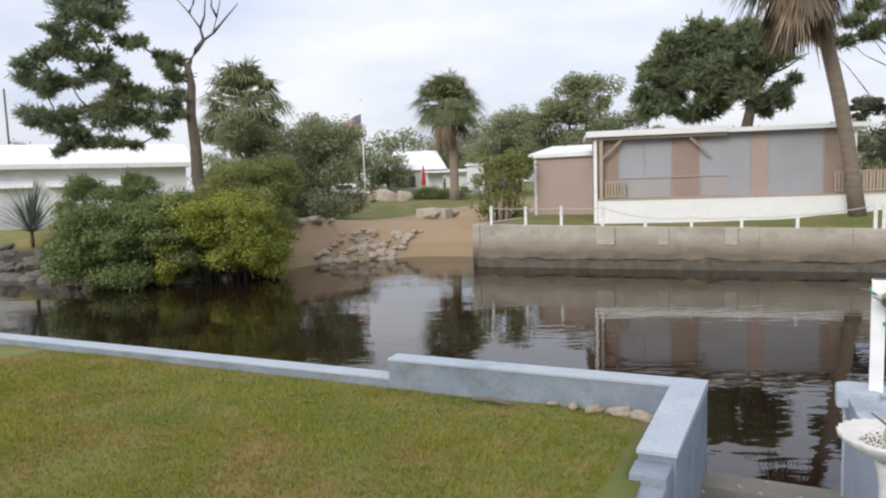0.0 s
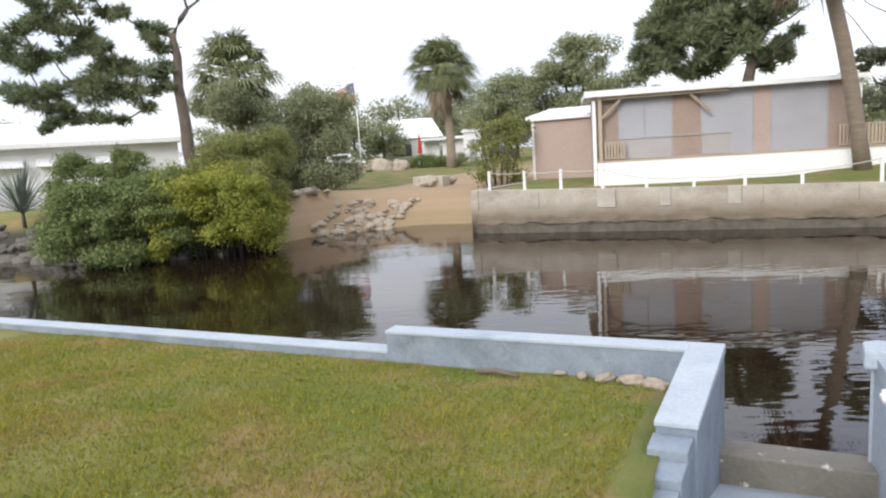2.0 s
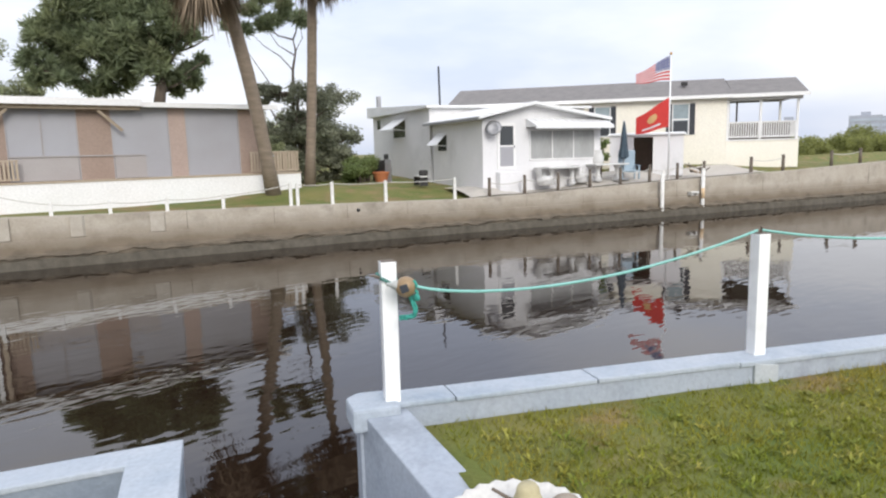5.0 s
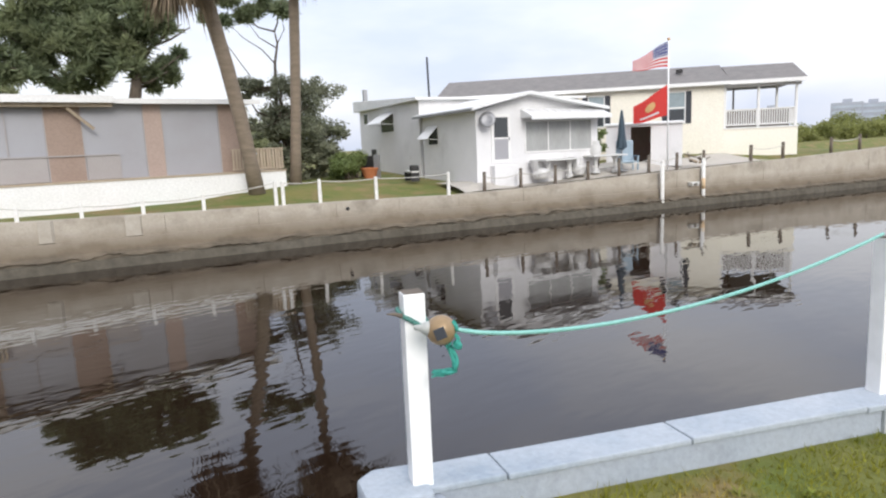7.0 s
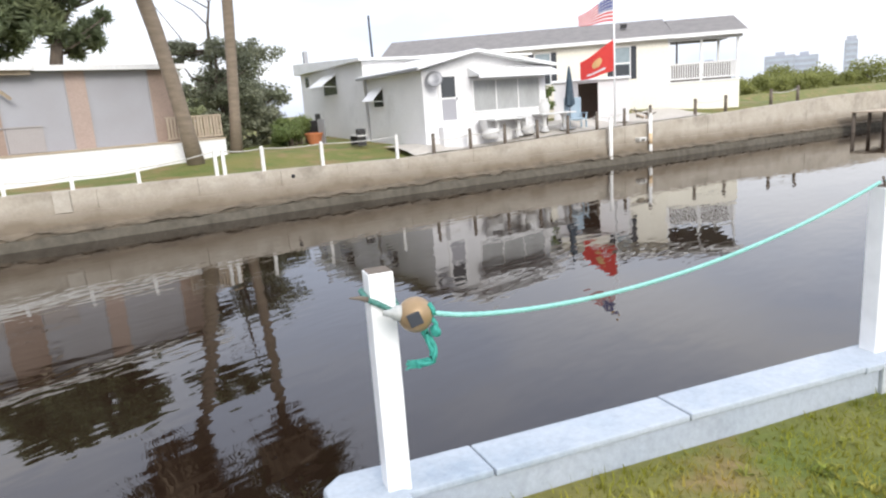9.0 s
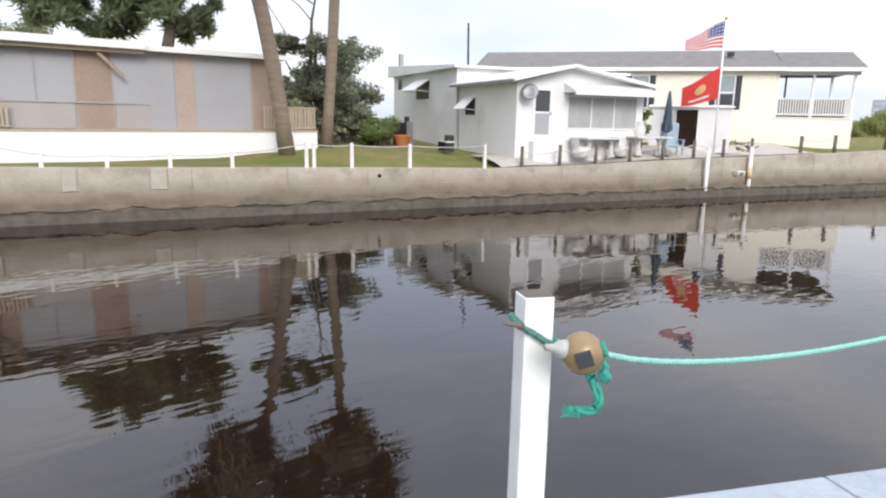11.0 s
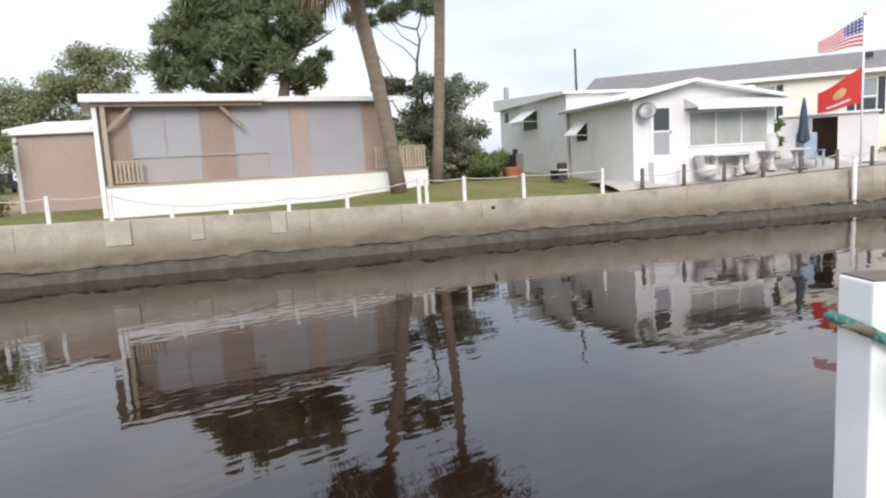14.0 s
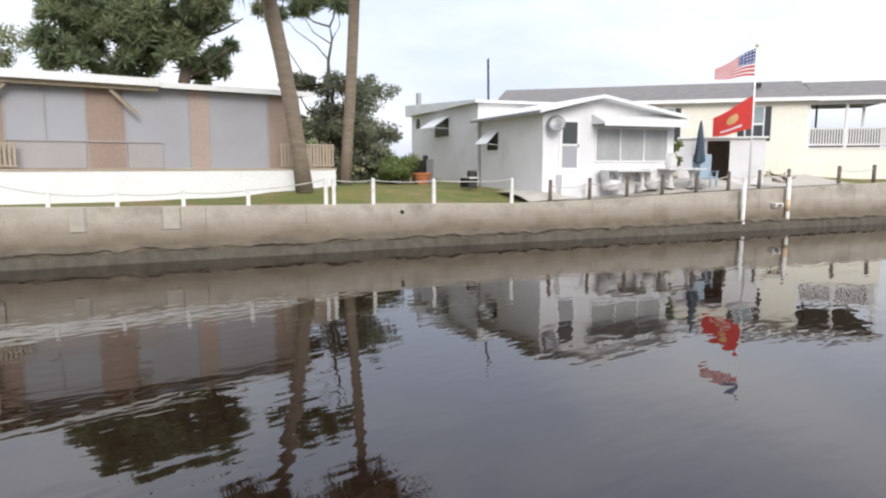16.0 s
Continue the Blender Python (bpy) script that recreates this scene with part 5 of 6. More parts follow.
def tree(name, x, y, z, trunk, clumps, mat, bark, label, leaf=0.22, density=260, seed=1, trunk_r=0.22, limb_r=0.07, category="tree"):
    """trunk: points relative to the foot; clumps: (x, y, z, rx, ry, rz) relative to the foot."""
    ob = thing(name, at(x, y, z), label, category)
    rng = random.Random(seed)
    n = len(trunk)
    v, f = tube_data(trunk, [trunk_r * (1 - 0.72 * i / (n - 1)) for i in range(n)], 9)
    raw("trunk", v, f, bark, ob, "", True)
    lv, lf, bv, bf = [], [], [], []
    tp = [Vector(p) for p in trunk]
    for c in clumps:
        c0 = Vector(c[:3])
        near = min(tp[1:], key=lambda p: (p - c0).length + (2.0 if p.z > c0.z + 0.3 else 0))
        mid = near.lerp(c0, 0.55) + Vector((rng.uniform(-0.2, 0.2), rng.uniform(-0.2, 0.2), -0.1 * (c0 - near).length))
        v, f = tube_data([near, mid, c0], [limb_r, limb_r * 0.65, limb_r * 0.3], 5)
        raw("limb", v, f, bark, ob, "", True)
        # break each clump into uneven sub-clumps
        k = 5
        for i in range(k):
            d = Vector((rng.gauss(0, 1), rng.gauss(0, 1), rng.gauss(0, 0.8))).normalized()
            q = c0 + Vector((d.x * c[3], d.y * c[4], d.z * c[5])) * 0.58
            sc = rng.uniform(0.42, 0.68)
            leaf_quads(rng, q, (c[3] * sc, c[4] * sc, c[5] * sc), int(density / k), leaf, lv, lf, 0.2)
    raw("crown", lv, lf, mat, ob)
    return ob


def random_clumps(rng, n, cx_, cy_, cz_, rx, ry, rz, size):
    out = []
    for _ in range(n):
        d = Vector((rng.gauss(0, 1), rng.gauss(0, 1), rng.gauss(0, 1))).normalized() * rng.random() ** 0.45
        s = size * rng.uniform(0.7, 1.3)
        out.append((cx_ + d.x * rx, cy_ + d.y * ry, cz_ + d.z * rz, s, s, s * rng.uniform(0.55, 0.8)))
    return out


def needle_tree(name, x, y, z, across, trunk, twigs, clumps, label, seed, trunk_r, limb_r, needle, density, flat=0.62, depth=0.5, swell=0.88):
    """An evergreen whose plan is given in (across, height) pairs: each clump is a bunch of tufts of thin needles."""
    ob = thing(name, at(x, y, z), label, "tree")
    rng = random.Random(seed)
    ax, ay = across

    def place(s, h, d=0.0):
        return Vector((ax * s - ay * d, ay * s + ax * d, h))

    tp = [place(*p) for p in trunk]
    n = len(tp)
    v, f = tube_data(tp, [trunk_r * (1 - 0.75 * i / (n - 1)) for i in range(n)], 10)
    raw("trunk", v, f, M["pinebark"], ob, "", True)
    for line in twigs:
        pts = [place(*p) for p in line]
        v, f = tube_data(pts, [limb_r * 0.7 * (1 - 0.7 * i / (len(pts) - 1)) for i in range(len(pts))], 6)
        raw("bare_twig", v, f, M["pinebark"], ob, "", True)
    lv, lf = [], []
    joints = list(tp[1:])
    for s, h, r in sorted(clumps, key=lambda c: min((place(c[0], c[1]) - p).length for p in tp)):
        c0 = place(s, h, rng.uniform(-depth, depth))
        root = min(joints, key=lambda p: (p - c0).length + (0.8 if p.z > c0.z + 0.2 else 0))
        thick = limb_r * (1.0 if root in tp else 0.55)
        mid = root.lerp(c0, 0.5) + Vector((rng.uniform(-0.2, 0.2), rng.uniform(-0.2, 0.2), -0.1 * (c0 - root).length))
        v, f = tube_data([root, mid, c0], [thick, thick * 0.75, thick * 0.4], 6)
        raw("limb", v, f, M["pinebark"], ob, "", True)
        joints.append(c0)
        for _ in range(11):
            d = Vector((rng.gauss(0, 1), rng.gauss(0, 1), rng.gauss(0, 1))).normalized() * rng.random() ** 0.4
            q = c0 + Vector((d.x * r, d.y * r, d.z * r * flat)) * swell
            tr = r * rng.uniform(0.26, 0.46)
            lean = Vector((d.x, d.y, 0.55))
            for _k in range(int(density * r * r / 11) + 30):
                o = Vector((rng.gauss(0, 1), rng.gauss(0, 1), rng.gauss(0, 0.75))) * 0.42 * tr
                a = (o * (1.0 / tr) + lean * 0.5 + Vector((rng.gauss(0, 0.5), rng.gauss(0, 0.5), rng.gauss(0, 0.5)))).normalized()
                b = a.cross(Vector((rng.gauss(0, 1), rng.gauss(0, 1), rng.gauss(0, 1)))).normalized()
                l = needle * rng.uniform(0.6, 1.3)
                w = l * rng.uniform(0.09, 0.17)
                p = q + o
                k = len(lv)
                lv += [tuple(p - b * w), tuple(p + b * w), tuple(p + a * l + b * w * 0.3), tuple(p + a * l - b * w * 0.3)]
                lf.append((k, k + 1, k + 2, k + 3))
    raw("crown", lv, lf, M["pine"], ob)
    return ob


west_upper = [(-4.1, 8.7, 1.0), (-3.3, 8.6, 0.86), (-5.1, 8.0, 0.57), (-4.9, 7.4, 0.76), (-5.6, 7.1, 0.53), (-4.3, 7.2, 0.76), (-3.6, 7.1, 0.53), (-2.7, 7.8, 0.4),
              (-2.1, 7.6, 0.4), (-1.4, 7.2, 0.33), (-4.4, 9.3, 0.9), (-3.2, 9.5, 0.86), (-3.9, 7.9, 0.62)]
west_middle = [(-6.2, 6.8, 0.57), (-6.1, 6.2, 0.62), (-5.4, 6.1, 0.62), (-5.7, 5.7, 0.57), (-4.8, 6.1, 0.48), (-4.0, 6.4, 0.62), (-3.5, 6.6, 0.53), (-3.0, 6.3, 0.62),
               (-2.9, 5.7, 0.72), (-3.4, 5.1, 0.72), (-2.4, 5.7, 0.72), (-1.7, 5.5, 0.72), (-0.8, 7.1, 0.48), (-1.2, 6.7, 0.53), (-0.7, 6.4, 0.43), (-0.8, 5.5, 0.57)]
west_lower = [(-6.0, 4.7, 0.62), (-5.4, 4.6, 0.62), (-4.7, 4.8, 0.57), (-4.1, 5.0, 0.62), (-5.2, 4.1, 0.53), (-4.5, 4.0, 0.48), (-5.9, 4.4, 0.43), (-3.5, 4.5, 0.67), (-2.6, 4.6, 0.72),
              (-1.8, 4.6, 0.72), (-0.9, 4.8, 0.57), (-3.7, 3.7, 0.38), (-3.1, 3.6, 0.33), (-2.5, 3.5, 0.24), (-4.4, 3.6, 0.38), (-5.0, 3.5, 0.33), (-5.4, 3.3, 0.19), (-1.6, 4.0, 0.38)]
needle_tree("windswept_evergreen", -11.8, 27.6, 0.8, (0.9236, 0.3834),
            [(0.1, -0.2), (-0.05, 1.2), (-0.2, 2.2), (-0.2, 3.4), (-0.3, 4.8), (-0.2, 6.0), (-0.3, 6.8), (0.1, 7.5), (0.4, 7.9)],
            [[(0.4, 7.9), (0.3, 8.4), (-0.1, 9.0), (-0.6, 9.6)], [(0.4, 7.9), (0.8, 8.2), (1.0, 8.9), (1.2, 9.7)], [(0.8, 8.2), (1.3, 8.8), (1.9, 9.5)],
             [(0.3, 8.4), (0.5, 8.9), (0.6, 9.8)], [(1.0, 8.9), (0.8, 9.3), (0.85, 9.8)], [(-0.1, 9.0), (0.1, 9.4), (0.15, 9.9)]],
            west_upper + west_middle + west_lower, "dark windswept evergreen with open spreading limbs", 5, 0.32, 0.085, 0.20, 1500)

# big evergreen behind the porch house
east_upper = [(-2.20, 8.52, 0.97), (-0.97, 8.87, 1.01), (0.26, 8.78, 1.06), (1.41, 8.61, 1.01), (2.46, 8.34, 0.97), (3.26, 8.52, 0.67), (-2.64, 7.82, 0.88), (-1.67, 7.38, 1.06), (-0.26, 7.38, 1.19),
              (1.14, 7.20, 1.14), (2.29, 7.29, 0.97), (2.99, 7.73, 0.67), (-0.53, 8.17, 1.06), (0.79, 8.08, 1.06)]
east_lower = [(-3.34, 7.29, 0.62), (-2.38, 6.76, 0.84), (-1.06, 6.41, 0.97), (0.35, 6.23, 0.97), (-3.52, 6.06, 0.67), (-2.73, 5.44, 0.73), (-2.02, 5.88, 0.55), (1.41, 6.14, 0.73), (-0.35, 5.35, 0.73),
              (-1.32, 5.09, 0.49), (1.85, 5.62, 0.43), (2.73, 5.70, 0.46), (3.26, 5.97, 0.40), (3.87, 6.50, 0.31), (3.52, 5.44, 0.33), (2.46, 5.00, 0.31), (-3.43, 5.35, 0.44)]
needle_tree("big_evergreen", 12.85, 36.25, 0.6, (0.9424, -0.3346), [(1.23, 0.25), (1.32, 2.18), (1.50, 3.77), (1.76, 5.09), (2.02, 5.88), (1.85, 6.85), (1.06, 7.99)],
            [[(2.02, 5.88), (2.55, 6.76), (3.43, 7.11), (4.40, 7.73)], [(2.55, 6.76), (3.43, 7.46), (4.14, 7.64)], [(2.02, 5.88), (2.90, 5.70), (3.87, 6.41)], [(1.76, 5.09), (2.29, 5.09), (3.17, 5.62)]],
            east_upper + east_lower, "large dark evergreen rising behind the porch house", 9, 0.4, 0.13, 0.34, 1700, 0.9, 1.3, 0.98)

# leafy tree beside the white house
rng = random.Random(12)
cl = random_clumps(rng, 40, 0.75, -0.3, 3.3, 2.7, 2.2, 2.2, 0.85) + random_clumps(rng, 20, 0.9, -0.5, 1.2, 2.6, 1.6, 1.0, 0.8) + random_clumps(rng, 6, -1.5, 0.4, 4.9, 0.8, 0.8, 0.5, 0.5)
tree("leafy_tree", 20.6, 32.9, 0.5, [(0, 0, -0.2), (0.1, 0, 1.6), (-0.2, 0, 3.2), (0.1, 0, 5.0)], cl, M["leafgrey"], M["pinebark"],
     "grey-green leafy tree between the two houses", leaf=0.16, density=560, seed=13, trunk_r=0.18, limb_r=0.07)
# thin bare-limbed tree with leaf tufts above it
needle_tree("thin_tree", 19.7, 34.2, 0.5, (0.8588, -0.5123), [(1.0, -0.2), (1.1, 2.0), (1.2, 3.9), (1.3, 6.2), (1.5, 7.2), (1.4, 7.8)],
            [[(1.3, 6.2), (0.7, 6.9), (-0.2, 7.5), (-0.8, 8.2)], [(1.5, 7.2), (1.9, 7.9), (1.8, 8.6)], [(1.4, 7.0), (0.6, 7.5), (0.1, 8.3)], [(0.2, 4.6), (0.0, 5.6), (-0.9, 7.0), (-1.7, 8.0)]],
            [(-0.7, 9.2, 0.62), (0.6, 9.0, 0.68), (1.7, 8.9, 0.72), (-1.2, 8.3, 0.5), (0.0, 8.5, 0.55), (2.2, 8.8, 0.42), (1.0, 9.6, 0.55), (-0.2, 9.8, 0.55), (-1.9, 8.5, 0.4)],
            "thin tree with bare arching limbs and few tufts", 14, 0.13, 0.05, 0.28, 1500, 0.6, 0.4)


# ---- palms ----
def fan_frond(rng, origin, yaw, pitch, length, blades, spread, droop, verts, faces, width=0.05):
    """A fan leaf: a stalk with narrow blades spreading from its end."""
    d = Vector((math.cos(yaw) * math.cos(pitch), math.sin(yaw) * math.cos(pitch), math.sin(pitch)))
    side = Vector((-math.sin(yaw), math.cos(yaw), 0))
    up = side.cross(d) * -1
    hub = origin + d * length * 0.55 + Vector((0, 0, -droop * 0.2 * length))
    v, f = tube_data([origin, origin + d * length * 0.3 + Vector((0, 0, 0.02)), hub], [0.022, 0.017, 0.012], 3, False)
    k = len(verts)
    verts += v
    faces += [tuple(j + k for j in q) for q in f]
    for i in range(blades):
        a = spread * ((i + 0.5) / blades - 0.5) * 2
        bd = (d * math.cos(a) + side * math.sin(a)).normalized()
        l = length * 0.6 * (0.75 + 0.25 * math.cos(a)) * rng.uniform(0.85, 1.1)
        mid = hub + bd * l * 0.5 + up * 0.02
        tip = hub + bd * l + Vector((0, 0, -droop * l * rng.uniform(0.5, 1.2)))
        w = side * math.cos(a) - d * math.sin(a)
        k = len(verts)
        wv = w.normalized() * width
        verts += [tuple(hub), tuple(mid - wv), tuple(mid + wv), tuple(tip)]
        faces += [(k, k + 1, k + 2), (k + 1, k + 3, k + 2)]


def fan_palm(x, y, z, trunk, label, fronds=34, size=1.7, dead=14, seed=1, r=0.19, mat="palm"):
    ob = thing("fan_palm", at(x, y, z), label, "palm tree")
    rng = random.Random(seed)
    n = len(trunk)
    v, f = tube_data(trunk, [r * (1.25 if i == 0 else 1.0 - 0.18 * i / n) for i in range(n)], 12)
    raw("trunk", v, f, M["bark"], ob, "", True)
    top = Vector(trunk[-1])
    for i in range(fronds):
        v, f = [], []
        fan_frond(rng, top + Vector((0, 0, rng.uniform(-0.1, 0.25))), rng.uniform(0, 6.283), rng.uniform(-0.55, 1.35), size * rng.uniform(0.8, 1.15), 15, 1.25, rng.uniform(0.35, 0.7), v, f)
        raw("frond", v, f, M[mat], ob)
    if dead:
        for i in range(dead):
            v, f = [], []
            fan_frond(rng, top + Vector((0, 0, rng.uniform(-0.45, -0.05))), rng.uniform(0, 6.283), rng.uniform(-1.35, -0.75), size * rng.uniform(0.6, 0.95), 14, 0.6, 0.6, v, f, 0.06)
            raw("dead_frond", v, f, M["deadpalm"], ob)
    return ob


def trunk_line(top, n=7, bow=0.0, bowdir=(1, 0)):
    out = []
    for i in range(n):
        t = i / (n - 1)
        b = bow * math.sin(math.pi * t)
        out.append((top[0] * t + b * bowdir[0], top[1] * t + b * bowdir[1], -0.25 + (top[2] + 0.25) * t))
    return out


PALM_A = (14.75, 26.0, 0.5)
fan_palm(*PALM_A, trunk_line((-3.45, -2.15, 9.55), bow=0.24, bowdir=(0.88, -0.47)), "leaning fan palm with a skirt of dead brown fronds", 100, 2.5, 70, 21, 0.27)
fan_palm(17.25, 27.2, 0.65, trunk_line((-0.92, -2.47, 10.7), bow=0.1), "tall fan palm on the far lawn, leaning to the water", 100, 2.5, 50, 22, 0.22)
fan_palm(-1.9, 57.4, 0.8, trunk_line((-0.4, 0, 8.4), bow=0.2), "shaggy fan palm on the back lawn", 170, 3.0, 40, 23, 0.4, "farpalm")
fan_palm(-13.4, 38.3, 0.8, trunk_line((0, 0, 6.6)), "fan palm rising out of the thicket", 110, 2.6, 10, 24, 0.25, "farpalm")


def spiky_plant(x, y, z, label, n=40, l=1.5, seed=3):
    ob = thing("yucca", at(x, y, z), label, "plant")
    rng = random.Random(seed)
    v, f = [], []
    for i in range(n):
        yaw, pitch = rng.uniform(0, 6.283), rng.uniform(0.1, 1.45)
        d = Vector((math.cos(yaw) * math.cos(pitch), math.sin(yaw) * math.cos(pitch), math.sin(pitch)))
        s = Vector((-math.sin(yaw), math.cos(yaw), 0)) * 0.05
        ll = l * rng.uniform(0.75, 1.1)
        k = len(v)
        v += [tuple(s * 0.8), tuple(-s * 0.8), tuple(d * ll * 0.55 + s), tuple(d * ll * 0.55 - s), tuple(d * ll + Vector((0, 0, -0.1 * ll)))]
        f += [(k, k + 1, k + 3, k + 2), (k + 2, k + 3, k + 4)]
    raw("leaves", [(a, b, c + 0.5) for a, b, c in v], f, M["yucca"], ob)
    tube("stem", [(0, 0, -0.2), (0, 0, 0.55)], [0.09, 0.07], M["pinebark"], ob, 8)


spiky_plant(-20.3, 28.6, 0.25, "spiky grey-green yucca on the bank", 90, 2.6)


def shrub(name, x, y, z, clumps, mat, label, leaf=0.095, density=1400, seed=1, category="shrub"):
    ob = thing(name, at(x, y, z), label, category)
    rng = random.Random(seed)
    lv, lf, bv, bf = [], [], [], []
    for c in clumps:
        c0 = Vector(c[:3])
        v, f = tube_data([(c0.x * 0.6, c0.y * 0.6, -1.5 if z < 0.15 else -0.2), (c0.x * 0.7, c0.y * 0.7, c0.z * 0.5), c0], [0.05, 0.035, 0.015], 5)
        # Low bank shrubs get near-black stems: the shade beneath them is painted on.
        raw("stem", v, f, M["dark"] if z < 0.15 else M["pinebark"], ob, "", True)
        for i in range(4):
            d = Vector((rng.gauss(0, 1), rng.gauss(0, 1), rng.gauss(0, 0.9))).normalized()
            q = c0 + Vector((d.x * c[3], d.y * c[4], d.z * c[5])) * 0.5
            sc = rng.uniform(0.55, 0.95)
            leaf_quads(rng, q, (c[3] * sc, c[4] * sc, c[5] * sc), density // 4, leaf, lv, lf, 0.1)
    raw("foliage", lv, lf, mat, ob)
    return ob


def row_clumps(rng, n, x0, x1, y0, y1, z0, z1, s):
    return [(rng.uniform(x0, x1), rng.uniform(y0, y1), rng.uniform(z0, z1), s * rng.uniform(0.7, 1.3), s * rng.uniform(0.7, 1.3), s * rng.uniform(0.5, 0.9)) for _ in range(n)]


rng = random.Random(31)
shrub("bank_shrub", -12.7, 23.9, 0.0, row_clumps(rng, 62, -2.4, 1.9, -1.6, 1.2, -0.75, 1.9, 0.72), M["leaf"], "dense green shrub overhanging the water", seed=41)
shrub("bank_shrub", -9.7, 24.9, 0.0, row_clumps(rng, 56, -2.2, 1.9, -1.8, 0.9, -0.7, 2.1, 0.75), M["leafyellow"], "yellow-green shrub overhanging the water", seed=42)
shrub("bank_shrub", -8.9, 27.0, 0.1, row_clumps(rng, 54, -2.0, 0.7, -2.0, 1.0, -0.6, 3.1, 0.8), M["leafolive"], "tall olive-green shrub on the bank", seed=43)
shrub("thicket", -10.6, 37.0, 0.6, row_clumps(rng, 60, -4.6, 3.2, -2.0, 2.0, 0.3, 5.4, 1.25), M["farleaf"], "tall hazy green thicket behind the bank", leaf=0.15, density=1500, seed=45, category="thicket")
shrub("bank_shrub", -16.4, 27.6, 0.4, row_clumps(rng, 34, -2.4, 2.6, -0.8, 0.8, -0.5, 2.6, 0.62), M["leaf"], "thin shrub before the white house", seed=46)
shrub("corner_shrub", 1.2, 34.5, 0.3, row_clumps(rng, 16, -1.3, 1.3, -1.0, 1.0, 0.4, 3.2, 0.75), M["leafolive"], "twiggy shrub by the end of the seawall", leaf=0.16, density=240, seed=47)
shrub("hedge", -4.5, 60.0, 0.8, row_clumps(rng, 26, -6.5, 5.0, -0.8, 0.8, 0.2, 1.0, 0.8), M["leaf"], "low clipped hedge across the back lawn", seed=48, category="hedge")
shrub("potted_shrub", 22.2, 29.3, 0.55, row_clumps(rng, 14, -1.2, 0.8, -0.6, 0.6, 0.2, 1.5, 0.5), M["leaf"], "dark green shrub by the wall", seed=49)
shrub("palm_shrub", 28.2, 19.2, 0.7, row_clumps(rng, 6, -0.25, 0.25, -0.25, 0.25, 0.8, 2.2, 0.35), M["leaf"], "slim potted shrub by the corner", leaf=0.16, density=160, seed=50)

# far tree lines
def far_trees(name, centre_list, label, mat, seed, leaf=0.34, density=3000):
    ob = thing(name, Matrix(), label, "trees", kind="stuff")
    rng = random.Random(seed)
    lv, lf, bv, bf = [], [], [], []
    for x, y, z, h, w in centre_list:
        v, f = tube_data([(x, y, z - 0.5), (x + rng.uniform(-0.5, 0.5), y, z + h * 0.8)], [0.25, 0.08], 5)
        bf += [tuple(j + len(bv) for j in q) for q in f]
        bv += v
        for i in range(14):
            k = rng.uniform(0.15, 0.9)
            reach = 0.75 * math.sqrt(max(0.1, 1 - ((k - 0.45) / 0.55) ** 2))
            q = (x + rng.uniform(-w, w) * reach, y + rng.uniform(-w, w) * 0.5, z + h * k)
            s = w * rng.uniform(0.28, 0.5)
            leaf_quads(rng, q, (s, s, s * 0.75), density // 14, leaf, lv, lf, 0.25)
    raw("trunks", bv, bf, M["pinebark"], ob)
    raw("crowns", lv, lf, mat, ob)


rng = random.Random(61)
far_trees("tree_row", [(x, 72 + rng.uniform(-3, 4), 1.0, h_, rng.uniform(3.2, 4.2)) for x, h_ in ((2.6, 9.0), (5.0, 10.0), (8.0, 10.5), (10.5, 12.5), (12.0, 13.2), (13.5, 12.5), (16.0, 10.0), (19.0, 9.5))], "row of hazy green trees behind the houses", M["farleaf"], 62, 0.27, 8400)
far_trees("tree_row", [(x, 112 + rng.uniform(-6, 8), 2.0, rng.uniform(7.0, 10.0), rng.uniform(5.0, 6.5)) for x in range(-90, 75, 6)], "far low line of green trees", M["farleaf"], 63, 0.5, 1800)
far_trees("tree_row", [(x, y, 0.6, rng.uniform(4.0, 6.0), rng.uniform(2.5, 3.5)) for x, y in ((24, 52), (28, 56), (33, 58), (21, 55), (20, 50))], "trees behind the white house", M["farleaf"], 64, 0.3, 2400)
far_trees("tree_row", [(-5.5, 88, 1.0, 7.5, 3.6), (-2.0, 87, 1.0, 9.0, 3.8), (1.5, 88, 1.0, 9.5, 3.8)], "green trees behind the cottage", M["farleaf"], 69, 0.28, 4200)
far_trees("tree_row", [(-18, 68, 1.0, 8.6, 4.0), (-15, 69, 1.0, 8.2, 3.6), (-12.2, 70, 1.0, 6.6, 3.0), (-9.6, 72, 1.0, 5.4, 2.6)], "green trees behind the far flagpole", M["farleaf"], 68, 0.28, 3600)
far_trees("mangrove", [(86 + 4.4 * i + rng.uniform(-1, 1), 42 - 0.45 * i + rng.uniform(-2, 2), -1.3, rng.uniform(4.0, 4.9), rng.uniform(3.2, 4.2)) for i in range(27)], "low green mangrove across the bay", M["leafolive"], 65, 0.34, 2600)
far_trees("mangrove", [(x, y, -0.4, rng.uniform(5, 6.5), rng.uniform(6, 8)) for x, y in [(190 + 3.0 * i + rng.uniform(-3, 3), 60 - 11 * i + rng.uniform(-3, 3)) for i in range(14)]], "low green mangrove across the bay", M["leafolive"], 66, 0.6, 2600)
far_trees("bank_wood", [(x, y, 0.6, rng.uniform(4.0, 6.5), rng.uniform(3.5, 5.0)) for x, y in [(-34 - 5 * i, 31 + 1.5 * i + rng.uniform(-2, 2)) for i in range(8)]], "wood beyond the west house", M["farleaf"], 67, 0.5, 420)

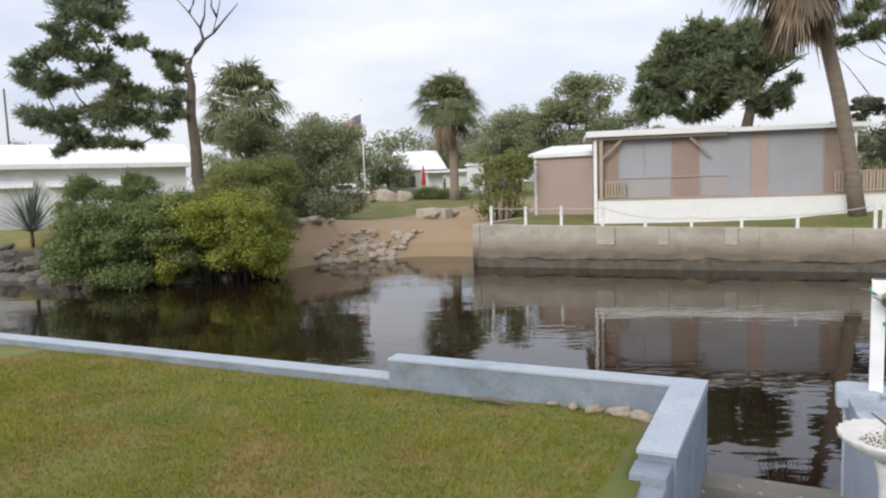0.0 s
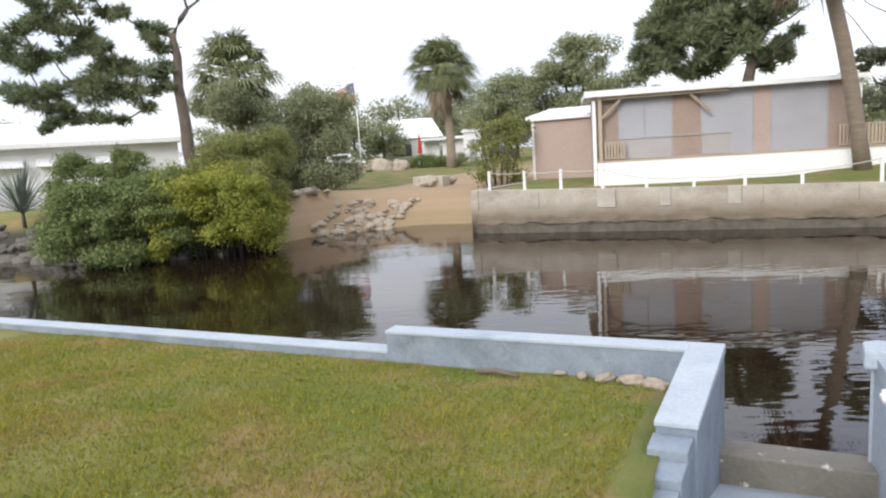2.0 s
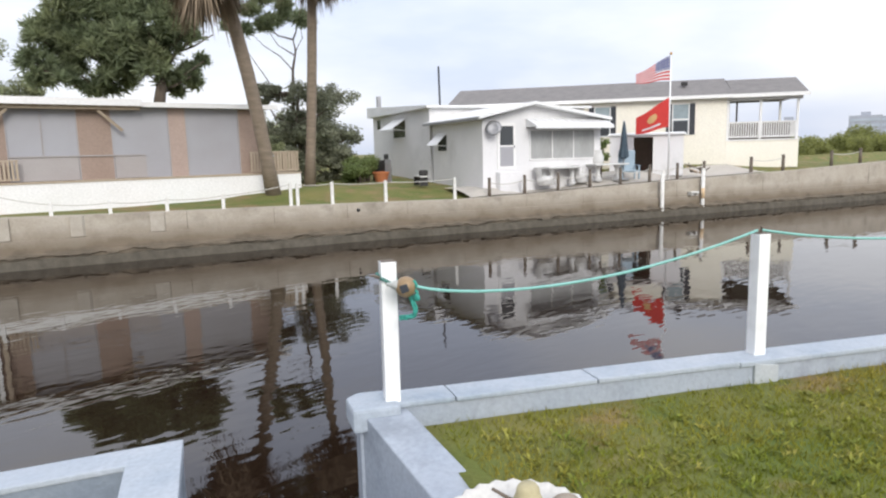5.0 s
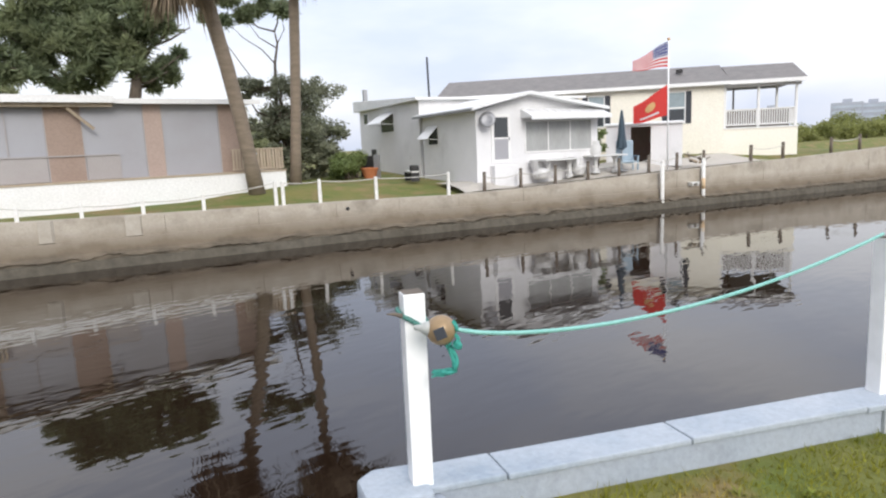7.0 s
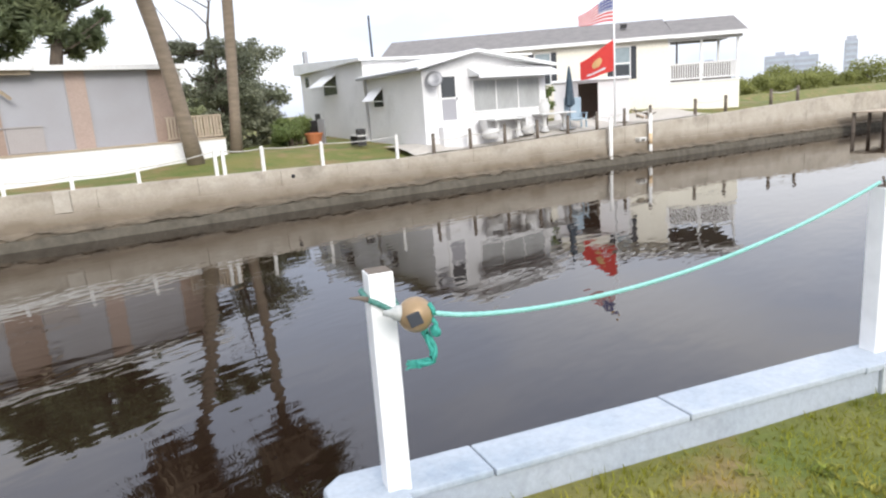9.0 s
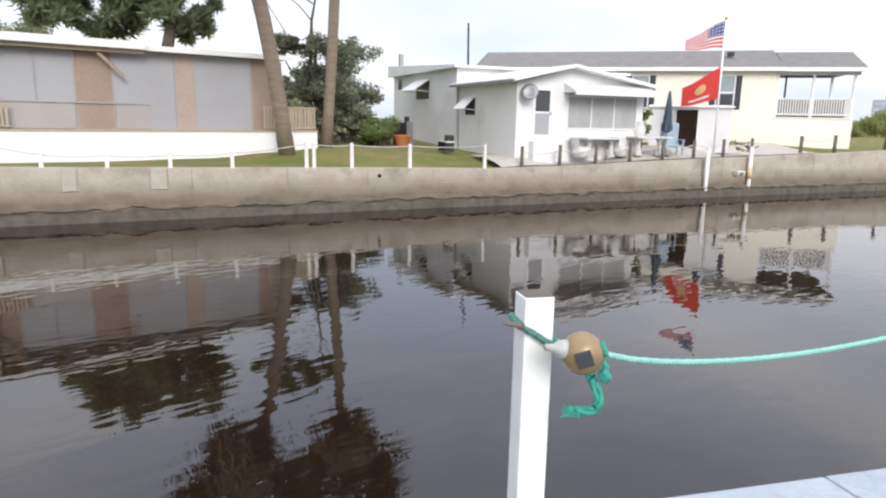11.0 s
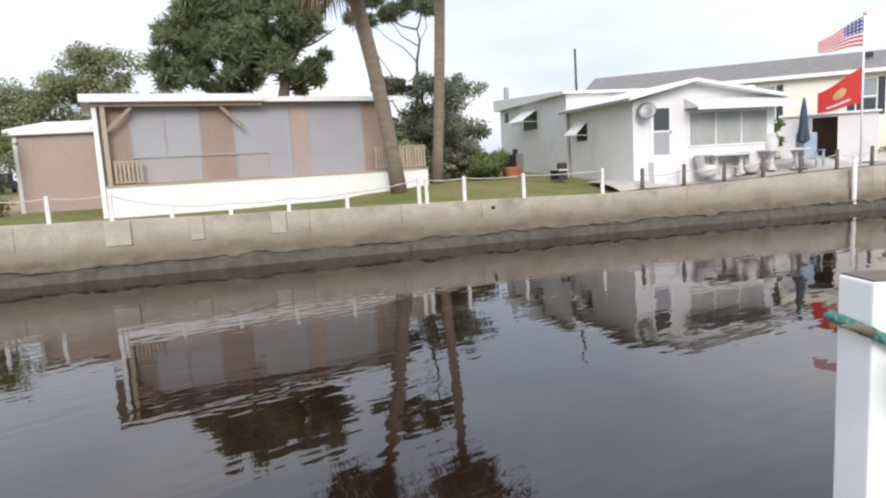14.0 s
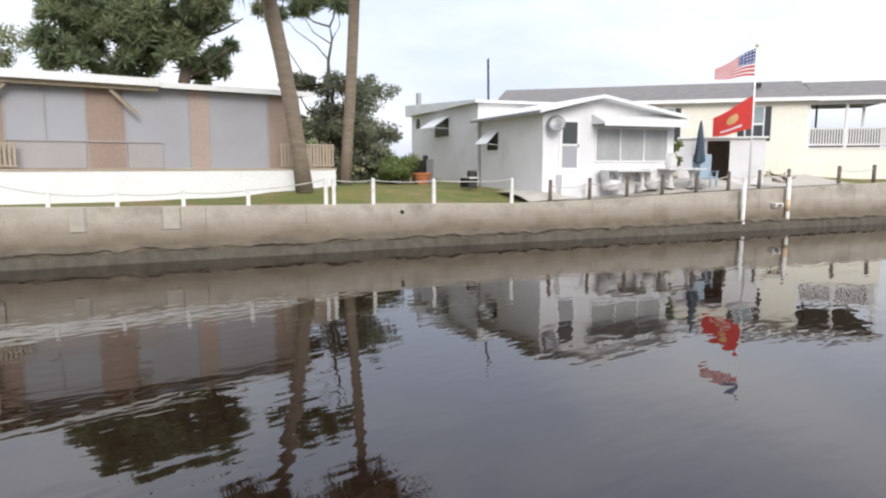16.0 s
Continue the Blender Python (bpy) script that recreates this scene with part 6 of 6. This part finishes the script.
towers = [(558, 179, 22, 8, 21), (560, 128, 46, 10, 22), (566, 113, 42, 10, 21), (571, 84, 18, 8, 29)]
for x, y, w, d, h in towers:
    ob = thing("tower_block", at(x, y, -1, turn=100), "pale hazy apartment tower on the horizon", "tower", "towers on the horizon")
    part("wall", box(-w * 0.22, w * 0.22, -d / 2, d / 2, 0, h), M["tower"], ob)
    part("roof_house", box(-3, 3, -3, 3, h, h + 2.5), M["tower"], ob)
    for i in range(int(h // 4)):
        part("window_band", box(-w * 0.2, w * 0.2, d / 2, d / 2 + 0.2, 2 + i * 4, 3.8 + i * 4), M["towerglass"], ob)


# ---- fences on the far bank ----
SWA, SWD = Vector((0.0, 26.9)), Vector((0.951, -0.309)).normalized()


def far_point(a, back=0.12):
    """Plan point a metres along the far seawall from its western end."""
    u0, _ = uv(0.0, 26.9)
    u = u0 + a
    v = lerp_table(FAR_EDGE, u) + back
    return (*xy(u, v), lerp_table(WALL_TOP, u))


white_posts = [(0.45, 0.80), (1.9, 0.78), (3.35, 0.80), (4.95, 0.82), (6.55, 0.45), (8.2, 0.45), (9.9, 0.48), (11.7, 0.55), (14.05, 0.88), (14.3, 0.86), (15.6, 0.86), (17.72, 0.86), (20.68, 0.92)]
tops = []
for a, h in white_posts:
    x, y, z = far_point(a)
    ob = thing("fence_post", at(x, y, z - 0.02, turn=-20), "white-painted fence post on the far seawall", "post", "white fence posts on the far seawall")
    part("shaft", box(-0.055, 0.055, -0.045, 0.045, -0.1, h - 0.06, 0.006), M["paintpost"], ob)
    part("cap", lathe([(0.06, h - 0.06), (0.06, h - 0.03), (0.02, h)], 8), M["paintpost"], ob)
    tops.append((x, y, z + h - 0.1))
for i, (p, q) in enumerate(zip(tops, tops[1:])):
    if i == 8:
        continue
    ob = tube("fence_rope", sag(p, q, 0.05, 8), 0.016, M["ropepale"], None, 5)
    tagged(ob, "pale rope slung between white fence posts", "rope", "ropes of the far fence")

btops = []
for i in range(8):
    a = 22.4 + 1.72 * i
    x, y, z = far_point(a, 0.35)
    ob = thing("patio_post", at(x, y, z - 0.02, turn=-20), "dark weathered timber post at the patio edge", "post", "dark posts along the patio")
    tube("shaft", [(0, 0, -0.1), (0, 0, 0.78)], [0.075, 0.068], M["darkpost"], ob, 10)
    part("cap", lathe([(0.08, 0.78), (0.075, 0.80), (0.03, 0.83)], 10), M["darkpost"], ob)
    btops.append((x, y, z + 0.6))
for a in (38.2, 40.6, 44.5, 47.0):
    x, y, z = far_point(a, 0.8)
    ob = thing("patio_post", at(x, y, z - 0.02), "grey timber post beside the cream house", "post", "dark posts along the patio")
    tube("shaft", [(0, 0, -0.1), (0, 0, 0.8)], [0.09, 0.085], M["darkpost"], ob, 10)
    part("cap", lathe([(0.095, 0.8), (0.09, 0.82), (0.03, 0.85)], 10), M["darkpost"], ob)
    btops.append((x, y, z + 0.66))
for i, (p, q) in enumerate(zip(btops, btops[1:])):
    if i in (7, 9):
        continue
    ob = tube("patio_rope", sag(p, q, 0.12, 8), 0.02, M["ropepale"], None, 5)
    tagged(ob, "thin rope between the dark posts", "rope", "ropes along the patio")

# mooring posts standing in the water
for i, (x, y, top, tint) in enumerate(((29.45, 16.45, 1.0, "paintpost"), (31.9, 15.6, 1.02, "paintpost"))):
    ob = thing("mooring_post", at(x, y, 0), "white mooring post standing in the canal", "post", "mooring posts")
    tube("shaft", [(0, 0, -2.35), (0, 0, top - 0.04)], 0.085, M[tint], ob, 12)
    part("cap", lathe([(0.1, top - 0.04), (0.1, top - 0.01), (0.04, top + 0.02)], 12), M["paintpost"], ob)
    if i:
        tube("rust_band", [(0, 0, -0.4), (0, 0, 0.1)], 0.09, M["rustpaint"], ob, 12)
step = thing("mooring_step", at(31.2, 15.9, 0.2, turn=-20), "small pale timber step fixed by the mooring post", "step")
part("tread", box(-0.05, 0.45, -0.12, 0.12, -0.30, -0.25, 0.01), M["paintpost"], step)
for x in (0.02, 0.35):
    part("bracket", box(x, x + 0.06, -0.1, 0.5, -0.42, -0.30), M["paintpost"], step)

# ---- patio before the white house ----
us_ = [11.6 + 0.7 * i for i in range(26)]
pv, pf = [], []
for u in us_:
    e = lerp_table(FAR_EDGE, u)
    for d in (0.385, 1.0, 2.0, 3.2):
        v = e + d
        x, y = xy(u, v)
        pv.append((x, y, max(lerp_table(WALL_TOP, u), land(x, y)) + 0.03))
for i in range(len(us_) - 1):
    for j in range(3):
        a = i * 4 + j
        pf.append((a, a + 4, a + 5, a + 1))
patio = raw("patio", pv, pf, M["patio"])
tagged(patio, "pale concrete patio along the far seawall", "patio", kind="structure")


def garden_table(x, y, z, turn):
    ob = thing("garden_table", at(x, y, z, turn=turn), "white garden table on a pedestal", "table")
    part("tabletop", box(-0.95, 0.95, -0.4, 0.4, 0.72, 0.79, 0.02), M["wicker"], ob)
    for s in (-0.55, 0.55):
        g = part("pedestal", lathe([(0.2, 0.0), (0.17, 0.06), (0.09, 0.2), (0.09, 0.55), (0.17, 0.70), (0.18, 0.72)], 14), M["wicker"], ob, smooth=True)
        g.location = (s, 0, 0)


def round_seat(x, y, z):
    ob = thing("wicker_chair", at(x, y, z, turn=20), "pale round wicker garden chair", "chair", "garden chairs")
    part("seat", lathe([(0.26, 0.0), (0.34, 0.1), (0.36, 0.38), (0.3, 0.42)], 16), M["wicker"], ob, smooth=True)
    bm = bmesh.new()
    n = 12
    rows = [[bm.verts.new(((0.36 + 0.05 * k) * math.cos(a), (0.36 + 0.05 * k) * math.sin(a), 0.36 + 0.22 * k)) for a in [math.pi * (0.0 + i / n) for i in range(n + 1)]] for k in range(3)]
    for a, b in zip(rows, rows[1:]):
        for i in range(n):
            bm.faces.new((a[i], a[i + 1], b[i + 1], b[i]))
    part("backrest", bm, M["wicker"], ob, smooth=True)


garden_table(25.2, 19.1, 0.56, -20)
round_seat(26.3, 18.8, 0.58)
round_seat(24.3, 19.4, 0.55)
garden_table(27.6, 18.25, 0.62, -20)
ob = thing("urn", at(27.5, 18.75, 0.64), "pale tall stone urn by the window", "urn")
part("body", lathe([(0.22, 0), (0.24, 0.08), (0.1, 0.2), (0.1, 0.5), (0.3, 0.85), (0.32, 1.1), (0.22, 1.3), (0.26, 1.4)], 18), M["wicker"], ob, smooth=True)
ob = thing("adirondack_chair", at(28.95, 17.95, 0.64, turn=-40), "pale blue plastic garden chair", "chair", "garden chairs")
part("backrest", box(-0.4, 0.4, 0.2, 0.28, 0.3, 1.35, 0.02), M["paleblue"], ob)
part("seat", box(-0.4, 0.4, -0.35, 0.3, 0.36, 0.42, 0.01), M["paleblue"], ob)
for s in (-0.44, 0.38):
    part("arm", box(s, s + 0.08, -0.4, 0.3, 0.62, 0.66, 0.01), M["paleblue"], ob)
    part("leg", box(s, s + 0.06, -0.36, -0.28, 0, 0.62), M["paleblue"], ob)
    part("leg", box(s, s + 0.06, 0.2, 0.28, 0, 0.62), M["paleblue"], ob)
ob = thing("planter_pot", at(22.8, 28.8, 0.6), "orange terracotta planter on the lawn", "pot")
part("pot", lathe([(0.28, 0), (0.42, 0.45), (0.46, 0.5), (0.46, 0.58), (0.38, 0.58), (0.36, 0.45)], 16), M["terracotta"], ob)
ob = thing("garden_bench", at(21.7, 24.6, 0.6, turn=60), "low dark and white bench against the side wall", "bench")
part("seat", box(-0.8, 0.8, -0.2, 0.2, 0.4, 0.46, 0.01), M["wicker"], ob)
for s in (-0.7, 0.62):
    part("leg", box(s, s + 0.08, -0.18, 0.18, 0, 0.4), M["dark"], ob)
part("cushion", box(-0.75, -0.35, -0.18, 0.18, 0.46, 0.72, 0.06), M["dark"], ob)
for i, (w, h) in enumerate(((0.9, 1.15), (0.35, 1.2))):
    ob = thing("storage_board", at(23.4 - 0.35 * i, 29.6 - 1.1 * i, 0.62, turn=-75), "dark grey board leaning against the wall", "board", "boards by the wall")
    part("board", box(-w / 2, w / 2, -0.05, 0.05, 0, h, 0.01), M["dark"] if i == 0 else M["greymetal"], ob)
ob = thing("driftwood_heap", at(32.6, 16.2, 0.8) @ Matrix.Scale(0.7, 4), "heap of grey driftwood and rope by the shed", "heap")
rng = random.Random(71)
for i in range(9):
    a = rng.uniform(0, 6.28)
    tube("log", [(rng.uniform(-0.5, 0.5), rng.uniform(-0.4, 0.4), rng.uniform(0.0, 0.2)), (0.9 * math.cos(a), 0.9 * math.sin(a), rng.uniform(0.15, 0.75))], [0.08, 0.03], M["timber"] if i % 2 else M["darkpost"], ob, 6)


# ---- stones ----
def stone(rng, size, mat, name, parent=None):
    bm = bmesh.new()
    bmesh.ops.create_icosphere(bm, subdivisions=2, radius=1.0)
    for v in bm.verts:
        k = 1 + 0.35 * noise.noise(v.co * 1.3 + Vector((rng.uniform(0, 50),) * 3) * 0) + rng.uniform(-0.06, 0.06)
        v.co = Vector((v.co.x * size[0] * k, v.co.y * size[1] * k, v.co.z * size[2] * k))
    return part(name, bm, mat, parent)


rng = random.Random(81)
heap = thing("rubble_bank", Matrix(), "rubble of tan stones on the far bank", "rubble", kind="structure")
meshes = []
for i in range(8):
    o = stone(rng, (rng.uniform(0.8, 1.3), rng.uniform(0.7, 1.0), rng.uniform(0.4, 0.7)), M["rock"], "stone", heap)
    o.location = (0, 0, -5)
    meshes.append(o.data)
    bpy.data.objects.remove(o)
dark_meshes = []
for me_ in meshes[:4]:
    dm = me_.copy()
    dm.materials.clear()
    dm.materials.append(M["bankrock"])
    dark_meshes.append(dm)
for i in range(330):
    u = rng.uniform(-17.0, -10.4) if i > 230 else rng.uniform(-19.4, -15.0)
    e = lerp_table(FAR_EDGE, u)
    span = 6.0 if u < -15.0 else 1.3
    v = e + 0.3 + rng.random() ** 1.3 * span
    x, y = xy(u, v)
    s = rng.uniform(0.10, 0.34) * (1.0 if u < -15.0 else 0.6)
    ob = new("stone", meshes[i % 8])
    ob.parent = heap
    ob.matrix_basis = pose(x, y, ground_height(u, v) + 0.02, rng.uniform(-25, 25), rng.uniform(-25, 25), rng.uniform(0, 360)) @ Matrix.Diagonal((s, s, s, 1))
for i in range(130):
    u = rng.uniform(-32, -18.0)
    v = lerp_table(FAR_EDGE, u) + rng.uniform(-0.8, 1.2)
    x, y = xy(u, v)
    s = rng.uniform(0.2, 0.5)
    ob = new("stone", dark_meshes[i % 4])
    ob.parent = heap
    ob.matrix_basis = pose(x, y, max(-1.15, ground_height(u, v)) + 0.05, rng.uniform(-25, 25), rng.uniform(-25, 25), rng.uniform(0, 360)) @ Matrix.Diagonal((s, s, s, 1))
for u, v, s in ((-16.3, 33.5, 0.75), (-15.6, 33.0, 0.6), (-14.9, 33.6, 0.5)):
    x, y = xy(u, v)
    ob = new("stone", meshes[int(s * 10) % 8])
    ob.parent = heap
    ob.matrix_basis = pose(x, y, ground_height(u, v) + 0.25, 5, 8, s * 300) @ Matrix.Diagonal((s, s, s, 1))
for bx_, by_, s in ((-9.4, 54.5, 1.0), (-7.6, 55.0, 1.1), (-6.2, 55.2, 0.9), (-10.8, 54.0, 0.8)):
    ob = new("boulder", meshes[int(s * 10) % 8])
    ob.matrix_world = pose(bx_, by_, 1.25, 5, 8, s * 300) @ Matrix.Diagonal((s, s, s * 1.2, 1))
    tagged(ob, "large tan boulder on the far lawn", "boulder", "boulders round the flagpole")

# step wall at the head of the rubble
bl = part("retaining_block", uv_prism([(-17.0, 33.2), (-14.9, 32.6), (-14.7, 33.2), (-16.8, 33.9)], -0.3, 0.95, 0.05), M["seawall"])
tagged(bl, "old low concrete retaining block above the rubble", "wall", kind="structure")

# small pale stones and a piece of driftwood at the foot of the raised wall
for i, (u, v, s) in enumerate(((-1.05, 5.86, 0.14), (-1.3, 5.87, 0.11), (-1.52, 5.88, 0.09), (-0.86, 5.80, 0.12), (-1.75, 5.9, 0.06))):
    x, y = xy(u, v)
    ob = new("edging_stone", meshes[i])
    ob.matrix_world = pose(x, y, near_lawn(u, v) + 0.03, 0, 0, 40 * i) @ Matrix.Diagonal((s, s * 0.7, s * 0.8, 1))
    tagged(ob, "small pale stone at the foot of the blue wall", "stone", "edging stones")
x, y = xy(-2.3, 5.72)
dw = thing("driftwood", at(x, y, near_lawn(-2.3, 5.72) + 0.03, turn=-25), "short weathered stick lying in the grass", "driftwood")
tube("stick", [(-0.25, 0, 0), (-0.05, 0.02, 0.02), (0.2, -0.01, 0.0)], [0.025, 0.03, 0.018], M["darkpost"], dw, 7)

# ---- wooden dock far along the bank ----
dock = thing("dock", at(46.0, 8.6, 0, turn=-20), "grey timber dock on pilings", "dock")
for i in range(14):
    part("plank", box(i * 0.42, i * 0.42 + 0.39, -1.0, 1.0, 0.0, 0.06), M["timber"], dock)
for i in range(4):
    for s in (-0.9, 0.9):
        tube("piling", [(0.2 + i * 1.7, s, -2.4), (0.2 + i * 1.7, s, 0.0)], 0.11, M["darkpost"], dock, 8)
part("beam", box(0, 5.9, -1.05, -0.95, -0.22, 0.0), M["timber"], dock)

pole_ = thing("utility_pole", at(-37.0, 51.0, 0.3), "thin dark pole standing behind the west house", "pole")
tube("pole", [(0, 0, -0.5), (0, 0, 10.6)], [0.10, 0.07], M["darkpost"], pole_, 8)

# ---- grass on the near lawn ----
def lawn_grass():
    rs = np.random.RandomState(7)
    n = 420000
    u = rs.uniform(-9.5, 9.0, n)
    v = 6.0 - 8.2 * rs.uniform(0, 1, n) ** 0.8
    keep = ~((u > -0.85) & (u < 1.28) & (v > 2.35))
    x = u * CU + v * SU
    y = -u * SU + v * CU
    # stay inside the eastern wall's inner face
    da = (x - F0.x) * FD.x + (y - F0.y) * FD.y
    db = -((x - F0.x) * FN.x + (y - F0.y) * FN.y)
    keep &= ~((da > -0.3) & (db < 0.27))
    keep &= ~((u < -0.6) & (v > 5.92))
    u, v, x, y = u[keep], v[keep], x[keep], y[keep]
    patch = np.array([noise.noise((a * 1.1, b * 1.1, 5)) for a, b in zip(x, y)])
    h = (0.028 + 0.022 * rs.uniform(0, 1, len(u))) * (1 + 0.5 * patch)
    z = np.array([near_lawn(a, b) for a, b in zip(u, v)])
    ang = rs.uniform(0, 6.283, len(u))
    lean = rs.uniform(0.1, 1.3, len(u)) * h
    w = rs.uniform(0.0025, 0.0055, len(u))
    la = rs.uniform(0, 6.283, len(u))
    verts = np.empty((len(u), 3, 3))
    verts[:, 0] = np.stack([x - np.cos(ang) * w, y - np.sin(ang) * w, z - 0.004], 1)
    verts[:, 1] = np.stack([x + np.cos(ang) * w, y + np.sin(ang) * w, z - 0.004], 1)
    verts[:, 2] = np.stack([x + np.cos(la) * lean, y + np.sin(la) * lean, z + h], 1)
    # a share of broader, darker-looking weed leaves lying lower
    wide = rs.uniform(0, 1, len(u)) < 0.16
    half = np.where(wide, 0.005, 0.0)
    verts[:, 0, 0] -= np.cos(ang) * half
    verts[:, 0, 1] -= np.sin(ang) * half
    verts[:, 1, 0] += np.cos(ang) * half
    verts[:, 1, 1] += np.sin(ang) * half
    k = len(u)
    me = bpy.data.meshes.new("grass")
    me.vertices.add(3 * k)
    me.vertices.foreach_set("co", verts.ravel())
    me.loops.add(3 * k)
    me.loops.foreach_set("vertex_index", np.arange(3 * k, dtype=np.int32))
    me.polygons.add(k)
    me.polygons.foreach_set("loop_start", np.arange(0, 3 * k, 3, dtype=np.int32))
    me.update(calc_edges=True)
    me.materials.append(M["blade"])
    ob = new("grass", me)
    tagged(ob, "short green and straw-coloured lawn grass", "grass", kind="stuff")


lawn_grass()


def weed_tufts():
    """Broad-leaved weeds and longer tufts through the lawn east of the ramp."""
    rg = random.Random(17)
    wv, wf = [], []
    for _ in range(2800):
        u, v = (rg.uniform(1.5, 8.5), rg.uniform(0.8, 5.6)) if rg.random() < 0.55 else (rg.uniform(-6.0, -0.9), rg.uniform(-0.5, 5.8))
        if u > 1.3 and v > lerp_table(NEAR_EDGE, u) - 0.42:
            continue
        big = 1.0 if u > 1 else 0.6
        x, y = xy(u, v)
        z = near_lawn(u, v)
        for b in range(rg.randint(6, 12)):
            a = rg.uniform(0, 6.283)
            l = rg.uniform(0.03, 0.065) * big
            up = rg.uniform(0.25, 0.9)
            hw = rg.uniform(0.005, 0.011) * big
            bx_, by_ = x + rg.gauss(0, 0.018), y + rg.gauss(0, 0.018)
            ca, sa = math.cos(a), math.sin(a)
            k = len(wv)
            wv += [(bx_, by_, z), (bx_ + ca * l * 0.45 - sa * hw, by_ + sa * l * 0.45 + ca * hw, z + l * up * 0.7),
                   (bx_ + ca * l * 0.45 + sa * hw, by_ + sa * l * 0.45 - ca * hw, z + l * up * 0.7), (bx_ + ca * l, by_ + sa * l, z + l * up)]
            wf += [(k, k + 2, k + 3, k + 1)]
    ob = raw("weeds", wv, wf, M["weed"])
    tagged(ob, "low broad-leaved weeds and tufts in the lawn", "weeds", kind="stuff")


weed_tufts()


# ---- hand rail of a bathing ladder at the edge of the low wall ----
rail = thing("ladder_rail", Matrix(), "pale yellow curved hand rail of a dock ladder", "rail")
tube("hoop", [(-8.85, 10.02, 0.14), (-8.84, 10.01, 0.34), (-8.80, 9.99, 0.43), (-8.70, 9.94, 0.48), (-8.58, 9.88, 0.47), (-8.48, 9.83, 0.40), (-8.44, 9.81, 0.30)], 0.022, M["railyellow"], rail, 8)
tube("leg", [(-8.52, 9.85, 0.38), (-8.40, 9.79, 0.24), (-8.32, 9.75, 0.05)], 0.022, M["darkpost"], rail, 8, "dark slanted leg")
